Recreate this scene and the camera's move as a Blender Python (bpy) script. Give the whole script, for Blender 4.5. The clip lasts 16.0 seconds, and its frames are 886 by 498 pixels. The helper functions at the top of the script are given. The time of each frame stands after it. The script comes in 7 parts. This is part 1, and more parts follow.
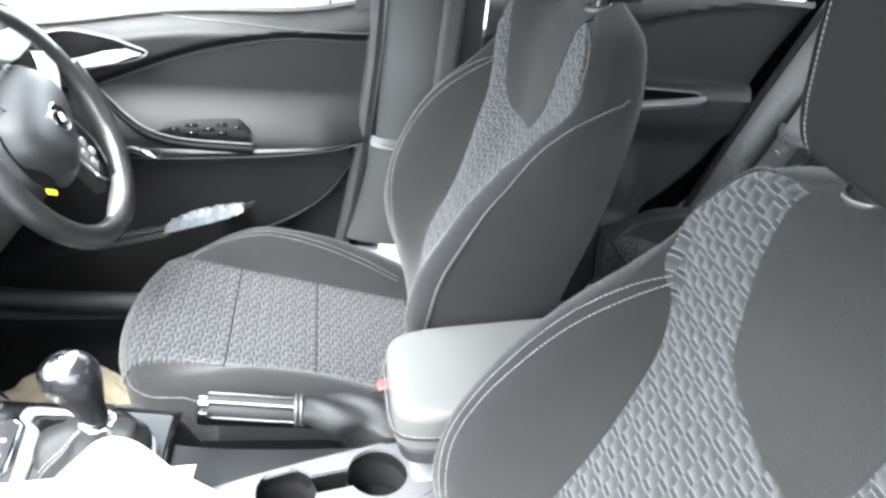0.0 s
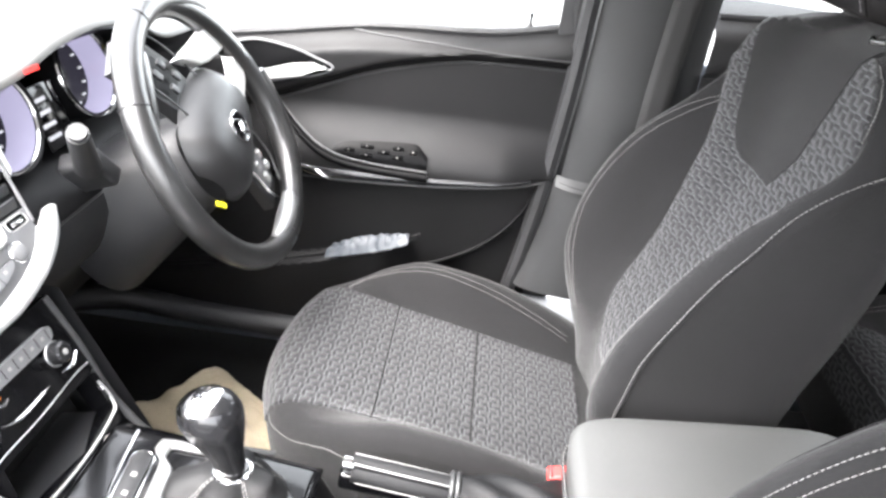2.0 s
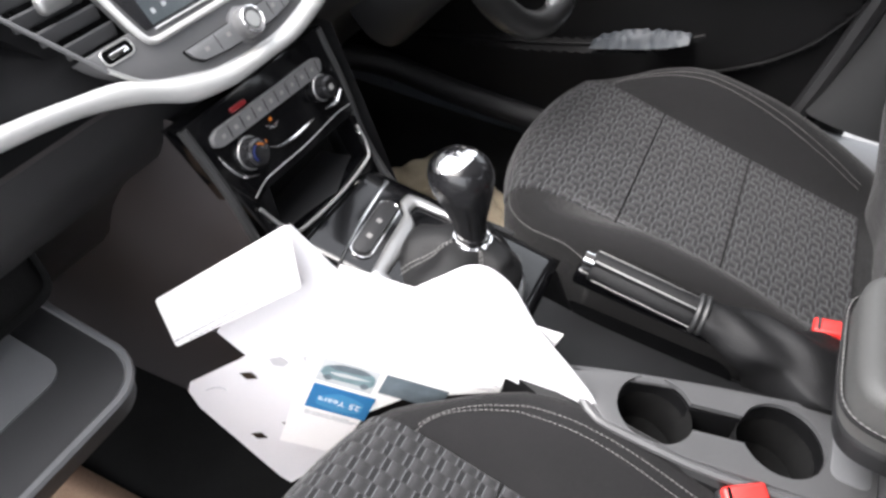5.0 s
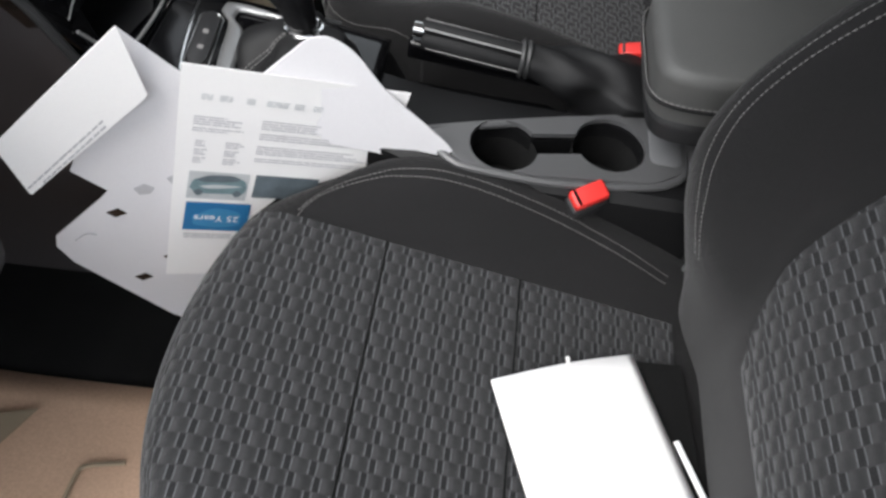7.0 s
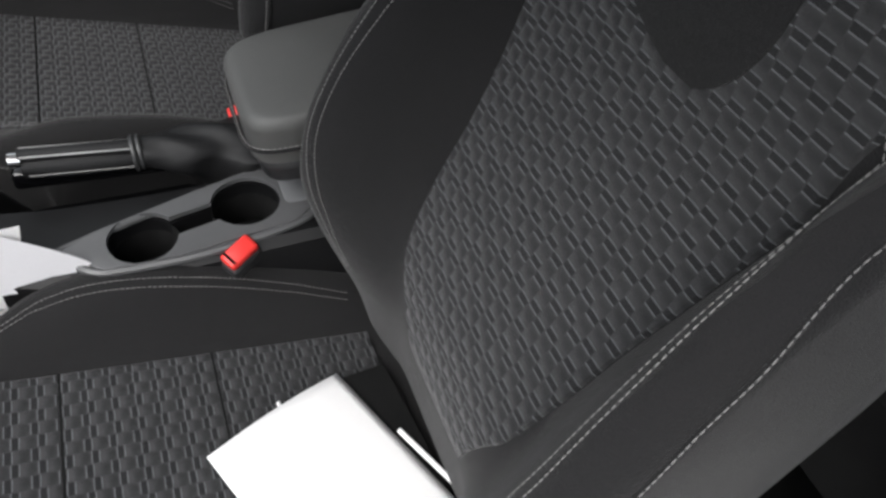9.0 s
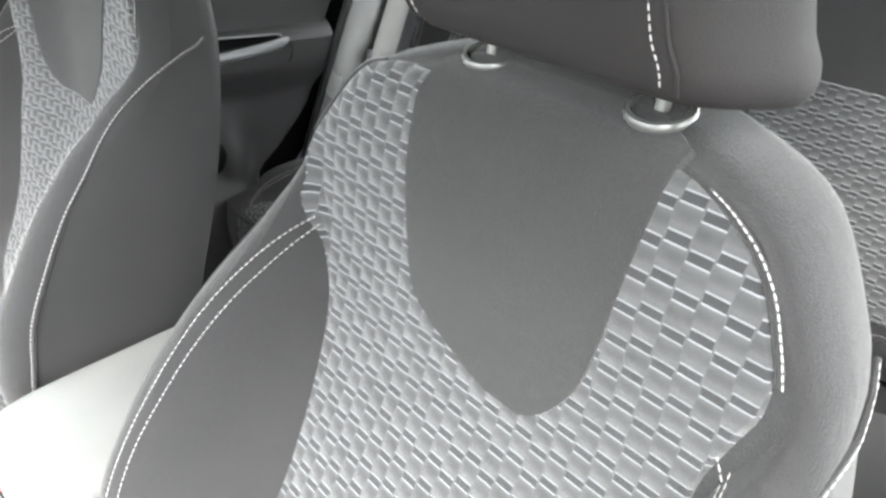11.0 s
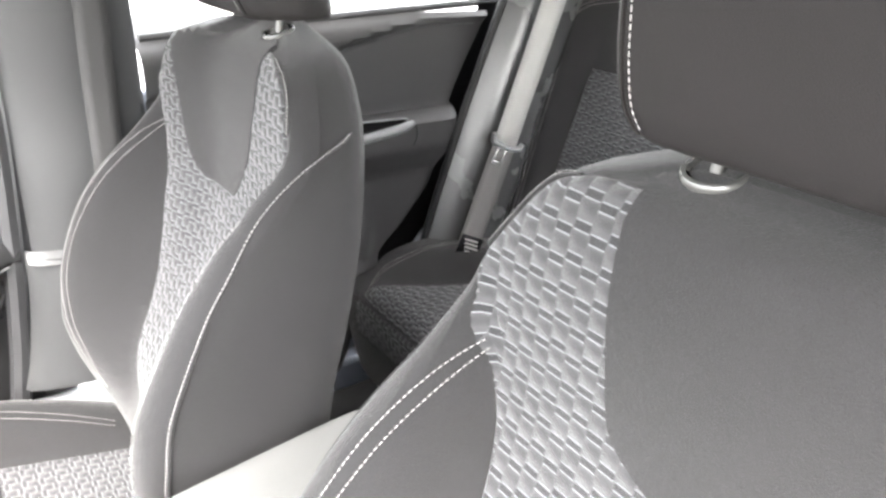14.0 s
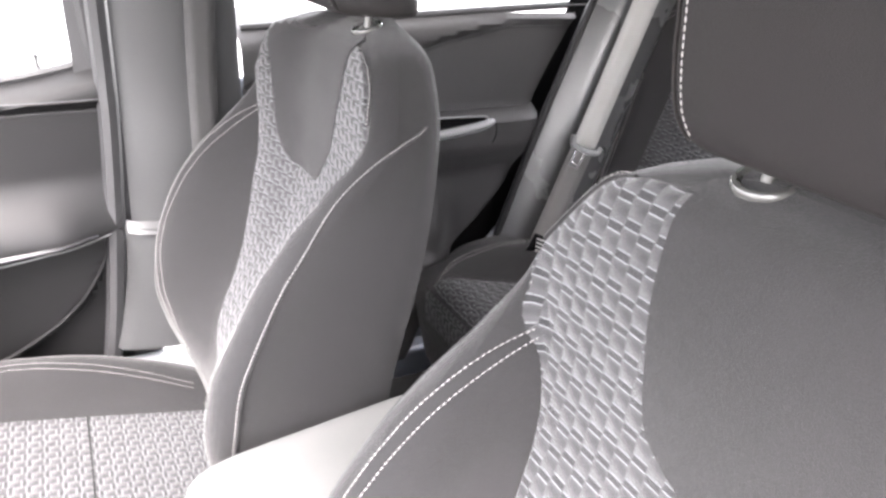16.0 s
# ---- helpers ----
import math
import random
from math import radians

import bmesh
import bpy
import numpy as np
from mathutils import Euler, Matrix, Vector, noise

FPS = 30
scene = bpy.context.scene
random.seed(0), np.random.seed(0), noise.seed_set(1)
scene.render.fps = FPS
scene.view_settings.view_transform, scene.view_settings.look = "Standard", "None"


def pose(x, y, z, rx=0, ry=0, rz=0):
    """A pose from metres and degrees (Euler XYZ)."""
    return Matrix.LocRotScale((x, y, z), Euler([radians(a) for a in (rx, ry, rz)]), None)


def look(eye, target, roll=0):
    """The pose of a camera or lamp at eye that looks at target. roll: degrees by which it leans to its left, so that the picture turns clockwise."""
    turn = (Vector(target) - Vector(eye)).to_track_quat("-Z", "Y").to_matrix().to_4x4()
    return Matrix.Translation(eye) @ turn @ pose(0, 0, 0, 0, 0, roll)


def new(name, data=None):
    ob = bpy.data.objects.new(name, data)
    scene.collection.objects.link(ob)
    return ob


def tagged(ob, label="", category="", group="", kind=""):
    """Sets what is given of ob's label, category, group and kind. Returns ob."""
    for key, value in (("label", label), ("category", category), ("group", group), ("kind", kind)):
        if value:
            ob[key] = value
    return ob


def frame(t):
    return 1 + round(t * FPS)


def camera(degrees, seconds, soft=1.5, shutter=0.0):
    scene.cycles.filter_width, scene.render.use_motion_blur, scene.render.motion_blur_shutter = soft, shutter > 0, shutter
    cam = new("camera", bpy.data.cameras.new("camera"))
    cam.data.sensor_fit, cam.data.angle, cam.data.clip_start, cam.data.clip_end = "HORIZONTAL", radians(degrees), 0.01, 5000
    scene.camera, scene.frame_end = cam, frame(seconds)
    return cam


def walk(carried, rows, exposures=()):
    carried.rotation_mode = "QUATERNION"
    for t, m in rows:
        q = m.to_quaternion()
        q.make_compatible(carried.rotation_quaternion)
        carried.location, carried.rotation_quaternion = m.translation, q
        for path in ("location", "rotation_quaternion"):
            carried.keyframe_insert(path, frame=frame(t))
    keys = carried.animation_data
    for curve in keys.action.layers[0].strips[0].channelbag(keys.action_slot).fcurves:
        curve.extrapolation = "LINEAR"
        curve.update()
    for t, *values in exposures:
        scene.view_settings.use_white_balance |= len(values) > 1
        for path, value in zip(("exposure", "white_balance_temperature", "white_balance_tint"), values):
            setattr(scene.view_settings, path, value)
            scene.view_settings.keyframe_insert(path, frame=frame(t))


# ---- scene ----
cam = camera(64.7, 16.0, soft=2.8)
PATH = [
    (0, (0.371, -0.691, 1.343), (0.719, 0.99, 0.316), 6.8),
    (0.5, (0.361, -0.687, 1.339), (0.592, 1.012, 0.309), 5.2),
    (1, (0.317, -0.67, 1.324), (0.45, 1.044, 0.302), 3.7),
    (1.5, (0.284, -0.621, 1.292), (0.42, 1.126, 0.327), 4.9),
    (2, (0.314, -0.539, 1.273), (0.266, 1.207, 0.298), 6.9),
    (2.5, (0.31, -0.501, 1.267), (0.025, 1.238, 0.32), 4.0),
    (3, (0.297, -0.481, 1.259), (-0.164, 1.203, 0.284), 2.4),
    (3.5, (0.286, -0.484, 1.24), (-0.273, 1.126, 0.194), 2.2),
    (4, (0.281, -0.492, 1.222), (-0.315, 1.014, 0.049), 2.9),
    (4.5, (0.276, -0.493, 1.213), (-0.309, 0.895, -0.102), 4.3),
    (4.7, (0.272, -0.498, 1.2), (-0.294, 0.852, -0.163), 4.8),
    (6.8, (0.287, -0.602, 1.158), (0.17, 0.539, -0.48), 7.3),
    (7, (0.288, -0.617, 1.157), (0.277, 0.536, -0.477), 8.2),
    (7.5, (0.306, -0.653, 1.161), (0.483, 0.496, -0.466), 9.1),
    (8, (0.323, -0.675, 1.171), (0.609, 0.464, -0.449), 6.6),
    (8.5, (0.363, -0.684, 1.19), (0.773, 0.497, -0.371), 6.9),
    (9, (0.408, -0.67, 1.205), (1.004, 0.512, -0.294), 6.6),
    (9.5, (0.413, -0.64, 1.224), (1.283, 0.529, -0.146), 4.2),
    (10, (0.42, -0.623, 1.247), (1.526, 0.544, 0.058), 5.7),
    (10.2, (0.423, -0.622, 1.25), (1.571, 0.555, 0.111), 5.7),
    (12.3, (0.449, -0.512, 1.266), (1.739, 0.756, 0.414), 4.9),
    (12.5, (0.451, -0.503, 1.264), (1.747, 0.771, 0.429), 5.6),
    (13, (0.449, -0.495, 1.262), (1.742, 0.8, 0.456), 5.1),
    (13.5, (0.438, -0.5, 1.265), (1.667, 0.847, 0.443), 3.6),
    (14, (0.427, -0.498, 1.266), (1.494, 0.971, 0.427), 2.1),
    (14.5, (0.425, -0.497, 1.267), (1.394, 1.03, 0.413), 1.4),
    (15, (0.427, -0.505, 1.27), (1.369, 1.045, 0.427), 1.8),
    (15.5, (0.425, -0.514, 1.275), (1.354, 1.052, 0.449), 2.3),
    (16, (0.424, -0.53, 1.272), (1.3, 1.054, 0.42), 3.3),
]
EXPOSURES = [(0, 4.45, 6120, 5), (1.0, 4.3, 6430, 9), (2.5, 4.15, 6500, 11), (3.5, 3.95, 6500, 12), (4.0, 3.5, 6500, 12), (4.7, 2.85, 6490, 12), (6.8, 1.48, 6390, 9), (8.0, 1.45, 6390, 9), (9.0, 1.35, 6400, 9), (9.5, 2.6, 6420, 8), (10.0, 3.65, 6400, 5), (12.3, 5.28, 6690, 7), (14, 5.34, 6700, 10), (16, 5.2, 6650, 16)]
walk(cam, [(t, look(eye, target, roll)) for t, eye, target, roll in PATH], EXPOSURES)


# ---- world and light ----
world = bpy.data.worlds.new("sky")
scene.world = world
world.use_nodes = True
wn = world.node_tree.nodes
sky = wn.new("ShaderNodeTexSky")
sky.sky_type = "NISHITA"
sky.sun_disc = False
sky.sun_elevation = radians(54)
sky.sun_rotation = radians(-150)
sky.dust_density = 4.0
bg = wn["Background"]
grey = wn.new("ShaderNodeHueSaturation")
grey.inputs["Saturation"].default_value = 0.40
world.node_tree.links.new(sky.outputs[0], grey.inputs["Color"])
# thin even cloud over the whole sky
cloud = wn.new("ShaderNodeMixRGB")
cloud.inputs["Fac"].default_value = 0.5
cloud.inputs["Color2"].default_value = (4.6, 4.65, 4.7, 1)
world.node_tree.links.new(grey.outputs[0], cloud.inputs["Color1"])
world.node_tree.links.new(cloud.outputs[0], bg.inputs[0])
bg.inputs[1].default_value = 0.15
sun_data = bpy.data.lights.new("sun", "SUN")
sun_data.energy = 1.4
sun_data.angle = radians(50)
sun_data.color = (1.0, 0.985, 0.975)
sun = new("sun", sun_data)
sun.matrix_world = look((-1.5, -0.75, 2.9), (0, 0, 0.6))
scene.view_settings.exposure = 0.0


# ---- materials ----
def nodes_of(name):
    m = bpy.data.materials.new(name)
    m.use_nodes = True
    return m, m.node_tree.nodes, m.node_tree.links, m.node_tree.nodes["Principled BSDF"]


def surface(name, color, rough=0.5, metal=0.0, vary=0.15, scale=40.0, grain=0.0, grain_scale=900.0, sheen=0.0, coat=0.0, spec=0.5):
    """A painted, moulded or woven surface: broad stains and wear, fine grain in the relief."""
    m, n, l, p = nodes_of(name)
    tc = n.new("ShaderNodeTexCoord")
    big = n.new("ShaderNodeTexNoise")
    big.inputs["Scale"].default_value = scale * 0.25
    big.inputs["Detail"].default_value = 5
    fine = n.new("ShaderNodeTexNoise")
    fine.inputs["Scale"].default_value = grain_scale
    fine.inputs["Detail"].default_value = 2
    l.new(tc.outputs["Object"], big.inputs["Vector"])
    l.new(tc.outputs["Object"], fine.inputs["Vector"])
    both = n.new("ShaderNodeMath")
    both.operation = "ADD"
    l.new(big.outputs[0], both.inputs[0])
    l.new(fine.outputs[0], both.inputs[1])
    ramp = n.new("ShaderNodeMapRange")
    ramp.inputs["From Min"].default_value, ramp.inputs["From Max"].default_value = 0.7, 1.3
    ramp.inputs["To Min"].default_value, ramp.inputs["To Max"].default_value = 1 - vary, 1 + vary
    l.new(both.outputs[0], ramp.inputs["Value"])
    tone = n.new("ShaderNodeVectorMath")
    tone.operation = "SCALE"
    tone.inputs[0].default_value = color
    l.new(ramp.outputs[0], tone.inputs["Scale"])
    l.new(tone.outputs[0], p.inputs["Base Color"])
    rr = n.new("ShaderNodeMapRange")
    rr.inputs["To Min"].default_value, rr.inputs["To Max"].default_value = max(0.02, rough - 0.08), min(1, rough + 0.08)
    l.new(big.outputs[0], rr.inputs["Value"])
    l.new(rr.outputs[0], p.inputs["Roughness"])
    p.inputs["Metallic"].default_value = metal
    p.inputs["Specular IOR Level"].default_value = spec
    if sheen:
        p.inputs["Sheen Weight"].default_value = sheen
        p.inputs["Sheen Roughness"].default_value = 0.4
    if coat:
        p.inputs["Coat Weight"].default_value = coat
        p.inputs["Coat Roughness"].default_value = 0.05
    if grain:
        bump = n.new("ShaderNodeBump")
        bump.inputs["Strength"].default_value = grain
        bump.inputs["Distance"].default_value = 0.001
        l.new(fine.outputs[0], bump.inputs["Height"])
        l.new(bump.outputs[0], p.inputs["Normal"])
    return m


def math_node(n, l, op, a, b=None, c=None):
    m = n.new("ShaderNodeMath")
    m.operation = op
    for k, v in enumerate((a, b, c)):
        if v is None:
            continue
        if isinstance(v, (int, float)):
            m.inputs[k].default_value = v
        else:
            l.new(v, m.inputs[k])
    return m.outputs[0]


def woven(name, block, slot, thread, width=0.0142, period=0.0224):
    """Jacquard seat cloth: staggered padded blocks, sunken slots and a pale thread at each side of a slot."""
    m, n, l, p = nodes_of(name)
    uv = n.new("ShaderNodeUVMap")
    uv.uv_map = "uv"
    sep = n.new("ShaderNodeSeparateXYZ")
    l.new(uv.outputs[0], sep.inputs[0])
    M = lambda op, a, b=None, c=None: math_node(n, l, op, a, b, c)
    cu = M("DIVIDE", sep.outputs[0], width)
    col = M("FLOOR", cu)
    fu = M("FRACT", cu)
    par = M("MULTIPLY", M("PINGPONG", col, 1.0), 0.26)
    cv = M("ADD", M("DIVIDE", sep.outputs[1], period), par)
    row = M("FLOOR", cv)
    fv = M("FRACT", cv)
    inside = M("MULTIPLY", M("GREATER_THAN", fu, 0.05), M("LESS_THAN", fu, 0.95))
    is_slot = M("MULTIPLY", M("LESS_THAN", fv, 0.33), inside)
    l1 = M("LESS_THAN", M("ABSOLUTE", M("SUBTRACT", fv, 0.026)), 0.025)
    l2 = M("LESS_THAN", M("ABSOLUTE", M("SUBTRACT", fv, 0.33)), 0.025)
    is_thread = M("MULTIPLY", M("MAXIMUM", l1, M("MULTIPLY", l2, 0.9)), inside)
    noise_n = n.new("ShaderNodeTexNoise")
    noise_n.inputs["Scale"].default_value = 1400
    l.new(uv.outputs[0], noise_n.inputs["Vector"])
    wn2 = n.new("ShaderNodeTexWhiteNoise")
    wn2.noise_dimensions = "2D"
    comb = n.new("ShaderNodeCombineXYZ")
    l.new(col, comb.inputs[0])
    l.new(row, comb.inputs[1])
    l.new(comb.outputs[0], wn2.inputs["Vector"])
    mix1 = n.new("ShaderNodeMix")
    mix1.data_type = "RGBA"
    mix1.inputs[6].default_value, mix1.inputs[7].default_value = (*block, 1), (*slot, 1)
    l.new(is_slot, mix1.inputs[0])
    mix2 = n.new("ShaderNodeMix")
    mix2.data_type = "RGBA"
    l.new(is_thread, mix2.inputs[0])
    l.new(mix1.outputs[2], mix2.inputs[6])
    mix2.inputs[7].default_value = (*thread, 1)
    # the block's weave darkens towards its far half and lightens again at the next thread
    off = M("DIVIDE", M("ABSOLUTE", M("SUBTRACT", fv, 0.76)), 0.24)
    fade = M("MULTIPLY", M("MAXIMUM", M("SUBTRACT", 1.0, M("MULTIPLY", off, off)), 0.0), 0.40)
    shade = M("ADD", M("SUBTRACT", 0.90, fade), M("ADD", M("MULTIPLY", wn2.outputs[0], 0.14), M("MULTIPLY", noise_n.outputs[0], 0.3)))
    tone = n.new("ShaderNodeVectorMath")
    tone.operation = "SCALE"
    l.new(mix2.outputs[2], tone.inputs[0])
    l.new(shade, tone.inputs["Scale"])
    l.new(tone.outputs[0], p.inputs["Base Color"])
    p.inputs["Roughness"].default_value = 0.9
    p.inputs["Specular IOR Level"].default_value = 0.25
    p.inputs["Sheen Weight"].default_value = 0.16
    p.inputs["Sheen Roughness"].default_value = 0.45
    # relief: pillowed blocks, sunken slots, raised threads
    pillow = M("MULTIPLY", M("SINE", M("MULTIPLY", fu, math.pi)), M("SINE", M("MULTIPLY", M("DIVIDE", M("SUBTRACT", fv, 0.33), 0.67), math.pi)))
    pillow = M("MAXIMUM", pillow, 0.0)
    height = M("ADD", M("MULTIPLY", pillow, 0.8), M("MULTIPLY", is_thread, 0.7))
    height = M("ADD", height, M("MULTIPLY", noise_n.outputs[0], 0.25))
    bump = n.new("ShaderNodeBump")
    bump.inputs["Strength"].default_value = 1.0
    bump.inputs["Distance"].default_value = 0.0020
    l.new(height, bump.inputs["Height"])
    l.new(bump.outputs[0], p.inputs["Normal"])
    return m


def glowing(name, color, strength, base=(0.01, 0.01, 0.012)):
    m, n, l, p = nodes_of(name)
    p.inputs["Base Color"].default_value = (*base, 1)
    p.inputs["Roughness"].default_value = 0.15
    p.inputs["Emission Color"].default_value = (*color, 1)
    p.inputs["Emission Strength"].default_value = strength
    return m


CLOTH = surface("plain_seat_cloth", (0.0128, 0.0124, 0.0128), 0.92, vary=0.20, scale=30, grain=0.9, grain_scale=1100, sheen=0.12, spec=0.2)
HEAD_CLOTH = surface("headrest_cloth", (0.0074, 0.0065, 0.0065), 0.75, vary=0.12, scale=30, grain=0.4, grain_scale=1400, spec=0.2)
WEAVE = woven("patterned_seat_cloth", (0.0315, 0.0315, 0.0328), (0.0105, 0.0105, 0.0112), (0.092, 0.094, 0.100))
THREAD = surface("pale_thread", (0.22, 0.215, 0.21), 0.8, vary=0.1)
PLASTIC = surface("black_grained_plastic", (0.018, 0.018, 0.019), 0.5, vary=0.2, grain=0.35, grain_scale=1100)
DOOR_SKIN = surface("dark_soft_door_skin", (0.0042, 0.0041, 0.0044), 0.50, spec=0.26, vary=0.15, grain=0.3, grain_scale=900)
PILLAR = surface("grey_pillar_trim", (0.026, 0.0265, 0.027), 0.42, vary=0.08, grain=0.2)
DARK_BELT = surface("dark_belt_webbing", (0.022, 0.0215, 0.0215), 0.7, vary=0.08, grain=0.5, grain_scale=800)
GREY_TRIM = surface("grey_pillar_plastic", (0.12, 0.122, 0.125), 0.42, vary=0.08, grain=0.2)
LEATHERETTE = surface("grey_leatherette", (0.070, 0.070, 0.068), 0.58, vary=0.1, grain=0.3, grain_scale=700)
LEATHER = surface("black_leather", (0.013, 0.013, 0.013), 0.30, spec=0.8, coat=0.25, vary=0.2, grain=0.4, grain_scale=600)
CARPET = surface("black_carpet", (0.010, 0.010, 0.010), 0.98, vary=0.4, grain=1.0, grain_scale=700, spec=0.1)
SATIN_BLACK = surface("satin_black_plastic", (0.007, 0.007, 0.0075), 0.46, vary=0.2, grain=0.1, spec=0.10)
PIANO = surface("gloss_black", (0.003, 0.003, 0.0035), 0.12, vary=0.1, spec=0.4, coat=0.15)
KNOB_BLACK = surface("knob_satin_black", (0.010, 0.010, 0.011), 0.24, vary=0.15, coat=0.2)
CHROME = surface("chrome", (0.80, 0.80, 0.80), 0.12, metal=1.0, vary=0.03)
SATIN = surface("satin_silver", (0.50, 0.50, 0.49), 0.36, metal=0.7, vary=0.05)
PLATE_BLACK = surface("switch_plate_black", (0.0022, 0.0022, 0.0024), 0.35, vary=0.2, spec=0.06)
SPOKE_SILVER = surface("spoke_silver", (0.30, 0.30, 0.30), 0.34, metal=0.7, vary=0.06)
SILVER_PAINT = surface("silver_grey_trim", (0.50, 0.50, 0.49), 0.34, metal=0.30, vary=0.05)
PAPER = surface("white_paper", (0.88, 0.87, 0.865), 0.7, vary=0.03, scale=20)
CARD = surface("white_card", (0.74, 0.73, 0.75), 0.6, vary=0.05, scale=15)
BROWN_KRAFT = surface("browner_kraft_paper", (0.44, 0.295, 0.205), 0.85, vary=0.14, scale=20, grain=0.3, grain_scale=300)
KRAFT = surface("brown_kraft_paper", (0.56, 0.48, 0.345), 0.85, vary=0.12, scale=20, grain=0.3, grain_scale=300)
KRAFT_PRINT = surface("grey_print", (0.24, 0.19, 0.13), 0.85, vary=0.1)
TEAL_INK = surface("teal_grey_print", (0.16, 0.24, 0.26), 0.6, vary=0.25, scale=300)
PALE_INK = surface("pale_grey_print", (0.50, 0.52, 0.53), 0.7, vary=0.15, scale=200)
INK = surface("grey_ink", (0.46, 0.46, 0.48), 0.7, vary=0.1)
BLUE_INK = surface("blue_print", (0.02, 0.16, 0.36), 0.6, vary=0.1)
DARK_INK = surface("dark_print", (0.12, 0.15, 0.17), 0.6, vary=0.3, scale=200)
RED = surface("red_plastic", (0.70, 0.035, 0.03), 0.35, vary=0.08)
DARK_RED = surface("dark_red_button", (0.16, 0.012, 0.014), 0.3, vary=0.08)
YELLOW = surface("yellow_plastic", (0.75, 0.70, 0.02), 0.5)
BELT = surface("grey_belt_webbing", (0.20, 0.197, 0.192), 0.7, vary=0.08, grain=0.5, grain_scale=800)
HEADLINER = surface("pale_headliner", (0.50, 0.49, 0.47), 0.95, vary=0.05, grain=0.4)
SCUFF = surface("pale_sill_plate", (0.13, 0.133, 0.138), 0.45, metal=0.2, vary=0.08)
WALL_GREY = surface("added_wall_grey", (0.20, 0.20, 0.20), 0.9, vary=0.15, scale=3, grain=0.5, grain_scale=80)
PLASTIC_BAG = surface("crumpled_tissue", (0.050, 0.057, 0.066), 0.5, vary=0.15, scale=60)
ASPHALT = surface("pale_forecourt", (0.14, 0.14, 0.14), 0.9, vary=0.2, scale=8, grain=0.5, grain_scale=60)
BODY_PAINT = surface("car_paint", (0.10, 0.11, 0.13), 0.3, vary=0.05, coat=0.5)
SCREEN_GLASS = glowing("lit_display", (0.40, 0.52, 0.58), 0.034)
glossy = SCREEN_GLASS.node_tree.nodes["Principled BSDF"].inputs
glossy["Roughness"].default_value = 0.22
glossy["Specular IOR Level"].default_value = 1.0
glossy["Coat Weight"].default_value = 1.0
glossy["Coat IOR"].default_value = 1.9
glossy["Coat Roughness"].default_value = 0.16
SCREEN_TEXT = glowing("display_text", (0.9, 0.95, 1.0), 0.12)
RED_LIGHT = glowing("red_warning_light", (1.0, 0.04, 0.03), 0.14)
DIAL_GLOW = glowing("violet_dial_ring", (0.72, 0.68, 1.0), 0.03, (0.16, 0.155, 0.19))
INFO_TEXT = glowing("pale_info_text", (0.9, 0.92, 1.0), 0.05)
ORANGE_LIGHT = glowing("orange_light", (1.0, 0.30, 0.04), 0.07)
BLUE_LIGHT = glowing("blue_knob_mark", (0.08, 0.18, 1.0), 0.025)


# ---- mesh helpers ----
def mesh_of(name, bm, material, smooth=True):
    bmesh.ops.recalc_face_normals(bm, faces=bm.faces)
    me = bpy.data.meshes.new(name)
    bm.to_mesh(me)
    bm.free()
    if smooth:
        for poly in me.polygons:
            poly.use_smooth = True
        me.set_sharp_from_angle(angle=radians(38))
    for m in (material if isinstance(material, (list, tuple)) else [material]):
        me.materials.append(m)
    return me


def part(name, bm, material, parent=None, label="", smooth=True):
    ob = new(name, mesh_of(name, bm, material, smooth))
    if parent is not None:
        ob.parent = parent
    if label:
        tagged(ob, label)
    return ob


def thing(name, label, category, at=(0, 0, 0), group="", kind=""):
    ob = new(name)
    ob.location = at
    ob.empty_display_size = 0.05
    return tagged(ob, label, category, group, kind)


def add_grid(bm, f, nu, nv, uvf=None, closed=False):
    """Adds a sheet f(a, b) for a, b in 0..1."""
    uvl = bm.loops.layers.uv.get("uv") or bm.loops.layers.uv.new("uv")
    vs = [[bm.verts.new(f(i / nu, j / nv)) for j in range(nv + (0 if closed else 1))] for i in range(nu + 1)]
    for i in range(nu):
        for j in range(nv):
            j2 = (j + 1) % len(vs[0])
            face = bm.faces.new((vs[i][j], vs[i + 1][j], vs[i + 1][j2], vs[i][j2]))
            if uvf:
                for loop, (a, b) in zip(face.loops, ((i, j), (i + 1, j), (i + 1, j + 1), (i, j + 1))):
                    loop[uvl].uv = uvf(a / nu, b / nv)
    return vs


def grid(f, nu, nv, uvf=None, closed=False):
    bm = bmesh.new()
    add_grid(bm, f, nu, nv, uvf, closed)
    return bm


def add_box(bm, size, centre, bevel=0.0, rot=(0, 0, 0), seg=3):
    """A box with rounded edges."""
    r = bmesh.ops.create_cube(bm, size=1.0)
    vs = r["verts"]
    bmesh.ops.scale(bm, vec=size, verts=vs)
    if bevel:
        es = list({e for v in vs for e in v.link_edges})
        out = bmesh.ops.bevel(bm, geom=es, offset=bevel, segments=seg, affect="EDGES", profile=0.5)
        vs = list({v for f in out["faces"] for v in f.verts} | {v for v in vs if v.is_valid})
    m = pose(*centre, *rot)
    bmesh.ops.transform(bm, matrix=m, verts=vs)
    return vs


def box(size, centre=(0, 0, 0), bevel=0.0, rot=(0, 0, 0), seg=3):
    bm = bmesh.new()
    add_box(bm, size, centre, bevel, rot, seg)
    return bm


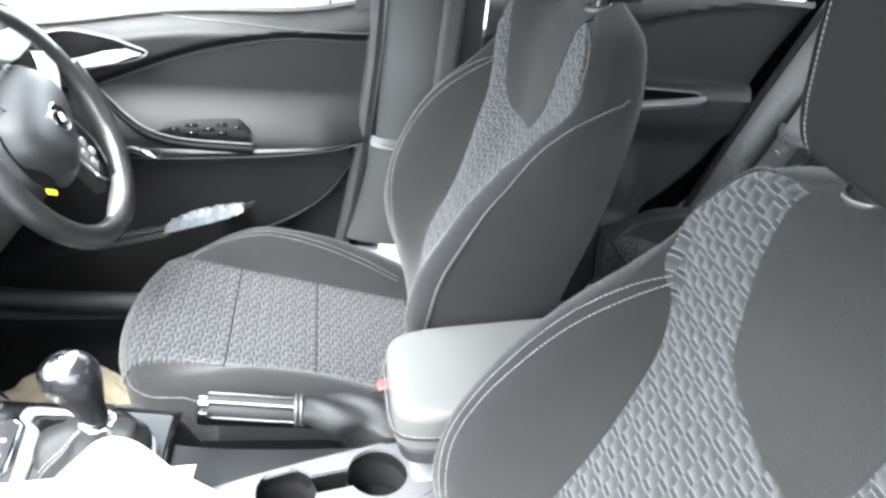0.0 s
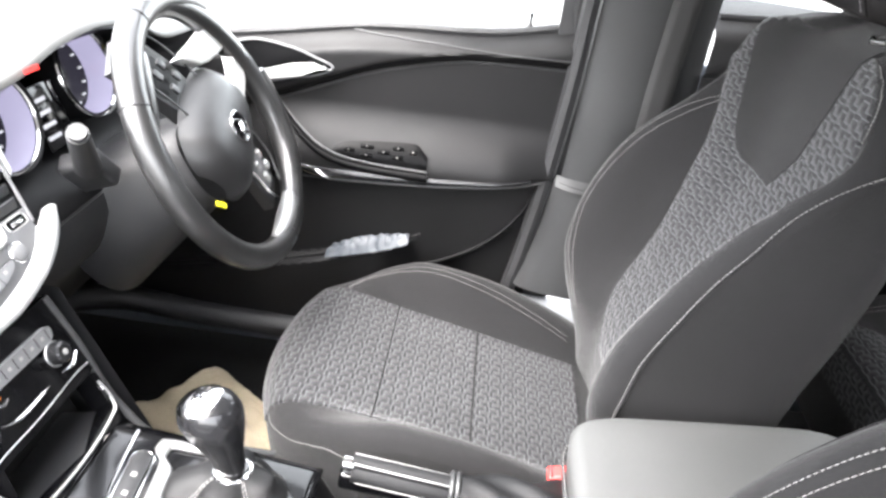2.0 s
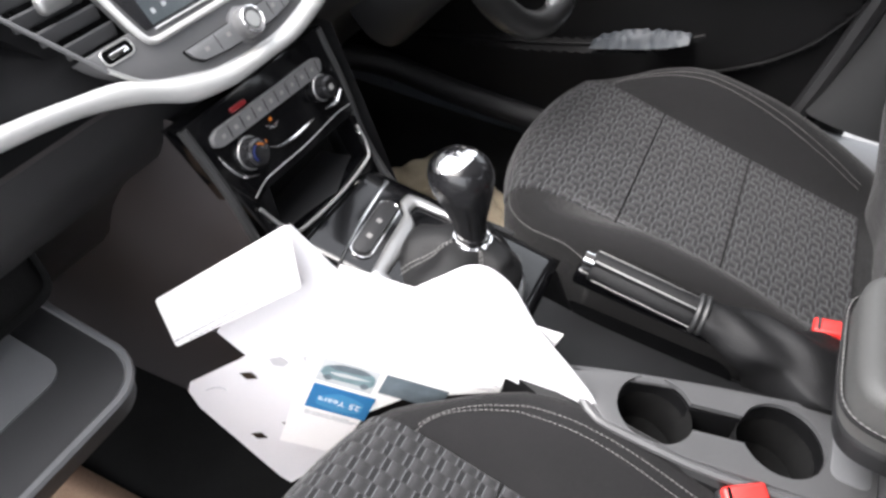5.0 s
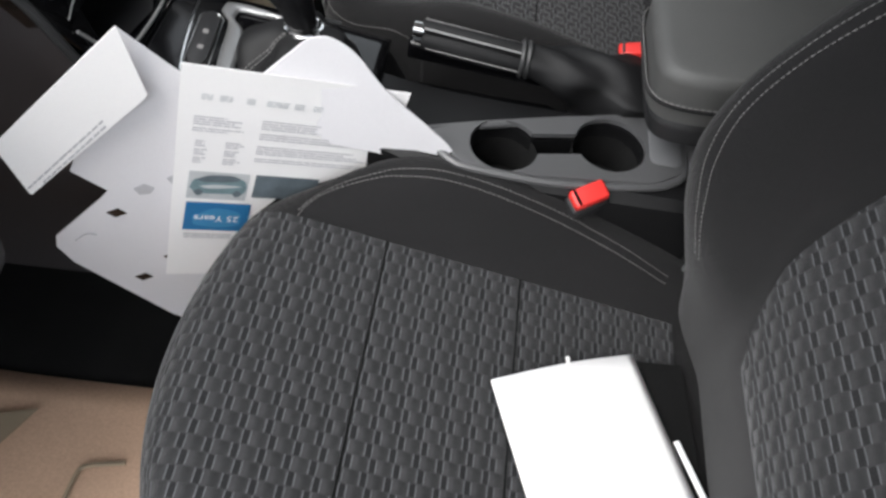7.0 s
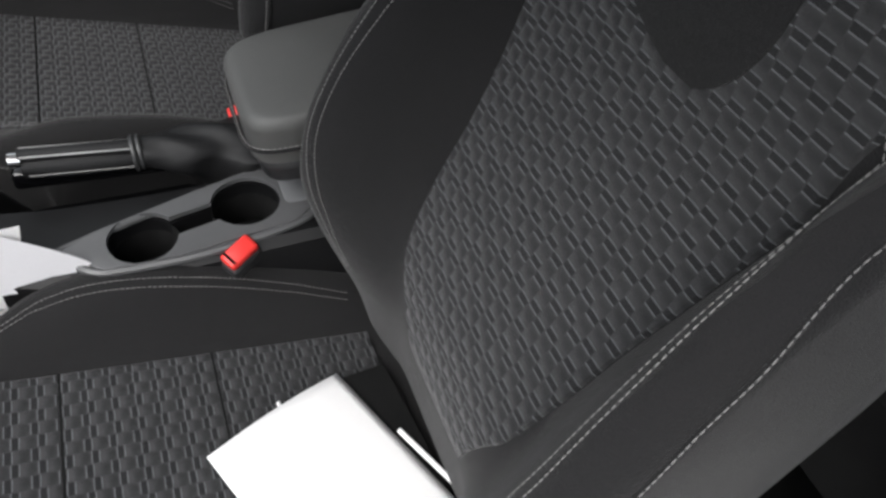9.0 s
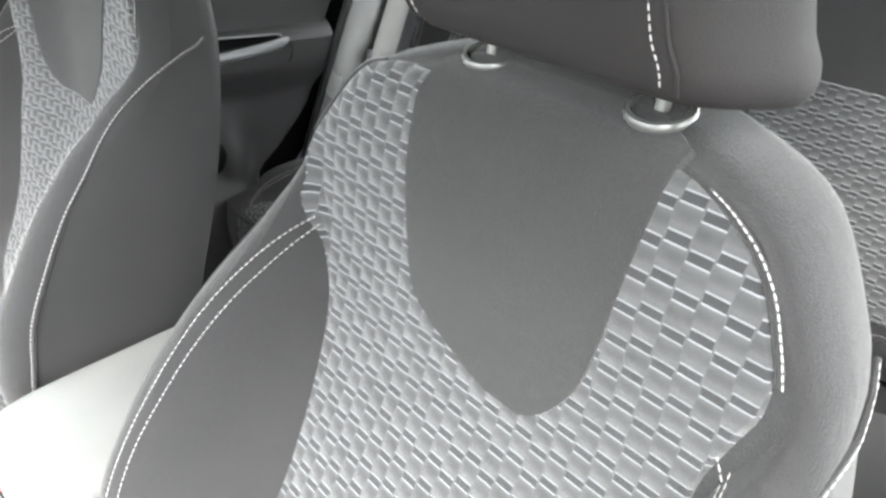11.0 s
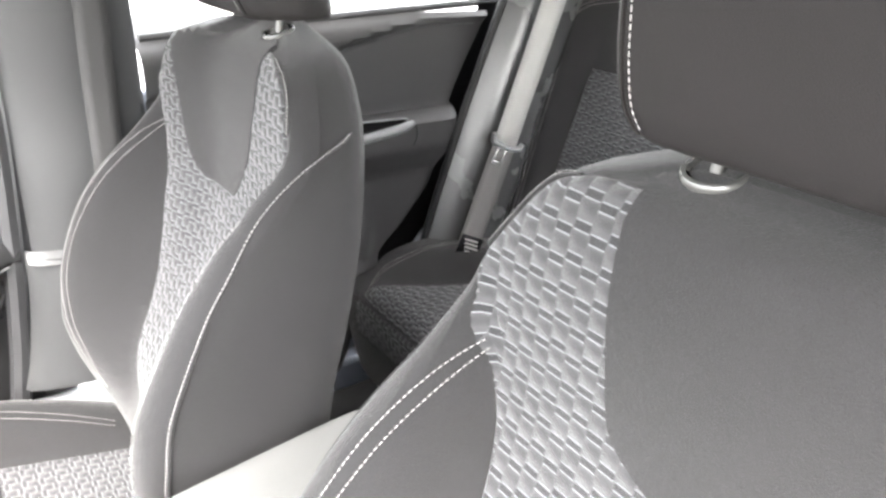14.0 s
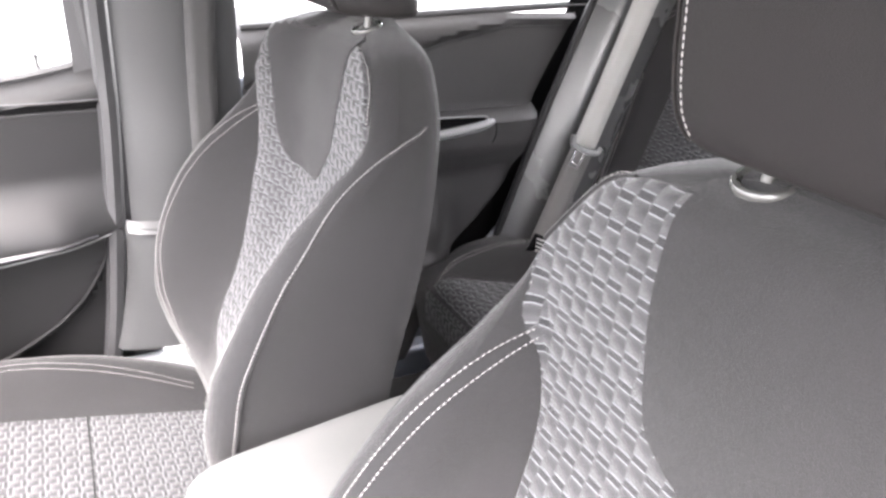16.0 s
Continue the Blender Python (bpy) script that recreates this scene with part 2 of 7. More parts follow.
def add_tube(bm, pts, r, seg=8, closed=False):
    """A round bar along points; r may be a number or a function of 0..1."""
    pts = [Vector(p) for p in pts]
    n = len(pts)
    rings = []
    ref = None
    for i, p in enumerate(pts):
        if closed:
            d = pts[(i + 1) % n] - pts[i - 1]
        else:
            d = pts[min(i + 1, n - 1)] - pts[max(i - 1, 0)]
        d.normalize()
        if ref is None:
            ref = d.orthogonal().normalized()
        ref = (ref - d * ref.dot(d)).normalized()
        other = d.cross(ref)
        rad = r(i / max(1, n - 1)) if callable(r) else r
        rings.append([bm.verts.new(p + (ref * math.cos(2 * math.pi * k / seg) + other * math.sin(2 * math.pi * k / seg)) * rad) for k in range(seg)])
    for i in range(n if closed else n - 1):
        a, b = rings[i], rings[(i + 1) % n]
        for k in range(seg):
            bm.faces.new((a[k], a[(k + 1) % seg], b[(k + 1) % seg], b[k]))
    if not closed:
        bm.faces.new(list(reversed(rings[0])))
        bm.faces.new(rings[-1])


def tube(pts, r, seg=8, closed=False):
    bm = bmesh.new()
    add_tube(bm, pts, r, seg, closed)
    return bm


def add_lathe(bm, profile, seg=32, m=Matrix.Identity(4)):
    """Turns (radius, height) pairs round the z axis, then places them by m."""
    rings = [[bm.verts.new(m @ Vector((r * math.cos(2 * math.pi * k / seg), r * math.sin(2 * math.pi * k / seg), h))) for k in range(seg)] for r, h in profile]
    for a, b in zip(rings, rings[1:]):
        for k in range(seg):
            bm.faces.new((a[k], a[(k + 1) % seg], b[(k + 1) % seg], b[k]))
    bm.faces.new(list(reversed(rings[0])))
    bm.faces.new(rings[-1])


def lathe(profile, seg=32, m=Matrix.Identity(4)):
    bm = bmesh.new()
    add_lathe(bm, profile, seg, m)
    return bm


def add_slab(bm, outline, m, thick, bevel=0.0):
    """A flat outline (x, y) in the plane of m, made thick along m's z."""
    lo = [bm.verts.new(m @ Vector((x, y, 0))) for x, y in outline]
    hi = [bm.verts.new(m @ Vector((x, y, thick))) for x, y in outline]
    n = len(outline)
    bm.faces.new(list(reversed(lo)))
    top = bm.faces.new(hi)
    for k in range(n):
        bm.faces.new((lo[k], lo[(k + 1) % n], hi[(k + 1) % n], hi[k]))
    if bevel:
        bmesh.ops.bevel(bm, geom=list(top.edges), offset=bevel, segments=2, affect="EDGES", profile=0.5)


def slab(outline, m, thick, bevel=0.0):
    bm = bmesh.new()
    add_slab(bm, outline, m, thick, bevel)
    return bm


def rounded(w, h, r, n=5, cx=0.0, cy=0.0):
    """The outline of a rectangle with round corners."""
    out = []
    for sx, sy, a0 in ((1, 1, 0), (-1, 1, 90), (-1, -1, 180), (1, -1, 270)):
        for k in range(n + 1):
            a = radians(a0 + 90 * k / n)
            out.append((cx + sx * (w / 2 - r) + r * math.cos(a), cy + sy * (h / 2 - r) + r * math.sin(a)))
    return out


def blunt(points, r, n=4):
    """A closed outline with its corners rounded off by r."""
    pts = [Vector(p) for p in points]
    out = []
    for k, p in enumerate(pts):
        a, b = pts[k - 1] - p, pts[(k + 1) % len(pts)] - p
        q = min(r, a.length * 0.45, b.length * 0.45)
        s, e = p + a.normalized() * q, p + b.normalized() * q
        for i in range(n + 1):
            t = i / n
            out.append(tuple(s * (1 - t) ** 2 + p * (2 * t * (1 - t)) + e * t * t))
    return out


def curve(knots):
    """A smooth function through (t, value) pairs."""
    ts = [k[0] for k in knots]
    vs = [k[1] for k in knots]
    n = len(ts)
    d = [(vs[i + 1] - vs[i]) / (ts[i + 1] - ts[i]) for i in range(n - 1)]
    s = [d[0]] + [0 if d[i - 1] * d[i] <= 0 else 2 * d[i - 1] * d[i] / (d[i - 1] + d[i]) for i in range(1, n - 1)] + [d[-1]]

    def f(t):
        if t <= ts[0]:
            return vs[0]
        if t >= ts[-1]:
            return vs[-1]
        i = max(k for k in range(n - 1) if ts[k] <= t)
        h = ts[i + 1] - ts[i]
        u = (t - ts[i]) / h
        return (vs[i] * (1 + 2 * u) * (1 - u) ** 2 + s[i] * h * u * (1 - u) ** 2 + vs[i + 1] * u * u * (3 - 2 * u) + s[i + 1] * h * u * u * (u - 1))

    return f


def path(points, n=40):
    """A smooth line through points in space."""
    ts = [0.0]
    pts = [Vector(p) for p in points]
    for a, b in zip(pts, pts[1:]):
        ts.append(ts[-1] + max(1e-6, (b - a).length))
    fs = [curve([(t, p[k]) for t, p in zip(ts, pts)]) for k in range(len(pts[0]))]
    return [Vector([f(ts[-1] * i / n) for f in fs]) for i in range(n + 1)]


def ease(t):
    t = min(1.0, max(0.0, t))
    return t * t * (3 - 2 * t)


def add_stitches(bm, pts, normals, pitch=0.0054, dash=0.0042, r=0.0005):
    """Short raised threads along a line; normals lift them off the cloth."""
    acc, want = 0.0, 0.0
    cur = None
    for k in range(len(pts) - 1):
        a, b = pts[k], pts[k + 1]
        length = (b - a).length
        if length < 1e-7:
            continue
        while want <= acc + length:
            f = (want - acc) / length
            p = a.lerp(b, f)
            nrm = normals[k]
            d = (b - a).normalized()
            side = d.cross(nrm).normalized()
            q0, q1 = p - d * dash / 2, p + d * dash / 2
            ring = []
            for q, s in ((q0, 0.6), (p, 1.0), (q1, 0.6)):
                ring.append([bm.verts.new(q + side * (r * s * c) + nrm * (r * s * h)) for c, h in ((-1, -0.3), (-0.6, 0.8), (0.6, 0.8), (1, -0.3))])
            for g, h in zip(ring, ring[1:]):
                for c in range(3):
                    bm.faces.new((g[c], g[c + 1], h[c + 1], h[c]))
            bm.faces.new(ring[0])
            bm.faces.new(list(reversed(ring[2])))
            want += pitch
        acc += length


def sheet_point(S, a, b, lift):
    """A point of the surface S(a, b), lifted along its normal, with that normal."""
    e = 1e-3
    p = S(a, b)
    du = S(a + e, b) - S(a - e, b)
    dv = S(a, b + e) - S(a, b - e)
    nrm = du.cross(dv)
    if nrm.length < 1e-12:
        return p, Vector((0, 0, 1))
    nrm.normalize()
    return p + nrm * lift, nrm


# ---- the ground and the car's shell ----
ground = part("ground", grid(lambda a, b: Vector((-60 + 120 * a, -60 + 120 * b, 0)), 4, 4), ASPHALT)
tagged(ground, "pale grey concrete forecourt round the car", "ground", kind="structure")

# Unseen low wall, added to cut the light from the passenger side.
behind = part("wall_behind", box((9.0, 0.2, 1.0), (0.5, -3.2, 0.5)), WALL_GREY)
tagged(behind, "unseen plain grey wall added to cut light at the open passenger doorway", "wall", kind="structure")

floor = part("floor", box((2.3, 1.46, 0.06), (0.45, 0, 0.24)), CARPET)
tagged(floor, "black carpeted car floor", "floor", kind="structure")

roof = part("ceiling", grid(lambda a, b: Vector((0.12 + 1.75 * a, -0.60 + 1.20 * b, 1.475 - 0.05 * (2 * b - 1) ** 2 - 0.06 * (a - 0.4) ** 2)), 10, 12), HEADLINER)
roof.modifiers.new("thick", "SOLIDIFY").thickness = 0.03
tagged(roof, "pale fabric headliner under the car roof", "ceiling", kind="structure")

firewall = part("wall_front", box((0.06, 1.5, 0.70), (-0.72, 0, 0.55)), CARPET)
tagged(firewall, "black carpeted bulkhead of the footwells", "wall", kind="structure")
tail = part("wall_rear", box((0.06, 1.5, 0.85), (1.98, 0, 0.62)), CARPET)
tagged(tail, "dark boot wall behind the rear bench", "wall", kind="structure")

sill_front = curve([(-0.5, 0.90), (-0.12, 0.953), (0.12, 0.992), (0.315, 1.004), (0.50, 1.04)])
sill_rear = curve([(0.68, 1.080), (1.06, 1.102), (1.42, 1.12)])


def side_wall(sign, name, label):
    """Outer sheet metal of one side, with a window opening above the sill and a thickness."""
    holder = thing(name, label, "wall", kind="structure")
    if sign > 0:
        part("front_fender", box((0.5, 0.05, 0.95), (-0.70, 0.80, 0.55), 0.01), BODY_PAINT, holder)
    part("rear_quarter", box((0.62, 0.05, 1.0), (1.78, sign * 0.80, 0.62), 0.01), BODY_PAINT, holder)
    part("sill_panel", box((2.2, 0.09, 0.14), (0.50, sign * 0.79, 0.26), 0.015), BODY_PAINT, holder)
    part("roof_rail", tube(path([(-0.62, sign * 0.70, 1.00), (-0.20, sign * 0.68, 1.24), (0.12, sign * 0.65, 1.42), (0.55, sign * 0.63, 1.46), (1.20, sign * 0.63, 1.44), (1.70, sign * 0.64, 1.30), (1.95, sign * 0.66, 1.10)], 30), 0.035, 8), GREY_TRIM, holder)


side_wall(1, "wall_driver_side", "painted sheet metal side of the car")
side_wall(-1, "wall_passenger_side", "painted sheet metal side with an open front doorway")


# ---- seats ----
X_MID = curve([(0.45, 0.585), (0.53, 0.575), (0.60, 0.570), (0.655, 0.580), (0.74, 0.620), (0.80, 0.652), (0.87, 0.685), (0.936, 0.708), (1.0, 0.716), (1.06, 0.719), (1.12, 0.731), (1.145, 0.750), (1.165, 0.775)])
X_CREST = curve([(0.45, 0.570), (0.52, 0.556), (0.58, 0.535), (0.64, 0.515), (0.70, 0.505), (0.76, 0.514), (0.845, 0.552), (0.925, 0.606), (0.993, 0.673), (1.035, 0.710), (1.08, 0.724), (1.12, 0.735), (1.145, 0.752), (1.165, 0.775)])
X_BACK = curve([(0.45, 0.69), (0.752, 0.740), (0.84, 0.763), (0.93, 0.786), (1.05, 0.816), (1.11, 0.820), (1.168, 0.806)])
HALF = curve([(0.45, 0.2015), (0.56, 0.2285), (0.66, 0.2425), (0.85, 0.2385), (0.95, 0.2265), (1.03, 0.2125), (1.055, 0.2055), (1.078, 0.1925), (1.11, 0.1705), (1.135, 0.1445), (1.150, 0.1165), (1.160, 0.0845), (1.166, 0.0515), (1.168, 0.0265)])
PAT = curve([(0.59, 0.0860), (0.618, 0.0930), (0.645, 0.1035), (0.68, 0.1200), (0.74, 0.1295), (0.80, 0.1355), (0.85, 0.1435), (0.90, 0.1525), (0.94, 0.1615), (0.985, 0.1695), (1.02, 0.1825), (1.045, 0.1895), (1.06, 0.1885), (1.08, 0.1805), (1.106, 0.1635), (1.122, 0.1425), (1.132, 0.1185), (1.138, 0.0945), (1.142, 0.0715), (1.16, 0.0365)])
PAT_IN = curve([(0.59, 0.0300), (0.618, 0.0620), (0.645, 0.0880), (0.68, 0.1130), (0.74, 0.1290), (0.80, 0.1355), (0.85, 0.1435), (0.90, 0.1525), (0.94, 0.1615), (0.985, 0.1695), (1.02, 0.1825), (1.045, 0.1895), (1.06, 0.1885), (1.08, 0.1805), (1.106, 0.1635), (1.122, 0.1425), (1.132, 0.1185), (1.138, 0.0945), (1.142, 0.0715), (1.16, 0.0365)])
INS_P = (curve([(0.949, -0.034), (0.954, -0.010), (0.962, 0.014), (0.974, 0.044), (0.984, 0.060), (0.995, 0.0675), (1.03, 0.0765), (1.075, 0.0845), (1.158, 0.0935)]),
         curve([(0.949, 0.037), (0.953, 0.050), (0.962, 0.0635), (0.985, 0.0800), (1.01, 0.0880), (1.06, 0.0935), (1.11, 0.0975), (1.158, 0.1015)]), 0.950)
INS_D = (curve([(0.936, -0.02), (0.942, 0.06), (0.955, 0.088), (0.975, 0.106), (1.00, 0.117), (1.06, 0.134), (1.12, 0.14), (1.158, 0.135)]),
         curve([(0.936, 0.022), (0.947, 0.036), (0.965, 0.05), (1.00, 0.075), (1.04, 0.09), (1.08, 0.102), (1.158, 0.104)]), 0.940)
SEAM_X = curve([(0.50, 0.548), (0.60, 0.535), (0.70, 0.532), (0.736, 0.537), (0.78, 0.545), (0.84, 0.570), (0.895, 0.600), (0.935, 0.630), (0.965, 0.654), (0.992, 0.680), (1.014, 0.706), (1.032, 0.732), (1.044, 0.756), (1.053, 0.782), (1.060, 0.788)])
TOP = 1.168
STITCH = curve([(0.60, 0.1660), (0.65, 0.1850), (0.70, 0.1970), (0.75, 0.2050), (0.82, 0.2065), (0.90, 0.2005), (0.95, 0.1930), (0.985, 0.1835), (1.006, 0.1725)])


def seam_point(z, s):
    """The side seam: on the side wall, or on the rounded front edge where it runs further forward."""
    hw, xs = HALF(z), min(SEAM_X(z), X_BACK(z) - 0.002)
    xb = X_CREST(z)
    if xs >= xb + 0.030:
        f = min(1.0, (xs - xb - 0.030) / max(0.001, X_BACK(z) - xb - 0.030))
        return Vector((xs, s * (hw * (1 - 0.10 * f * ease((z - 0.92) / 0.14)) + 0.004 * math.sin(math.pi * f) + 0.0015), z))
    h = min(1.0, max(0.0, 1 - (xs - xb) / 0.030))
    return Vector((max(xs, xb), s * (hw - 0.030 + 0.030 * math.sqrt(max(0.0, 1 - h * h)) + 0.001), z))


WING = [0.0]


def top_dip(z):
    return 0.010 * ease((z - 1.112) / 0.050)


def back_front(z, dy):
    """The front skin of a front seat's backrest, with its top edge rolled down."""
    p = back_skin(z, dy)
    p.z -= top_dip(z)
    return p


def back_skin(z, dy):
    """The front skin by height and width; WING curls its +y side further forward."""
    a = abs(dy)
    hw = HALF(z)
    top = ease((z - 0.985) / 0.05)
    hp = min(PAT(z), hw - 0.030 + 0.014 * top)
    crest = max(hp + 0.005, hw - 0.030 + 0.012 * top)
    xm, xb = X_MID(z), X_CREST(z)
    curl = WING[0] * ease((z - 0.72) / 0.2) if dy > 0 else 0.0
    if a <= hp:
        return Vector((xm - curl * ease(a / hp) ** 1.5, dy, z))
    xm, xb = xm - curl, xb - 0.7 * curl
    if a <= crest:
        return Vector((xm + (xb - xm) * ease((a - hp) / (crest - hp)) ** 0.8, dy, z))
    t = min(1.0, (a - crest) / max(1e-4, hw - crest))
    return Vector((xb + 0.030 * (1 - math.sqrt(max(0, 1 - t * t))), dy, z))


def back_ring(z, n=32):
    hw = HALF(z)
    top = ease((z - 0.985) / 0.05)
    hp = min(PAT(z), hw - 0.030 + 0.014 * top)
    outer = [hp + (hw - hp) * math.sin(math.pi / 2 * k / 12) for k in range(1, 13)]
    inner = [hp * (-1 + k / 6) for k in range(13)]
    front = [back_front(z, dy) for dy in [-v for v in reversed(outer)] + inner + outer]
    xb = X_BACK(z)
    x_edge = front[-1].x
    rear = []
    up = ease((z - 0.92) / 0.14)
    for k in range(1, 6):
        f = k / 6
        rear.append(Vector((min(x_edge + (xb - x_edge) * f, xb), hw * (1 - 0.10 * f * up) + 0.004 * math.sin(math.pi * f), z - top_dip(z))))
    for k in range(9):
        t = 1 - 2 * k / 8
        rear.append(Vector((xb + 0.012 * (1 - t * t), (hw * (1 - 0.10 * up) - 0.012) * t, z - top_dip(z))))
    for k in range(1, 6):
        f = 1 - k / 6
        rear.append(Vector((min(x_edge + (xb - x_edge) * f, xb), -hw * (1 - 0.10 * f * up) - 0.004 * math.sin(math.pi * f), z - top_dip(z))))
    return front + rear


def backrest_mesh():
    bm = bmesh.new()
    zs = [0.47 + (1.03 - 0.47) * i / 40 for i in range(41)] + [1.03 + (TOP - 1.03) * math.sin(math.pi / 2 * i / 14) for i in range(1, 15)]
    rings = [[bm.verts.new(p) for p in back_ring(z)] for z in zs]
    for a, b in zip(rings, rings[1:]):
        for k in range(len(a)):
            bm.faces.new((a[k], a[(k + 1) % len(a)], b[(k + 1) % len(a)], b[k]))
    bm.faces.new(rings[-1])
    bm.faces.new(list(reversed(rings[0])))
    return bm


def overlay(S, a0, a1, lo, hi, na, nb, lift, uvf=None, sink=0.004):
    """A cloth panel sewn over the surface S(a, b), b between lo(a) and hi(a); its rim dips into the seam."""
    def f(i, j):
        a = a0 + (a1 - a0) * i
        b = lo(a) + (hi(a) - lo(a)) * j
        rim = i in (0.0, 1.0) or j in (0.0, 1.0)
        p, nrm = sheet_point(S, a, b, -sink if rim else (lift(a) if callable(lift) else lift))
        return p

    def warp(t, n):
        k = round(t * n)
        if k == 0 or k == n:
            return float(k > 0)
        return 0.012 + 0.976 * (k - 1) / (n - 2)

    g = lambda i, j: f(warp(i, na), warp(j, nb))
    uv = None
    if uvf:
        def uv(i, j):
            i, j = warp(i, na), warp(j, nb)
            a = a0 + (a1 - a0) * i
            return uvf(a, lo(a) + (hi(a) - lo(a)) * j)
    return grid(g, na, nb, uv)


def stitch_line(bm, S, ab, lift=0.0015, n=80, pitch=0.0054, dash=0.0040, r=0.00042):
    line = path([(a, b, 0) for a, b in ab], n)
    pts, nrms = [], []
    for v in line:
        p, nr = sheet_point(S, v.x, v.y, lift)
        pts.append(p)
        nrms.append(nr)
    add_stitches(bm, pts, nrms, pitch, dash, r)


def front_edge(dy):
    a = abs(dy)
    return 0.054 + 0.034 * min(a / 0.165, 1) ** 2 + (0.15 * ((a - 0.165) / 0.097) ** 1.6 if a > 0.165 else 0)


C_BASE = curve([(0.04, 0.568), (0.07, 0.571), (0.12, 0.566), (0.225, 0.541), (0.374, 0.506), (0.60, 0.453)])
C_HUMP = curve([(0.05, -0.012), (0.12, 0.0), (0.19, 0.032), (0.28, 0.069), (0.375, 0.075), (0.47, 0.064), (0.60, 0.030)])
X_REAR = 0.60
C_HALF = 0.262


def cushion_z(x, dy):
    a = abs(dy)
    bump = ease((a - (0.15 if dy > 0 else 0.128)) / (0.085 if dy > 0 else 0.107)) if a <= 0.235 else 1 - 0.25 * ((a - 0.235) / 0.027) ** 2
    return C_BASE(x) + C_HUMP(x) * bump + (0.010 * bump * ease((x - 0.10) / 0.12) if dy < 0 else 0)


def cushion(dy, r):
    """The top skin of a seat cushion: r runs 0..1 from rear to front and on to 1.3 down the front."""
    fe = front_edge(dy)
    if r <= 1:
        x = X_REAR + (fe - X_REAR) * r
        edge = max(0.0, (r - 0.93) / 0.07)
        return Vector((x, dy if dy > 0 else 0.92 * dy, cushion_z(x, dy) - 0.012 * edge ** 2))
    t = (r - 1) / 0.3
    z0 = cushion_z(fe, dy) - 0.012
    return Vector((fe - 0.016 * math.sin(min(1, t * 3) * math.pi / 2) + 0.05 * max(0, t - 0.3) ** 2, dy if dy > 0 else 0.92 * dy, z0 - 0.16 * t ** 1.15))


def cushion_r(x, dy):
    return (X_REAR - x) / (X_REAR - front_edge(dy))


def cushion_mesh():
    cols = [C_HALF * math.sin(math.pi / 2 * (-1 + 2 * k / 30)) for k in range(31)]
    rs = [i / 26 for i in range(27)] + [1 + 0.3 * i / 8 for i in range(1, 9)]
    bm = bmesh.new()
    rows = []
    for r in rs:
        row = []
        top = [cushion(dy, r) for dy in cols]
        for side, p in ((-1, top[0]), (1, top[-1])):
            drop = []
            for f, o in ((0.25, 0.006), (0.5, 0.008), (0.75, 0.004), (1.0, -0.008)):
                drop.append(Vector((p.x, p.y + side * o, p.z + (min(p.z, 0.40) - p.z) * f)))
            row.append(drop)
        line = list(reversed(row[0])) + top + row[1]
        rows.append([bm.verts.new(v) for v in line])
    for a, b in zip(rows, rows[1:]):
        for k in range(len(a) - 1):
            bm.faces.new((a[k], a[k + 1], b[k + 1], b[k]))
    return bm


HEAD_IN = curve([(0.0, 0.072), (0.010, 0.0765), (0.024, 0.0790), (0.046, 0.0778), (0.064, 0.0760), (0.12, 0.0710), (0.21, 0.0650)])
HEAD_OUT = curve([(0.0, 0.0930), (0.013, 0.0925), (0.028, 0.0872), (0.042, 0.0848), (0.061, 0.0815), (0.082, 0.0780), (0.12, 0.0720), (0.21, 0.0650)])
HEAD_K = curve([(0.000, 0.86), (0.003, 0.91), (0.008, 0.955), (0.018, 0.985), (0.05, 1.005), (0.11, 1.01), (0.155, 0.99), (0.18, 0.95), (0.195, 0.88), (0.203, 0.74)])


def head_point(h, px, py, lift=0.0):
    """A point of the headrest at height h; px runs back from its face, py is across at the seam's scale."""
    k = HEAD_K(h)
    wide = HEAD_IN(h) if py > 0 else HEAD_OUT(h)
    return Vector((0.712 - 0.30 * h + 0.6 * h * h + 0.06 + (px - 0.06) * k - lift, py / 0.0865 * wide * (0.70 + 0.30 * k), 1.167 + h))


def headrest_mesh():
    """A padded block: flat stitched face, sides swept back, a soft lower and upper edge."""
    half = [(0.000, 0.0), (0.000, 0.045), (0.0008, 0.088), (0.006, 0.100), (0.026, 0.115), (0.060, 0.126), (0.092, 0.118), (0.114, 0.085), (0.120, 0.0)]
    loop = [(x, y, 0) for x, y in half] + [(x, -y, 0) for x, y in reversed(half[1:-1])]
    outline = path(loop + loop[:1], 72)[:-1]
    bm = bmesh.new()
    rings = [[bm.verts.new(head_point(h, p.x, p.y)) for p in outline] for h in (0.0, 0.002, 0.005, 0.010, 0.018, 0.03, 0.05, 0.08, 0.11, 0.155, 0.18, 0.195, 0.203)]
    for a, b in zip(rings, rings[1:]):
        for k in range(len(a)):
            bm.faces.new((a[k], a[(k + 1) % len(a)], b[(k + 1) % len(a)], b[k]))
    bm.faces.new(rings[-1])
    bm.faces.new(list(reversed(rings[0])))
    return bm


GUIDE = surface("grey_guide_plastic", (0.045, 0.045, 0.043), 0.26, vary=0.06)


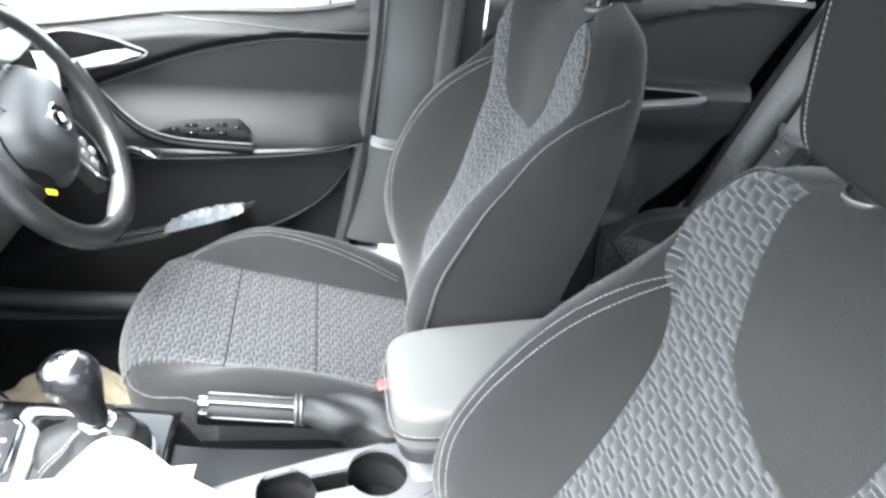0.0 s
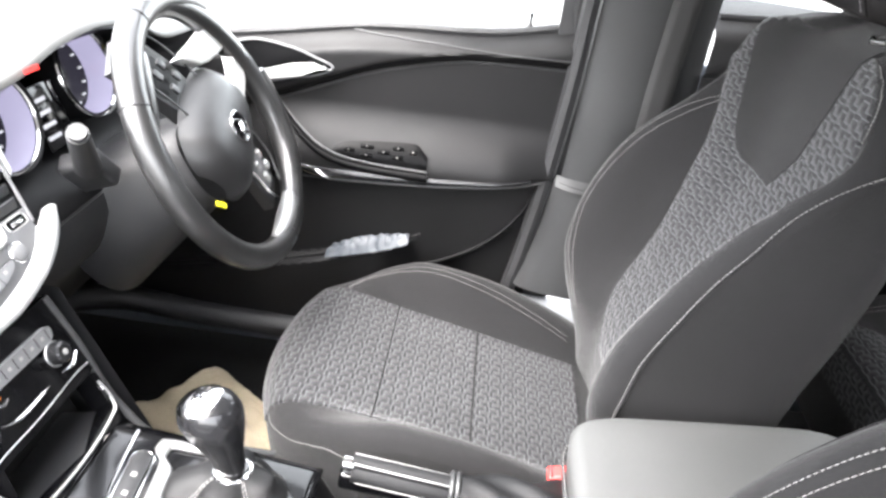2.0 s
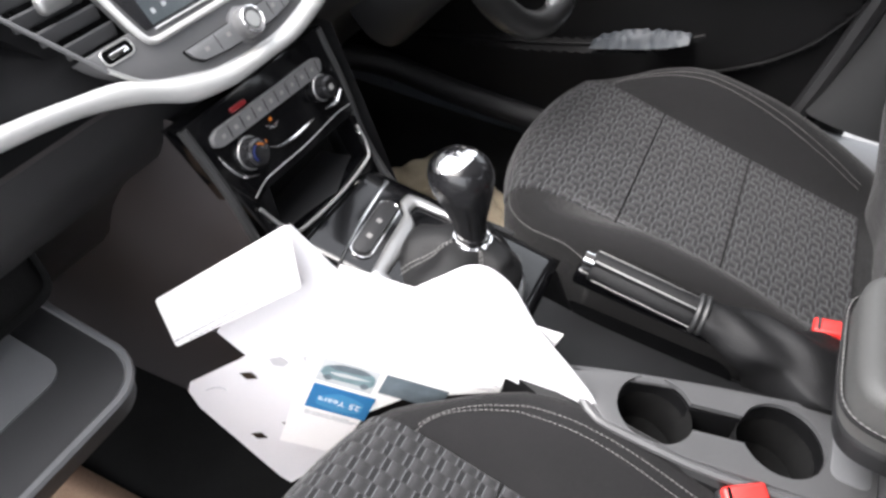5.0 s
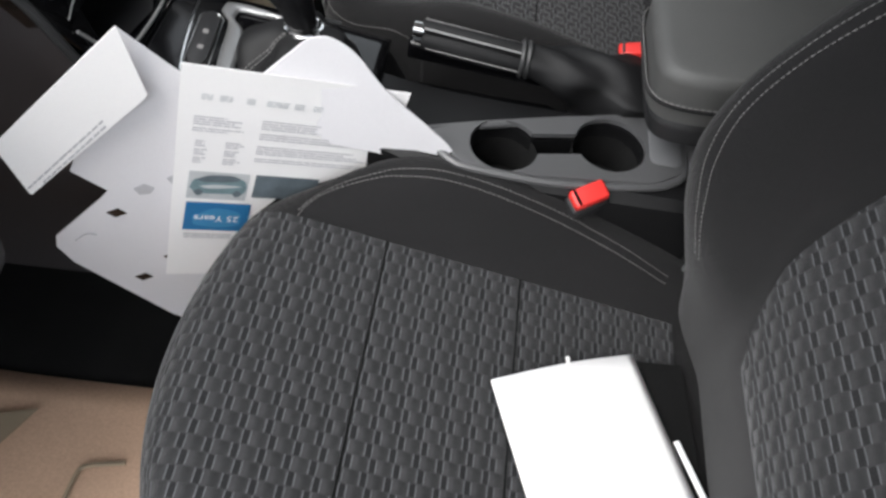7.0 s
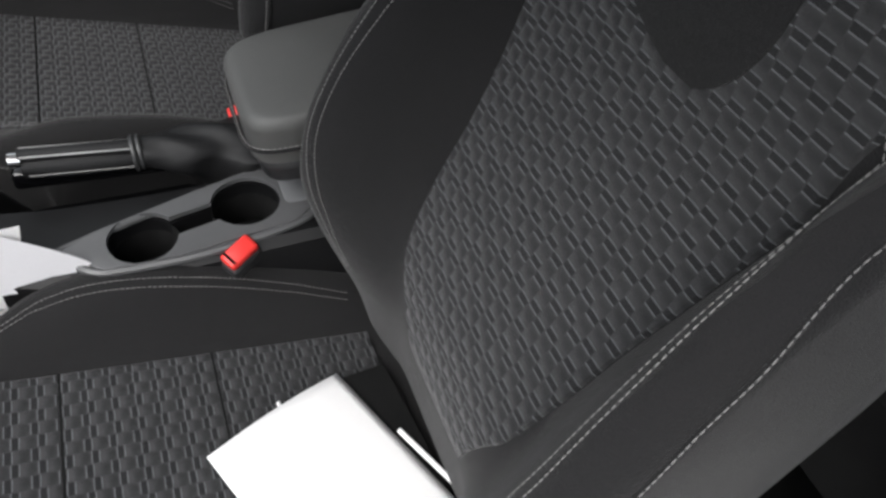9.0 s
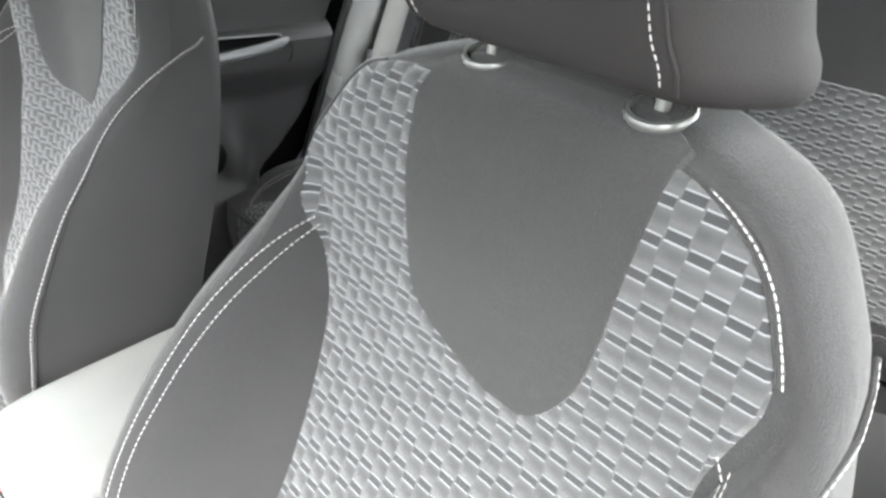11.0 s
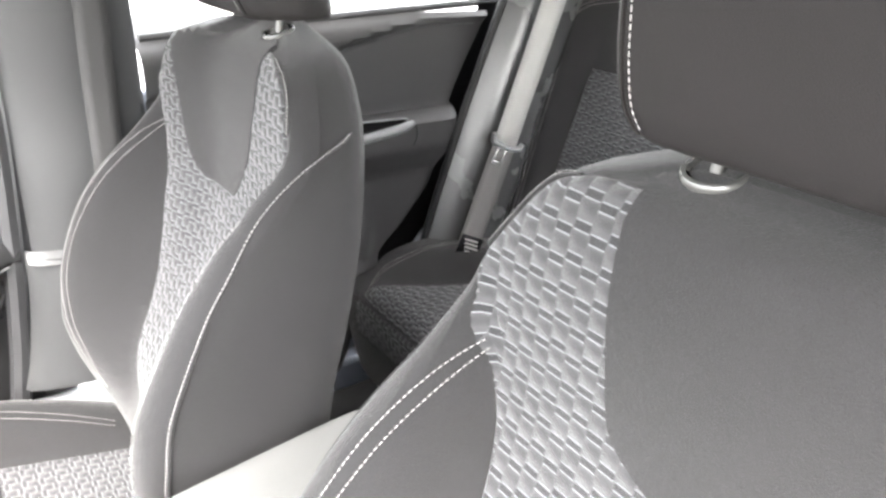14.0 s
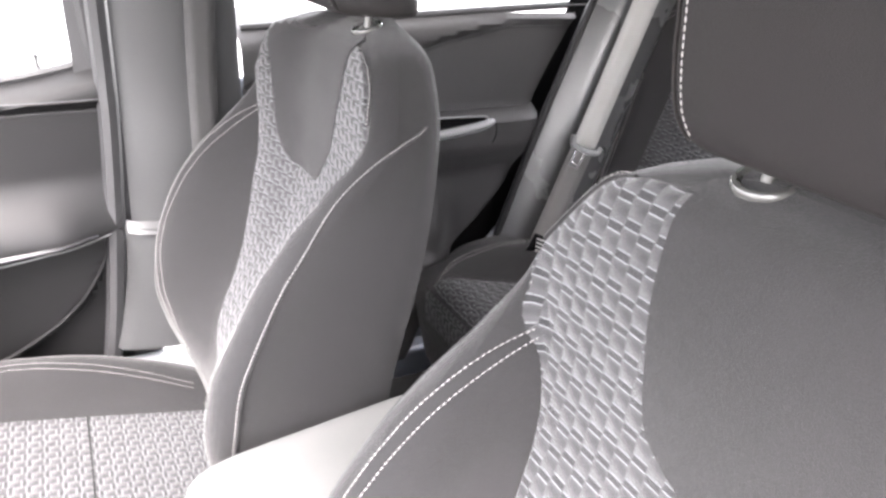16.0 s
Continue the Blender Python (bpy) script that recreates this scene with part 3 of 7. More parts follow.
def front_seat(ins, shift):
    cen = lambda z: shift * ease((z - 0.93) / 0.10)
    seat = thing("front_seat", "dark grey cloth front seat with patterned centre and pale stitching", "car seat", group="front seats")
    part("backrest", backrest_mesh(), CLOTH, seat)
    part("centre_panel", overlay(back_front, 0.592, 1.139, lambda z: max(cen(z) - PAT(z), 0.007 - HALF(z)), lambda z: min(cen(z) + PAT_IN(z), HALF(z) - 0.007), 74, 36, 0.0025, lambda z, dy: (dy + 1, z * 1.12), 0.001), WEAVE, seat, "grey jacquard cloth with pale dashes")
    part("backrest_insert", overlay(back_front, ins[2], 1.158, lambda z: -min(ins[1](min(z, 1.115)), HALF(z) - 0.030), lambda z: min(ins[0](min(z, 1.115)), HALF(z) - 0.030), 36, 20, lambda z: 0.0008 + 0.0030 * ease((1.151 - z) / 0.011), None, 0.0003), CLOTH, seat)
    part("cushion", cushion_mesh(), CLOTH, seat)
    for r0, r1 in ((None, 0.2245), (0.2235, 0.3735), (0.3725, 0.560)):
        S = lambda dy, q: cushion(dy, q)
        lo = (lambda dy, x=r1: cushion_r(x, dy))
        hi = (lambda dy: 1.09) if r0 is None else (lambda dy, x=r0: cushion_r(x, dy))
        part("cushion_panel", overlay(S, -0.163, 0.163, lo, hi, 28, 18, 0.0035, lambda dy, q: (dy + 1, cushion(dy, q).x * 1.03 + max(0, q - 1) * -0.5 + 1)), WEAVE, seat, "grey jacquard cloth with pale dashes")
    for x in (0.224, 0.373):
        part("cushion_seam", tube([sheet_point(cushion, dy, cushion_r(x, dy), 0.0012)[0] for dy in [-0.160 + 0.32 * i / 24 for i in range(25)]], 0.0022, 6), CARPET, seat)
    # stitching, a part for each line
    def threads(label="pale grey stitching"):
        bm = bmesh.new()
        yield bm
        part("stitching", bm, THREAD, seat, label)

    for s in (-1, 1):
        for off in (0.0, 0.0075):
            line = [(z + off * 0.5 * ease((z - 0.95) / 0.05), s * (STITCH(z) - off)) for z in (0.60, 0.65, 0.70, 0.76, 0.82, 0.88, 0.93, 0.965, 0.99, 1.006)]
            for bm in threads():
                stitch_line(bm, back_front, line, 0.0012, 90)
            if s > 0:
                cl = [(dy - off, cushion_r(x + off * 0.4, dy)) for x, dy in ((0.128, 0.170), (0.150, 0.198), (0.180, 0.214), (0.225, 0.226), (0.290, 0.226), (0.385, 0.220), (0.470, 0.213), (0.545, 0.204))]
                for bm in threads():
                    stitch_line(bm, cushion, cl, 0.0012, 90)
        # along the piping at the shoulder
        for bm in threads():
            stitch_line(bm, back_front, [(z, s * min(s * cen(z) + PAT(z) + 0.0035, HALF(z) - 0.005)) for z in (1.062, 1.075, 1.09, 1.10, 1.108, 1.116, 1.124, 1.130)], 0.0030, 60, 0.0046, 0.0034, 0.00045)
    # side seam
    pts = [seam_point(z, -1) + Vector((-0.001, -0.0025, 0)) for z in [0.52 + 0.536 * i / 90 for i in range(91)]]
    for bm in threads():
        add_stitches(bm, pts, [Vector((0, -1, 0))] * len(pts), 0.0054, 0.0040, 0.0005)
    bm = bmesh.new()
    corner = [cushion(-0.10 - 0.160 * i / 40, 1.05) + Vector((-0.0012, -0.0006, 0)) for i in range(41)]
    flank = [cushion(-C_HALF, cushion_r(0.243 + 0.27 * i / 40, C_HALF)) + Vector((0, -0.0070, -0.014)) for i in range(41)]
    run = path(corner[::4] + flank[2::4], 160)
    add_stitches(bm, run, [Vector((-0.6, -0.8, 0)) if k < 80 else Vector((0, -1, 0)) for k in range(len(run))], 0.0054, 0.0040, 0.0006)
    part("side_stitching", bm, THREAD, seat, "pale stitched seam round the cushion's side")
    for s in (-1, 1):
        part("shoulder_piping", tube([sheet_point(back_front, z, s * min(s * cen(z) + PAT(z) + 0.001, HALF(z) - 0.006), 0.001)[0] for z in [1.060 + 0.070 * i / 28 for i in range(29)]], 0.0022, 6), CLOTH, seat)
        part("side_piping", tube([seam_point(z, s) + Vector((0.003, 0, 0)) for z in [0.52 + 0.536 * i / 60 for i in range(61)]], 0.0020, 6), CLOTH, seat)
    head = part("headrest", headrest_mesh(), HEAD_CLOTH, seat, "dark grey padded headrest")
    for s in (-1, 1):
        bm = bmesh.new()
        pts = [head_point(0.009 + 0.175 * i / 59, 0.0006, s * 0.0860, 0.0006) for i in range(60)]
        add_stitches(bm, pts, [Vector((-1, 0, 0))] * len(pts), 0.0044, 0.0031, 0.00042)
        part("headrest_stitching", bm, THREAD, head)
        part("headrest_piping", tube([head_point(0.004 + 0.185 * i / 59, 0.0022, s * 0.0935, 0.0004) for i in range(60)], 0.0012, 6), HEAD_CLOTH, head)
    for s in (-1, 1):
        m = pose(0.766, -0.002 + s * 0.0630, 1.1475, 0, -17, 0)
        part("headrest_guide", lathe([(0.0190, -0.005), (0.0200, -0.002), (0.0200, 0.000), (0.0185, 0.002), (0.0160, 0.0024), (0.0140, 0.0012), (0.0130, -0.0050), (0.0060, -0.0055)], 32, m), GUIDE, seat, "grey plastic headrest guide")
        # Black well and dark post carry the shadow of the headrest.
        part("guide_well", lathe([(0.0128, -0.0050), (0.0126, -0.0046), (0.004, -0.0046)], 24, m), PLATE_BLACK, seat)
        part("headrest_post", tube([Vector((0.767, -0.002 + s * 0.0630, 1.147)), Vector((0.777, -0.002 + s * 0.0630, 1.225))], 0.0048, 16), GUIDE, seat, "steel post, darkened for the headrest's shadow")
    part("seat_base", box((0.40, 0.42, 0.09), (0.33, 0, 0.375), 0.02), PLASTIC, seat)
    for s in (-1, 1):
        part("side_shield", box((0.40, 0.022, 0.10), (0.36, s * 0.250, 0.405), 0.009, (0, -6, 0)), PLASTIC, seat)
        part("seat_rail", box((0.50, 0.035, 0.05), (0.32, s * 0.18, 0.295), 0.006), PLASTIC, seat)
    return seat


P_SEAT_Y, D_SEAT_Y = -0.3465, 0.368
passenger_seat = front_seat(INS_P, 0.010)
passenger_seat.location = (0, P_SEAT_Y, 0)
WING[0] = 0.030
driver_seat = front_seat(INS_D, 0.003)
driver_seat.location = (-0.006, D_SEAT_Y, 0)
tagged(driver_seat, "dark grey cloth driver's seat with patterned centre, behind the steering wheel")
part("recline_lever", box((0.10, 0.022, 0.030), (0.50, -0.283, 0.50), 0.010, (0, 12, 0)), PLASTIC, passenger_seat, "black plastic seat lever")


# ---- doors and pillars ----
SWOOSH = curve([(-0.50, 0.72), (-0.20, 0.80), (-0.067, 0.849), (0.16, 0.935), (0.317, 0.964), (0.48, 0.968)])


POCKET = curve([(-0.34, 0.455), (-0.07, 0.512), (0.05, 0.545), (0.16, 0.578), (0.25, 0.620), (0.31, 0.662), (0.34, 0.690)])


BEAD = curve([(-0.05, 0.712), (0.10, 0.718), (0.244, 0.727), (0.35, 0.739), (0.426, 0.750), (0.455, 0.758)])
LOW_EDGE = curve([(0.12, 0.492), (0.18, 0.506), (0.256, 0.533), (0.329, 0.572), (0.387, 0.621), (0.429, 0.683), (0.457, 0.752)])


def front_door_y(x, z):
    """Inner face of the driver's door: rolled upper trim, armrest shelf, hollow lower panel with a pocket."""
    s = sill_front(x)
    y = 0.712
    y -= 0.016 * ease((z - SWOOSH(x)) / 0.016)
    y += 0.05 * max(0.0, (z - s + 0.035) / 0.035) ** 2
    reach = ease((x + 0.20) / 0.26) * (1 - 0.55 * ease((x - 0.36) / 0.12))
    y -= 0.044 * reach * ease((0.86 - z) / 0.110)
    under = ease((BEAD(x) + 0.006 - z) / 0.020)
    y += under * 0.040 * reach
    y += 0.022 * ease((LOW_EDGE(x) + 0.004 - z) / 0.012) * ease((x - 0.13) / 0.08)
    y -= 0.034 * ease((POCKET(x) - z) / 0.010) * ease((0.24 - x) / 0.10)
    return y


def door_panel(x0, x1, z0, top, yf, nx, nz):
    return grid(lambda a, b: Vector((x0 + (x1 - x0) * a, yf(x0 + (x1 - x0) * a, z0 + (top(x0 + (x1 - x0) * a) - z0) * b), z0 + (top(x0 + (x1 - x0) * a) - z0) * b)), nx, nz)


door = thing("door_1", "closed driver's door with dark soft trim, chrome handle and armrest", "car door", kind="structure")
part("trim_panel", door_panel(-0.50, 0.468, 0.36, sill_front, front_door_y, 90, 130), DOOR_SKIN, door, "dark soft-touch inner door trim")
part("outer_skin", box((1.00, 0.03, 0.62), (-0.02, 0.80, 0.62), 0.01), BODY_PAINT, door)
part("window_seal", tube([Vector((x, 0.748, sill_front(x) + 0.004)) for x in [-0.5 + 0.96 * i / 20 for i in range(21)]], 0.008, 8), PLASTIC, door)
part("window_frame", tube(path([(-0.52, 0.75, 0.93), (-0.20, 0.72, 1.20), (0.10, 0.69, 1.38), (0.44, 0.68, 1.41), (0.462, 0.71, 1.20), (0.470, 0.745, 1.03)], 40), 0.016, 8), PLASTIC, door)
UPPER = curve([(0.05, 0.985), (0.20, 0.984), (0.33, 0.982), (0.468, 0.985)])
part("upper_crease", tube([Vector((x, front_door_y(x, UPPER(x)) + 0.0005, UPPER(x))) for x in [0.05 + 0.415 * i / 40 for i in range(41)]], 0.0022, 6), PLASTIC, door)
part("crease_line", tube([Vector((x, front_door_y(x, SWOOSH(x)) + 0.002, SWOOSH(x) - 0.003)) for x in [-0.16 + 0.62 * i / 40 for i in range(41)]], 0.0035, 6), PLASTIC, door)
# pull lever in its recess
rec = [(-0.135, 0.948), (-0.09, 0.958), (-0.03, 0.951), (0.02, 0.936), (0.046, 0.924), (0.02, 0.908), (-0.03, 0.896), (-0.09, 0.880), (-0.135, 0.876)]
m_door = Matrix(((1, 0, 0, 0), (0, 0, -1, 0), (0, 1, 0, 0), (0, 0, 0, 1)))
at_y = lambda y: Matrix.Translation((0, y, 0)) @ m_door
# Flat black sheet stands for the shade inside the lever's recess.
part("handle_recess", slab(rec, at_y(0.700), 0.006, 0.002), PLATE_BLACK, door)
part("handle_surround", tube([Vector((x, 0.692, z)) for x, z in [(p.x, p.y) for p in path([(x, z, 0) for x, z in rec + rec[:1]], 48)]], 0.0022, 6), GREY_TRIM, door, "satin grey surround")
part("door_handle", slab([(-0.118, 0.884), (-0.06, 0.894), (-0.01, 0.905), (0.036, 0.922), (0.010, 0.930), (-0.03, 0.923), (-0.075, 0.908), (-0.118, 0.896)], at_y(0.690), 0.012, 0.004), SATIN, door, "satin chrome pull lever")
# armrest: black gloss sweep, switches, grab edge
def door_at(x, z, lift=0.002):
    return Vector((x, front_door_y(x, z) - lift, z))


def door_band(lo, hi, x0, x1, lift, n=40):
    bm = bmesh.new()
    add_grid(bm, lambda a, b: door_at(x0 + (x1 - x0) * a, lo(x0 + (x1 - x0) * a) + (hi(x0 + (x1 - x0) * a) - lo(x0 + (x1 - x0) * a)) * b, lift + 0.003 * math.sin(math.pi * b)), n, 6)
    return bm


PLATE_HI = curve([(0.050, 0.776), (0.075, 0.793), (0.14, 0.800), (0.205, 0.803), (0.232, 0.784)])
PLATE_LO = curve([(0.050, 0.772), (0.12, 0.764), (0.232, 0.762)])
part("switch_plate", door_band(PLATE_LO, PLATE_HI, 0.050, 0.232, 0.004), PLATE_BLACK, door, "gloss black switch plate")
for x, z, w in ((0.085, 0.785, 0.020), (0.118, 0.779, 0.024), (0.118, 0.793, 0.024), (0.150, 0.787, 0.022), (0.176, 0.781, 0.020), (0.176, 0.796, 0.020), (0.205, 0.792, 0.014)):
    c = door_at(x, z - 0.003, 0.0075)
    b = part("window_switch", box((w, 0.006, 0.007), c, 0.002, (25, 0, 0)), PLATE_BLACK, door, "black window switch with a pale mark")
    part("mark", box((0.003, 0.001, 0.003), c + Vector((0, -0.0045, 0.002)), 0, (25, 0, 0)), THREAD, b)
EDGE = curve([(-0.060, 0.842), (-0.015, 0.800), (0.03, 0.772), (0.08, 0.757), (0.14, 0.751), (0.236, 0.748)])
part("grab_edge", tube([door_at(x, EDGE(x), 0.008) for x in [-0.060 + 0.296 * i / 40 for i in range(41)]], lambda t: 0.0055 + 0.004 * t, 12), PLATE_BLACK, door, "gloss black grab edge")
part("grab_chrome", tube([door_at(x, EDGE(x) + 0.011, 0.007) for x in [-0.050 + 0.284 * i / 40 for i in range(41)]], 0.0010, 8), GREY_TRIM, door, "thin satin line")
STRIP_LO = lambda x: BEAD(x) + 0.004
STRIP_HI = curve([(-0.04, 0.740), (0.10, 0.740), (0.25, 0.746), (0.36, 0.754), (0.43, 0.762)])
part("gloss_strip", door_band(STRIP_LO, STRIP_HI, -0.04, 0.43, 0.002), KNOB_BLACK, door, "gloss black strip under the armrest")
part("pocket_edge", tube([door_at(0.16 + 0.292 * i / 40, LOW_EDGE(0.16 + 0.292 * i / 40) + 0.008, 0.001) for i in range(41)], 0.0032, 8), DOOR_SKIN, door, "rounded edge of the lower panel")
part("lower_bead", tube([door_at(x, BEAD(x), 0.004) for x in [-0.05 + 0.50 * i / 44 for i in range(45)]], 0.0022, 8), PILLAR, door, "thin moulded bead")
part("grab_corner", door_band(curve([(-0.03, 0.726), (0.055, 0.720)]), curve([(-0.03, 0.731), (0.0, 0.742), (0.035, 0.732), (0.055, 0.721)]), -0.03, 0.055, 0.006, 16), CHROME, door)
part("pocket_lip", tube([door_at(x, POCKET(x) - 0.004, 0.002) for x in [-0.34 + 0.57 * i / 44 for i in range(45)]], lambda t: 0.006 - 0.003 * ease((t - 0.7) / 0.3), 10), DOOR_SKIN, door)
part("lock_pin", lathe([(0.006, 0.0), (0.0085, 0.002), (0.006, 0.006), (0.003, 0.010), (0.0025, 0.020), (0.004, 0.024), (0.003, 0.027)], 16, pose(0.385, 0.752, 1.022)), PLASTIC, door, "small dark grey lock pin")

tissue = bmesh.new()
random.seed(4)
def crumple(a, b):
    x = 0.045 + 0.165 * a
    up = (0.008 + 0.020 * math.sin(math.pi * a) ** 0.6) * math.sin(math.pi * b) + 0.007 * noise.noise(Vector((a * 16, b * 7, 1))) * math.sin(math.pi * b)
    return Vector((x, 0.664 + 0.040 * b + 0.004 * noise.noise(Vector((a * 19, b * 7, 3))), POCKET(x) + 0.001 + up))


add_grid(tissue, crumple, 60, 12)
tissue_ob = part("crumpled_tissue", tissue, PLASTIC_BAG)
tagged(tissue_ob, "crumpled pale bluish paper in the door pocket", "tissue")


def pillar_y(z):
    return 0.702 - 0.05 * ease((z - 0.95) / 0.45)


pillar = thing("wall_b_pillar", "grey plastic B-pillar trim with a stepped base", "pillar", kind="structure")
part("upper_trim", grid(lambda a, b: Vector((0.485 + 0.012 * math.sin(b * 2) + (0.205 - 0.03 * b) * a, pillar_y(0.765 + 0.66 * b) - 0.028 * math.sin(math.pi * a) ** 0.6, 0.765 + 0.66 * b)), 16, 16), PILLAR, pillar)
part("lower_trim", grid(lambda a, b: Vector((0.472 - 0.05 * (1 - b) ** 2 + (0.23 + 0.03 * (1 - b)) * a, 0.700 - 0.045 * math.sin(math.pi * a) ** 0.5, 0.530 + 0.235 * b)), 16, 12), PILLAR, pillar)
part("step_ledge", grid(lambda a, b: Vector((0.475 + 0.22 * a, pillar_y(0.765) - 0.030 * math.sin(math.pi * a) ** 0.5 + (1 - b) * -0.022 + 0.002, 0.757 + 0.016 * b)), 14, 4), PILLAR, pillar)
part("gap_liner", box((0.075, 0.012, 1.08), (0.472, 0.738, 0.90)), PLASTIC, pillar, "black door gap")
part("door_seal", tube(path([(0.395, 0.70, 0.38), (0.440, 0.706, 0.62), (0.462, 0.708, 0.80), (0.476, 0.704, 1.00), (0.480, 0.670, 1.25), (0.470, 0.65, 1.42)], 40), 0.016, 8), PLASTIC, pillar, "black rubber door seal")

front_belt = thing("seat_belt", "dark grey seat belt webbing hanging on the B-pillar", "seat belt", group="seat belts")
part("webbing", grid(lambda a, b: Vector((0.585 + 0.046 * a + 0.02 * b, pillar_y(0.60 + 0.78 * b) - 0.034, 0.60 + 0.78 * b)), 3, 14), DARK_BELT, front_belt)
front_belt.children[0].modifiers.new("thick", "SOLIDIFY").thickness = 0.0025
part("belt_guide", box((0.075, 0.020, 0.045), (0.628, pillar_y(1.36) - 0.036, 1.365), 0.008), PLASTIC, front_belt, "black belt guide loop")

sill_plate = part("sill_plate", grid(lambda a, b: Vector((0.36 + 0.34 * a, 0.615 + 0.105 * b, 0.488 + 0.016 * math.sin(math.pi * b))), 8, 6), SCUFF)
sill_plate.modifiers.new("thick", "SOLIDIFY").thickness = 0.14
tagged(sill_plate, "pale grey door sill scuff plate", "sill", kind="structure")


REAR_LINE = curve([(0.69, 0.985), (1.00, 1.036), (1.122, 1.066), (1.25, 1.086), (1.42, 1.086)])
REAR_EDGE = curve([(0.36, 1.03), (0.60, 1.135), (0.67, 1.205), (0.766, 1.280), (0.872, 1.309), (0.915, 1.318), (1.00, 1.356), (1.087, 1.404), (1.15, 1.428)])


def rear_door_y(x, z):
    """Inner face of the rear door: rolled top, armrest ledge, hollow lower panel round a bottle pocket."""
    y = 0.705
    y -= 0.014 * ease((z - REAR_LINE(x)) / 0.012)
    y += 0.04 * max(0.0, (z - sill_rear(x) + 0.03) / 0.03) ** 2
    y -= 0.050 * ease((0.923 - z) / 0.016) * ease((z - 0.775) / 0.085) * ease((1.40 - x) / 0.14) * ease((x - 0.75) / 0.15)
    y -= 0.028 * math.exp(-((x - 1.075) / 0.035) ** 2 - ((z - 0.655) / 0.075) ** 2)
    y -= 0.03 * ease((0.62 - z) / 0.05)
    y += 0.030 * ease((x - REAR_EDGE(z) + 0.030) / 0.030) ** 2
    return y


# Front door's skin, lightened to stand for light from the rear windows.
LIT_DOOR_SKIN = surface("lit_rear_door_skin", (0.020, 0.0195, 0.0200), 0.6, spec=0.3, vary=0.15, grain=0.3, grain_scale=900)
rdoor = thing("door_2", "closed rear door with dark trim and a moulded pull", "car door", kind="structure")


def rear_panel(a, b):
    z = 0.36 + (sill_rear(1.1) + 0.004 - 0.36) * b
    x = 0.69 + (REAR_EDGE(z) - 0.69) * a
    return Vector((x, rear_door_y(x, z), z))


part("trim_panel", grid(rear_panel, 64, 80), LIT_DOOR_SKIN, rdoor, "moulded door trim, lightened for the rear window light")
part("outer_skin", box((0.80, 0.03, 0.66), (1.08, 0.80, 0.66), 0.01), BODY_PAINT, rdoor)
# The pull's hollow is a flat sheet, its shade given as black.
part("pull_cup", slab(blunt([(1.030, 0.897), (1.160, 0.909), (1.156, 0.9185), (1.030, 0.9215)], 0.003), at_y(0.659), 0.005, 0), PLATE_BLACK, rdoor, "flat black sheet for the shade in the pull")
part("cup_rim", tube(path([(1.020, 0.652, 0.9225), (1.10, 0.651, 0.9205), (1.160, 0.652, 0.9180), (1.166, 0.650, 0.911)], 20), 0.0018, 8), GREY_TRIM, rdoor, "pale rim of the pull")
part("pull_handle", tube(path([(0.99, 0.650, 0.880), (1.05, 0.645, 0.8885), (1.11, 0.643, 0.8960), (1.160, 0.645, 0.9035), (1.177, 0.652, 0.9070)], 30), lambda t: 0.0090 - 0.003 * ease((t - 0.85) / 0.15), 12), GREY_TRIM, rdoor, "pale grey pull bar")
part("arm_seam", tube([Vector((x, rear_door_y(x, z) - 0.0005, z)) for x, z in [(1.180 + 0.010 * math.sin(3 * k / 12), 0.910 - 0.050 * k / 12) for k in range(13)]], 0.0012, 6), PLATE_BLACK, rdoor)
# No hole is cut: a black slab gives the bottle pocket's shade.
part("bottle_hole", slab(blunt([(0.985, 0.630), (1.030, 0.640), (1.046, 0.672), (1.034, 0.706), (0.985, 0.716)], 0.010), at_y(0.690), 0.006, 0.001), PLATE_BLACK, rdoor, "flat black sheet for the shade in the bottle pocket")
part("window_seal", tube([Vector((x, 0.735, sill_rear(x) + 0.003)) for x in [0.70 + 0.74 * i / 16 for i in range(17)]], 0.008, 8), PLASTIC, rdoor)
part("crease_line", tube([Vector((x, rear_door_y(x, REAR_LINE(x)) + 0.001, REAR_LINE(x) - 0.001)) for x in [0.70 + 0.66 * i / 30 for i in range(31)]], 0.0028, 6), PLASTIC, rdoor)
mirror_m = Matrix.Diagonal((1, -1, 1, 1))
for src, nm, lab in ((rdoor, "door_3", "closed rear passenger door with dark trim"),):
    other = thing(nm, lab, "car door", kind="structure")
    bm = door_panel(0.69, 1.46, 0.36, sill_rear, rear_door_y, 30, 40)
    bmesh.ops.transform(bm, matrix=mirror_m, verts=bm.verts)
    q = part("trim_panel", bm, DOOR_SKIN, other)
    part("outer_skin", box((0.80, 0.03, 0.66), (1.08, -0.80, 0.66), 0.01), BODY_PAINT, other)
pillar2 = thing("wall_b_pillar_near", "grey plastic B-pillar trim beside the open doorway", "pillar", kind="structure")
# Same trim as the far B-pillar, in a much lighter grey.
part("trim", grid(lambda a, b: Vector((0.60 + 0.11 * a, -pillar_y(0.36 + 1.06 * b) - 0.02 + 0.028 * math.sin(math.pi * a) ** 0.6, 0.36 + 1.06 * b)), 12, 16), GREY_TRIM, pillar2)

C_TRIM = surface("smooth_grey_trim", (0.040, 0.041, 0.042), 0.26, vary=0.08, grain=0.2)
cpillar = thing("wall_c_pillar", "smooth grey plastic C-pillar trim beside the rear bench", "pillar", kind="structure")
CP_LO, CP_HI = Vector((1.165, 0.655, 0.50)), Vector((1.415, 0.640, 1.22))


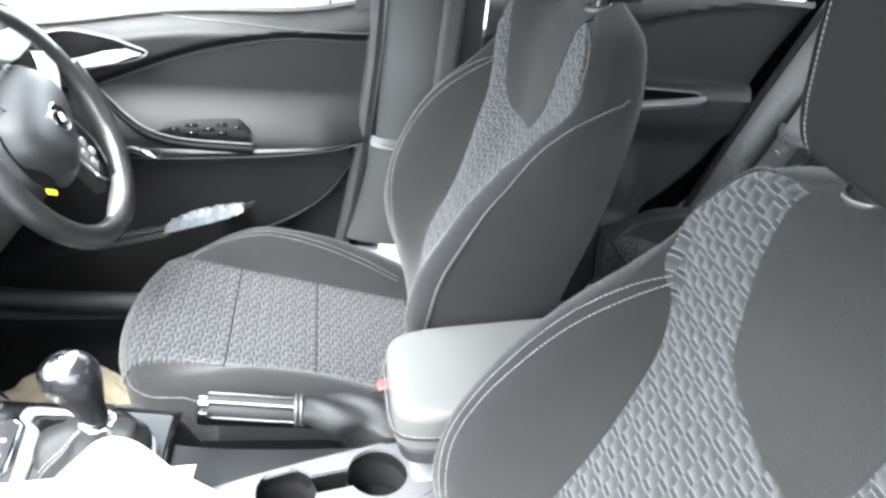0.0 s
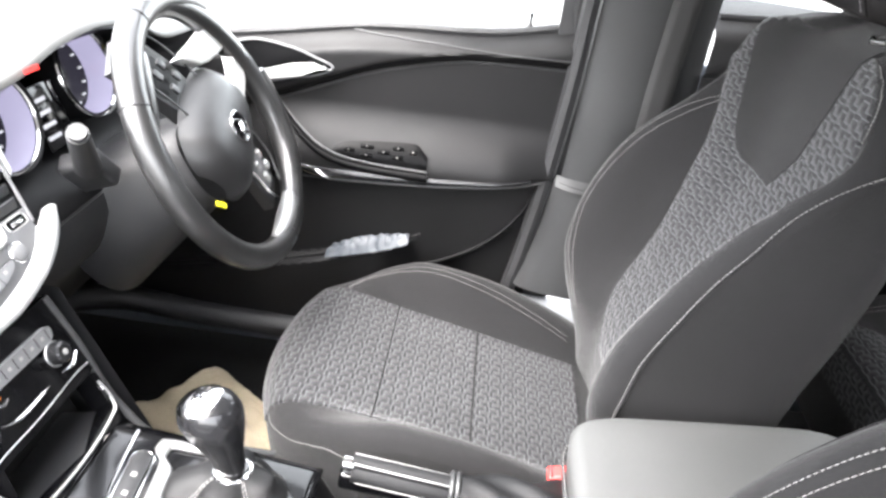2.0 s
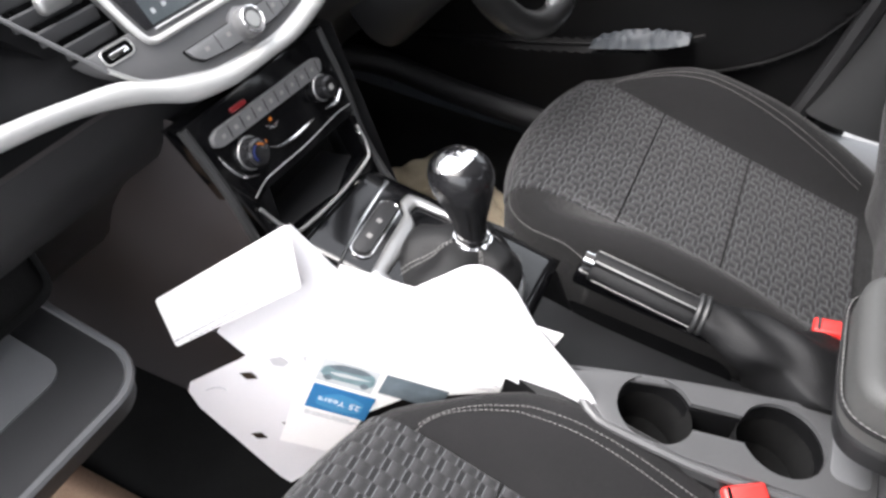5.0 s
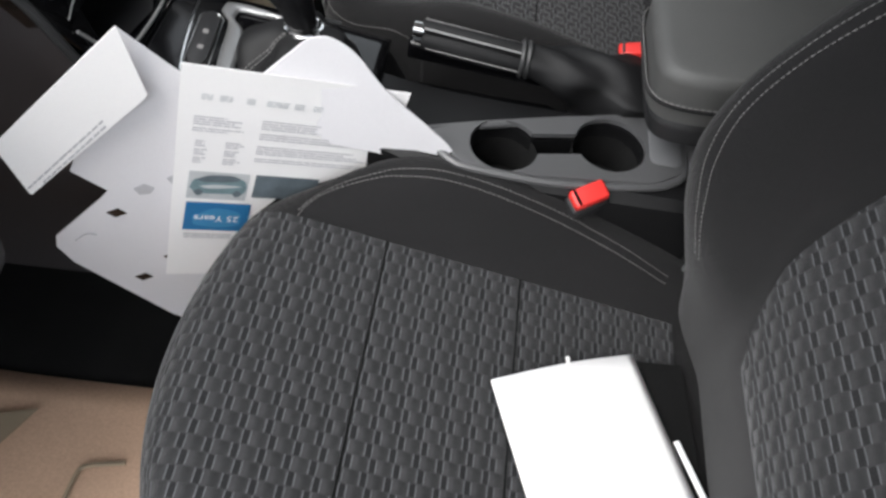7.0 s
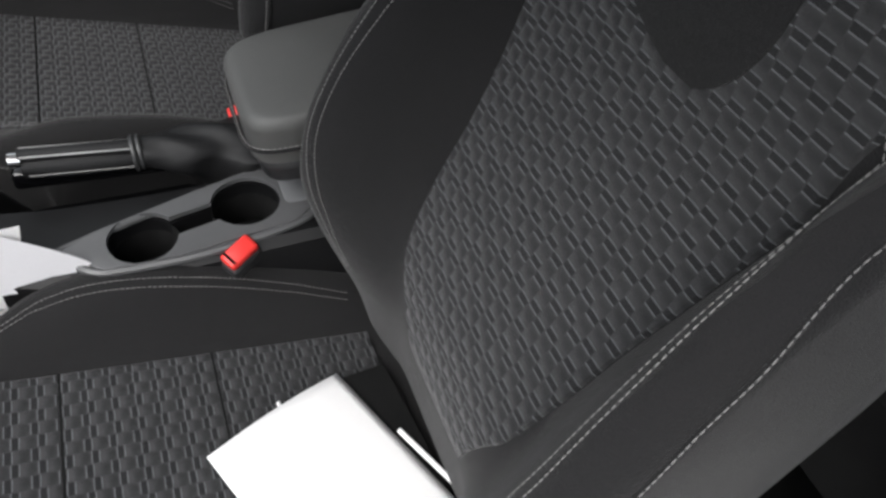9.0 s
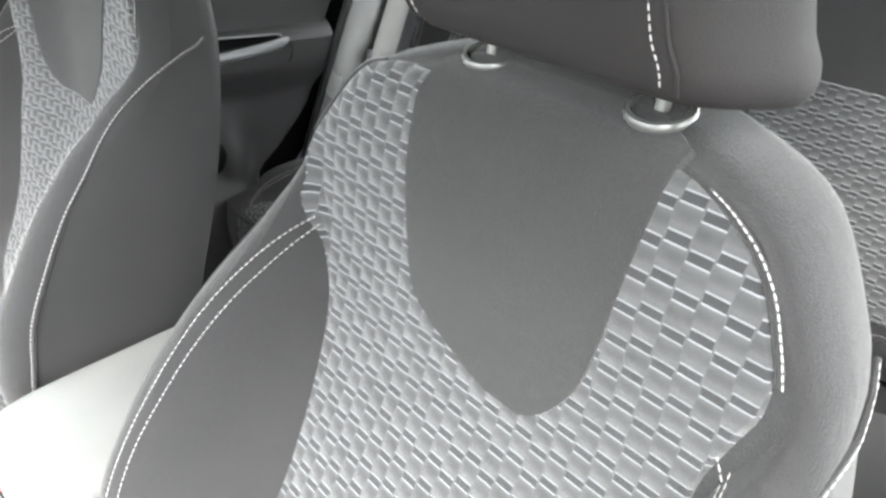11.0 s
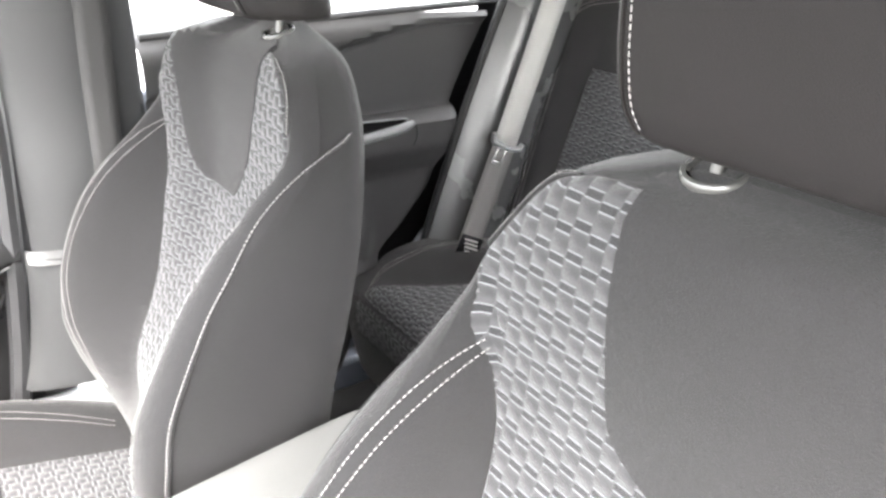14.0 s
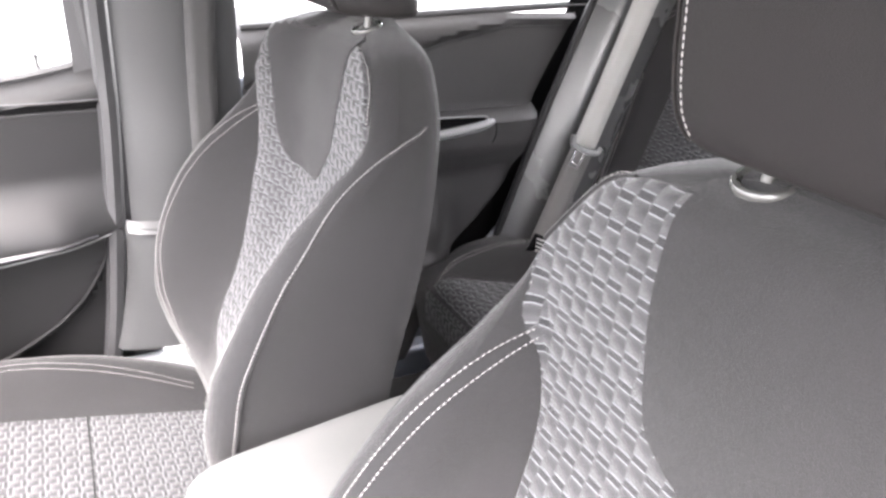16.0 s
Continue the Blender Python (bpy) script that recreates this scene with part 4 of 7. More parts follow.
def c_pillar(a, b):
    base = CP_LO.lerp(CP_HI, b) + Vector((0.010 - 0.012 * math.sin(math.pi * b), 0, 0))
    return base + Vector((0.42 * a, -0.050 * math.sin(math.pi * min(0.5, a * 2.2)) ** 0.7 * (1 - ease((a - 0.36) / 0.24)), 0))


part("trim", grid(c_pillar, 16, 20), C_TRIM, cpillar)
part("door_gap", grid(lambda a, b: Vector((REAR_EDGE(0.40 + 0.76 * b) - 0.03 + 0.12 * a, 0.728, 0.40 + 0.76 * b)), 4, 20), PLATE_BLACK, cpillar, "black door gap")
part("door_seal", tube([c_pillar(0, i / 20) + Vector((-0.004, 0.006, 0)) for i in range(21)], 0.0085, 8), SATIN_BLACK, cpillar, "black rubber door seal")

# ---- rear bench ----
def rear_cushion(y, r):
    x = 1.52 - 0.50 * min(r, 1)
    side = ease((abs(y) - 0.44 - 0.17 * min(r, 1) ** 2) / 0.09)
    z = 0.590 + 0.014 * min(r, 1) + 0.048 * side * math.sin(math.pi * min(1, 0.15 + 0.85 * (1 - min(r, 1)))) - 0.02 * max(0, (r - 0.9) / 0.1 if r <= 1 else 1) ** 2
    if r > 1:
        t = (r - 1) / 0.3
        return Vector((x - 0.02 * math.sin(min(1, 2 * t) * math.pi / 2) + 0.05 * t, y, z - 0.22 * t))
    corner = 0.05 * max(0, (abs(y) - 0.54) / 0.11) ** 2 * r
    return Vector((x + corner, y, z))


bench = thing("rear_bench", "dark grey cloth rear bench with patterned panels", "car seat")
part("cushion", grid(lambda a, b: rear_cushion(-0.655 + 1.31 * a, 1.3 * b), 70, 40), CLOTH, bench)
RC_OUT = lambda r: 0.44 + 0.17 * min(r, 1) ** 2
for s in (-1, 1):
    lo, hi = ((lambda r: 0.16), RC_OUT) if s > 0 else ((lambda r: -0.40 - 0.05 * r), (lambda r: -0.16))
    part("cushion_panel", overlay(lambda r, y: rear_cushion(y, r), 0.04, 1.12, lo, hi, 26, 24, -0.003, lambda r, y: (y + 2, r * 0.52), -0.004), WEAVE, bench, "grey jacquard cloth with pale dashes")


def rear_back(z, y):
    h = (z - 0.58) / 0.62
    x = 1.44 + 0.17 * h - 0.04 * ease((abs(y) - 0.54) / 0.07) + 0.03 * max(0, (h - 0.85) / 0.15) ** 2
    return Vector((x + 0.06 * max(0, (abs(y) - 0.61) / 0.05) ** 2, y, z))


part("backrest", grid(lambda a, b: rear_back(0.56 + 0.64 * a, -0.655 + 1.31 * b), 36, 70), CLOTH, bench)
RB = curve([(0.60, 0.215), (0.80, 0.213), (0.95, 0.205), (1.03, 0.198)])
for s in (-1, 1):
    part("backrest_panel", overlay(rear_back, 0.62 if s > 0 else 0.712, 1.005, lambda z: s * 0.345 - RB(z), lambda z: s * 0.345 + RB(z), 24, 24, 0.003, lambda z, y: (y + 2, z * 1.03)), WEAVE, bench, "grey jacquard cloth with pale dashes")
def bench_thread(S, line):
    bm = bmesh.new()
    stitch_line(bm, S, line, 0.001, 80)
    part("stitching", bm, THREAD, bench, "pale grey stitching")


for off in (0, 0.008):
    for s in (-1, 1):
        bench_thread(rear_back, [(z, s * (0.612 - off)) for z in (0.60, 0.75, 0.90, 1.03, 1.09)] + [(1.135 - off, s * 0.575), (1.150 - off, s * 0.48)])
    bench_thread(rear_cushion, [(-0.535 + off, 0.03), (-0.562 + off, 0.16), (-0.577 + off, 0.37), (-0.567 + off, 0.60 - off), (-0.543 + off, 0.72 - off), (-0.505 + off, 0.79 - off * 1.5)])
    bench_thread(rear_cushion, [(0.565 - off, 0.05), (0.60 - off, 0.4), (0.615 - off, 0.75), (0.625 - off, 0.90), (0.61 - off, 1.0)])
for s in (-1, 1):
    part("bench_headrest", box((0.09, 0.24, 0.13), (1.65, s * 0.345, 1.27), 0.035, (0, 12, 0)), CLOTH, bench)

anchor = thing("anchor_cover", "black child seat anchor cover with pale pictogram on the bench", "cover")
AC = rear_back(0.670, -0.476)
AC_M = Matrix.Translation(AC) @ Matrix(((0, 0.264, -0.964, 0), (-1, 0, 0, 0), (0, 0.964, 0.264, 0), (0, 0, 0, 1))) @ pose(0, 0, 0, 0, 0, 6)
part("surround", slab(rounded(0.086, 0.070, 0.012, 5), AC_M @ Matrix.Translation((0, 0, -0.004)), 0.010, 0.004), CLOTH, anchor, "dark moulded surround")
flap = part("flap", slab(rounded(0.064, 0.052, 0.010, 5), AC_M @ Matrix.Translation((0, 0.004, 0.004)), 0.009, 0.004), DOOR_SKIN, anchor, "dark hinged flap")
part("slot", slab(rounded(0.046, 0.010, 0.003, 4), AC_M @ Matrix.Translation((0, -0.027, 0.003)), 0.004, 0.001), PIANO, anchor)
part("pictogram", slab(rounded(0.019, 0.017, 0.003, 4), AC_M @ Matrix.Translation((0.004, 0.006, 0.0132)), 0.0006, 0), SCUFF, flap, "pale square pictogram")
part("pictogram_mark", slab([(-0.004, -0.006), (0.006, 0.005), (0.006, -0.006)], AC_M @ Matrix.Translation((0.006, 0.008, 0.0139)), 0.0004, 0), PIANO, flap)

rear_belt = thing("seat_belt", "grey seat belt webbing with tongue beside the rear bench", "seat belt", group="seat belts")
B0, B1, B2 = Vector((1.455, 0.565, 1.16)), Vector((1.345, 0.565, 0.858)), Vector((1.245, 0.565, 0.60))


def webbing(p, q):
    bm = bmesh.new()
    add_grid(bm, lambda a, b: p.lerp(q, b) + Vector((0.046 * (a - 0.5), -0.020 * (a - 0.5), 0)), 3, 10)
    return bm


# Same webbing below the tongue, its shade put into a darker grey.
SHADED_BELT = surface("shaded_belt_webbing", (0.055, 0.053, 0.052), 0.7, vary=0.08, grain=0.5, grain_scale=800)
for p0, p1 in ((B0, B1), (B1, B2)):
    w = part("webbing", webbing(p0, p1), BELT if p0 is B0 else SHADED_BELT, rear_belt)
    w.modifiers.new("thick", "SOLIDIFY").thickness = 0.0025
T_ROT = pose(0, 0, 0, 0, 22, -20).to_3x3()
tongue = part("tongue", tube(path([B1 + T_ROT @ Vector(q) for q in ((-0.034, -0.008, 0.020), (-0.030, -0.008, 0.006), (-0.015, -0.008, 0.001), (0.015, -0.008, 0.001), (0.030, -0.008, 0.006), (0.034, -0.008, 0.018))], 24), 0.0062, 10), GREY_TRIM, rear_belt, "pale grey belt tongue")
for dx in (-0.0095, 0.0095):
    part("tongue_plate", box((0.005, 0.003, 0.040), B1 + T_ROT @ Vector((dx - 0.004, -0.009, -0.020)), 0.001, (0, 22, -20)), CHROME, tongue, "steel tongue plate")
part("tongue_plate", box((0.024, 0.003, 0.010), B1 + T_ROT @ Vector((-0.004, -0.009, -0.037)), 0.001, (0, 22, -20)), CHROME, tongue, "steel tongue plate")
label = part("belt_label", box((0.050, 0.004, 0.045), B2.lerp(B1, 0.20) + Vector((0, -0.004, 0)), 0.001, (0, 22, -20)), PIANO, rear_belt, "black belt label with pale print")
for k in range(4):
    part("print_bar", box((0.030, 0.0012, 0.004), B2.lerp(B1, 0.20) + Vector((0.002, -0.007, -0.014 + 0.009 * k)), 0, (0, 22, -20)), THREAD, label)
r_buckle = thing("seat_belt_buckle", "black rear seat belt buckle on the bench", "buckle", group="belt buckles")
part("housing", box((0.05, 0.035, 0.05), (1.40, -0.30, 0.600), 0.008), PLASTIC, r_buckle)
part("button", box((0.008, 0.018, 0.018), (1.372, -0.30, 0.606), 0.002), GREY_TRIM, r_buckle, "pale grey press button")


# ---- dashboard ----
DASH_EDGE = curve([(-0.75, 0.965), (-0.13, 0.968), (0.0, 0.974), (0.10, 0.984), (0.17, 1.003), (0.24, 1.022), (0.30, 1.035), (0.38, 1.040), (0.48, 1.026), (0.60, 0.985), (0.75, 0.975)])
HOOD = curve([(-0.75, 0.0), (-0.275, 0.0), (-0.225, 0.85), (0.16, 0.85), (0.22, 1.0), (0.52, 1.0), (0.58, 0.2), (0.65, 0.0), (0.75, 0.0)])

LIP = curve([(-0.75, 0.0), (-0.32, 0.2), (-0.22, 1.0), (0.08, 1.0), (0.17, 0.4), (0.24, 0.0), (0.75, 0.0)])


def dash(y, t):
    """The dashboard's skin: t runs from the windscreen over the top and down the front."""
    e = DASH_EDGE(y)
    h = HOOD(y)
    q = LIP(y)
    pts = [(-0.74, 1.02), (-0.60, 1.03), (-0.40, e + 0.012), (-0.255 - 0.030 * q, e + 0.002), (-0.215 - 0.036 * q, e - 0.006), (-0.208 - 0.040 * q, e - 0.018), (-0.212 - 0.09 * h, e - 0.035 - 0.02 * h), (-0.205 - 0.09 * h, 0.90), (-0.195 - 0.02 * h, 0.865), (-0.182, 0.84), (-0.172, 0.80), (-0.186, 0.745), (-0.250, 0.688), (-0.290, 0.63), (-0.315, 0.56), (-0.60, 0.52)]
    k = t * (len(pts) - 1)
    i = min(int(k), len(pts) - 2)
    f = k - i
    x = pts[i][0] + (pts[i + 1][0] - pts[i][0]) * f
    z = pts[i][1] + (pts[i + 1][1] - pts[i][1]) * f
    return Vector((x, y, z))


dashboard = thing("dashboard", "dark dashboard with silver trim, air vents and a lit display", "dashboard")
DASH_SKIN = surface("dark_dashboard_skin", (0.080, 0.080, 0.077), 0.48, vary=0.1, grain=0.35, grain_scale=700)
for name, mat, t0, t1, n in (("dash_top", DASH_SKIN, 0.0, 5.1 / 15, 18), ("dash_face", SATIN_BLACK, 5.1 / 15, 9.3 / 15, 16), ("dash_lower", PLASTIC, 9.3 / 15, 1.0, 16)):
    d = part(name, grid(lambda a, b: dash(-0.74 + 1.48 * a, t0 + (t1 - t0) * b), 90, n), mat, dashboard)
    d.modifiers.new("soften", "SMOOTH").iterations = 2

STACK_GREY = surface("grey_stack_trim", (0.11, 0.11, 0.112), 0.36, vary=0.08, grain=0.15)
# The glass's glare is partly put into this grey base.
SIDE_GLASS = surface("display_side_glass", (0.020, 0.020, 0.022), 0.16, vary=0.05, spec=0.9)
SLAT_GREY = surface("grey_vent_slat", (0.045, 0.045, 0.047), 0.38, vary=0.08)
# the display pod leans back: y across, h up its slope
POD = Matrix(((0, -0.6, 0.8, -0.176), (1, 0, 0, 0), (0, 0.8, 0.6, 0.860), (0, 0, 0, 1)))


def on_pod(y, h, lift=0.0):
    return POD @ Vector((y, h, lift))


def pod_plate(name, outline, lift, thick, mat, parent, label="", bevel=0.0012):
    return part(name, slab(outline, POD @ Matrix.Translation((0, 0, lift)), thick, bevel), mat, parent, label)


FACE_LOW = [(-0.166, 0.002), (-0.142, -0.022), (-0.101, -0.038), (-0.066, -0.047), (0.005, -0.0515), (0.070, -0.042), (0.115, -0.024), (0.136, -0.008)]
pod_plate("pod_back", [(-0.245, 0.122), (-0.207, 0.062)] + FACE_LOW + [(0.160, 0.056), (0.176, 0.122)], -0.045, 0.016, SATIN_BLACK, dashboard)
pod_plate("pod_face", FACE_LOW + [(0.143, 0.018), (0.0925, 0.018), (0.0885, 0.004), (-0.1205, 0.004), (-0.124, 0.018), (-0.177, 0.018)], -0.022, 0.022, STACK_GREY, dashboard, "grey lower face of the display pod", 0.003)
part("pod_edge", tube(path([on_pod(y, h, -0.001) for y, h in FACE_LOW], 50), 0.0022, 8), SATIN, dashboard, "satin lower edge of the pod")

BEZEL = [(-0.147, 0.122), (-0.119, 0.002), (0.0875, 0.000), (0.113, 0.122)]
pod_plate("display_bezel", blunt(BEZEL, 0.010), -0.010, 0.012, STACK_GREY, dashboard, "silver-grey display surround", 0.003)
part("display_trim", tube(path([on_pod(-0.146, 0.120, 0.002), on_pod(-0.132, 0.060, 0.002), on_pod(-0.1215, 0.014, 0.002), on_pod(-0.116, 0.004, 0.002), on_pod(-0.106, 0.0015, 0.002), on_pod(-0.01, 0.001, 0.002), on_pod(0.074, 0.000, 0.002), on_pod(0.085, 0.003, 0.002), on_pod(0.0905, 0.014, 0.002), on_pod(0.1005, 0.060, 0.002), on_pod(0.112, 0.120, 0.002)], 90), 0.0034, 8), SILVER_PAINT, dashboard, "bright satin rim of the display")
part("inner_trim", tube([on_pod(-0.104, 0.0095, 0.003), on_pod(-0.01, 0.0090, 0.003), on_pod(0.074, 0.0085, 0.003)], 0.0013, 6), SATIN, dashboard, "thin satin line under the glass")
pod_plate("display_glass", blunt([(-0.140, 0.121), (-0.1135, 0.0115), (0.0815, 0.0105), (0.106, 0.121)], 0.004), -0.004, 0.007, SIDE_GLASS, dashboard, "glossy display glass, greyed for its glare", 0.0006)
disp = pod_plate("lit_display", [(-0.104, 0.118), (-0.104, 0.0135), (0.052, 0.0135), (0.043, 0.118)], 0.0031, 0.0005, SCREEN_GLASS, dashboard, "pale lit display with a menu list", 0)
part("glass_step", tube([on_pod(0.0535, 0.014, 0.003), on_pod(0.0445, 0.117, 0.003)], 0.0011, 6), PLATE_BLACK, dashboard)


def bar_on(y, h, w, tall, parent, mat, lift=0.0038, name="menu_bar"):
    return part(name, slab([(y - w / 2, h - tall / 2), (y + w / 2, h - tall / 2), (y + w / 2, h + tall / 2), (y - w / 2, h + tall / 2)], POD @ Matrix.Translation((0, 0, lift)), 0.0003), mat, parent)


def word_bars(y, h, lengths, tall):
    for w in lengths:
        bar_on(y + w / 2, h, w, tall, disp, SCREEN_TEXT)
        y += w + 0.0022


bar_on(-0.094, 0.0985, 0.007, 0.005, disp, SCREEN_TEXT)
word_bars(-0.079, 0.0975, (0.014, 0.022, 0.012), 0.0050)
word_bars(-0.026, 0.0830, (0.013, 0.012), 0.0036)
for h, lengths in ((0.0670, (0.017, 0.013)), (0.0525, (0.020, 0.018)), (0.0380, (0.018, 0.006)), (0.0240, (0.005,))):
    bar_on(-0.0955, h - 0.001, 0.0045, 0.0045, disp, SCREEN_TEXT)
    word_bars(-0.084, h, lengths, 0.0038)
for h in (0.102, 0.084, 0.070, 0.055):
    bar_on(0.037, h, 0.004, 0.004, disp, SCREEN_TEXT)


def vent(outer, inner, slide, label):
    """Slats between two leaning edges, given as y at the foot and at the top."""
    v = thing("air_vent", label, "air vent", group="dashboard air vents")
    lo, hi = 0.018, 0.120
    edge = lambda e, h: e[0] + (e[1] - e[0]) * h / 0.12
    for k in range(6):
        h = 0.0275 + 0.0170 * k
        y0, y1 = sorted((edge(outer, h), edge(inner, h)))
        bm = box((y1 - y0 - 0.004, 0.0125, 0.0042), (0, 0, 0), 0.0015, (28, 0, 0))
        bm.transform(POD @ Matrix.Translation(((y0 + y1) / 2, h, -0.008)))
        part("slat", bm, SLAT_GREY, v)
    for q in (0.36, 0.68):
        part("blade", tube([on_pod(edge(outer, h) * q + edge(inner, h) * (1 - q), h, -0.022) for h in (lo + 0.004, hi)], 0.0016, 6), PLATE_BLACK, v)
    bm = box((0.030, 0.015, 0.012), (0, 0, 0), 0.005, (20, 0, 0))
    bm.transform(POD @ Matrix.Translation((slide[0], slide[1], 0.000)))
    part("slider", bm, SPOKE_SILVER, v, "satin silver slider")
    part("vent_trim", tube([on_pod(edge(outer, h), h, -0.001) for h in (0.0, 0.04, 0.08, 0.12)], 0.0022, 8), STACK_GREY, v, "grey outer edge")
    yw = (edge(outer, 0.009) + edge(inner, 0.009)) / 2
    part("wheel_slot", slab(rounded(0.030, 0.011, 0.004, 4, yw, 0.0095), POD @ Matrix.Translation((0, 0, -0.001)), 0.0015), PLATE_BLACK, v)
    wheel_ = part("thumbwheel", slab(rounded(0.020, 0.0055, 0.002, 4, yw, 0.0085), POD, 0.0025, 0.0008), CHROME, v, "chrome vent wheel")
    part("slot_rim", tube([on_pod(x, y, 0.0006) for x, y in rounded(0.032, 0.013, 0.005, 4, yw, 0.0095)], 0.0008, 6, True), SATIN, wheel_)
    return v


vent((-0.166, -0.243), (-0.1215, -0.149), (-0.166, 0.064), "wide black air vent with grey slats and silver slider")
vent((0.138, 0.176), (0.0905, 0.115), (0.130, 0.064), "narrow black air vent with grey slats and silver slider")
pod_plate("vent_blade", [(0.163, 0.052), (0.171, 0.060), (0.196, 0.122), (0.180, 0.122)], -0.010, 0.008, SILVER_PAINT, dashboard, "silver blade beside the vent", 0.002)

BAR = [(-0.0920, -0.0180), (-0.0885, -0.0270), (-0.0790, -0.0335), (-0.0450, -0.0375), (-0.0110, -0.0385), (0.0250, -0.0370), (0.0500, -0.0330), (0.0680, -0.0265), (0.0735, -0.0180)]
pod_plate("bar_gap", blunt([(y * 1.025 - 0.0002, -0.0165 + (h + 0.0165) * 1.10 + 0.0008) for y, h in BAR], 0.002), -0.004, 0.0045, PLATE_BLACK, dashboard, "black gap round the button bar", 0)
bar = pod_plate("button_bar", blunt(BAR, 0.002), -0.002, 0.006, GREY_TRIM, dashboard, "grey button bar", 0.0015)
for y in (-0.071, -0.040, 0.030, 0.054):
    bar_on(y, -0.0265 + 0.002 * (y > 0.05), 0.005, 0.004, bar, THREAD, 0.0041, "button_mark")
for y in (-0.056, -0.026, 0.024, 0.043):
    bar_on(y, -0.0270, 0.0008, 0.015, bar, PLATE_BLACK, 0.0040, "button_joint")
knob_m = POD @ Matrix.Translation((-0.0145, -0.0265, 0.000))
kn = part("volume_knob", lathe([(0.0185, 0), (0.0180, 0.003), (0.0150, 0.005), (0.0145, 0.015), (0.0132, 0.0172), (0.0105, 0.0176), (0.0095, 0.0165), (0.004, 0.0165)], 40, knob_m), STACK_GREY, dashboard, "grey volume knob with a bright ring")
part("knob_cap", lathe([(0.0080, 0), (0.0076, 0.0010)], 28, knob_m @ Matrix.Translation((0, 0, 0.0166))), SATIN, kn)
part("knob_ring", tube([knob_m @ Vector((0.0125 * math.cos(a), 0.0125 * math.sin(a), 0.0172)) for a in [2 * math.pi * i / 36 for i in range(36)]], 0.0011, 6, True), CHROME, kn, "chrome ring")
rb = part("round_button", lathe([(0.0105, 0), (0.0100, 0.004), (0.008, 0.005)], 28, POD @ Matrix.Translation((0.089, -0.017, 0.000))), STACK_GREY, dashboard, "round grey button")
part("button_ring", tube([on_pod(0.089 + 0.0112 * math.cos(a), -0.017 + 0.0112 * math.sin(a), 0.0012) for a in [2 * math.pi * i / 30 for i in range(30)]], 0.0011, 6, True), CHROME, rb, "chrome ring")

# the silver sweep under the pod, between an upper and a lower edge
SWEEP_U = path([(-0.205, -0.72, 0.903), (-0.193, -0.45, 0.884), (-0.178, -0.253, 0.866), (-0.174, -0.210, 0.860), (-0.168, -0.165, 0.853), (-0.161, -0.142, 0.843), (-0.152, -0.101, 0.830), (-0.147, -0.058, 0.822), (-0.145, 0.008, 0.819), (-0.151, 0.072, 0.827), (-0.162, 0.117, 0.842), (-0.170, 0.138, 0.855), (-0.178, 0.172, 0.864)], 90)
SWEEP_L = path([(-0.195, -0.72, 0.884), (-0.184, -0.45, 0.866), (-0.170, -0.258, 0.852), (-0.168, -0.222, 0.847), (-0.162, -0.186, 0.840), (-0.153, -0.150, 0.829), (-0.141, -0.108, 0.812), (-0.136, -0.052, 0.806), (-0.136, 0.022, 0.806), (-0.142, 0.089, 0.814), (-0.153, 0.137, 0.829), (-0.164, 0.164, 0.845), (-0.176, 0.178, 0.856)], 90)


def sweep(a, b):
    i = round(a * 90)
    ang = 2 * math.pi * b
    u = 0.5 - 0.5 * math.cos(ang)
    out = 0.007 * math.sin(ang) if ang < math.pi else 0.016 * math.sin(ang)
    return SWEEP_U[i].lerp(SWEEP_L[i], u) + Vector((0.86, 0, 0.5)) * out


part("silver_sweep", grid(sweep, 90, 18, closed=True), SILVER_PAINT, dashboard, "broad silver trim sweep")

# climate panel, on its own steeper face
NV = Vector((-0.41, 0, 0.912)).normalized()
STACK = Matrix((((0, NV.x, NV.z, -0.168)), (1, 0, 0, 0), (0, NV.z, -NV.x, 0.872), (0, 0, 0, 1)))


def on_stack(y, z, lift=0.0):
    return STACK @ Vector((y, (z - 0.872) / NV.z, lift))


def face_plate(name, outline, lift, thick, mat, parent, label="", bevel=0.001):
    return part(name, slab([(y, (z - 0.872) / NV.z) for y, z in outline], STACK @ Matrix.Translation((0, 0, lift)), thick, bevel), mat, parent, label)


def face_mark(y, z, w, h, parent, mat, lift, name):
    return face_plate(name, [(y - w / 2, z - h / 2), (y + w / 2, z - h / 2), (y + w / 2, z + h / 2), (y - w / 2, z + h / 2)], lift, 0.0004, mat, parent, "", 0)


climate = thing("climate_panel", "gloss black climate panel with knobs, chrome lines and an open cubby", "control panel")
# the face is built round the cubby's opening
face_plate("black_face", [(-0.141, 0.802), (-0.129, 0.742), (-0.108, 0.706), (-0.083, 0.713), (0.066, 0.709), (0.080, 0.706), (0.083, 0.802)], -0.030, 0.028, PIANO, climate, "", 0.003)
face_plate("face_left", [(-0.129, 0.742), (-0.100, 0.612), (-0.060, 0.612), (-0.076, 0.656), (-0.094, 0.672), (-0.083, 0.712), (-0.108, 0.706)], -0.030, 0.0278, PIANO, climate)
face_plate("face_low", [(-0.060, 0.612), (0.076, 0.612), (0.082, 0.700), (0.066, 0.708), (0.069, 0.658), (0.001, 0.652), (-0.076, 0.656)], -0.030, 0.0276, PIANO, climate)
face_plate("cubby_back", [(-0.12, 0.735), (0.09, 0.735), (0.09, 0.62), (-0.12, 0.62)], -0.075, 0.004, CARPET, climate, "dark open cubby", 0)
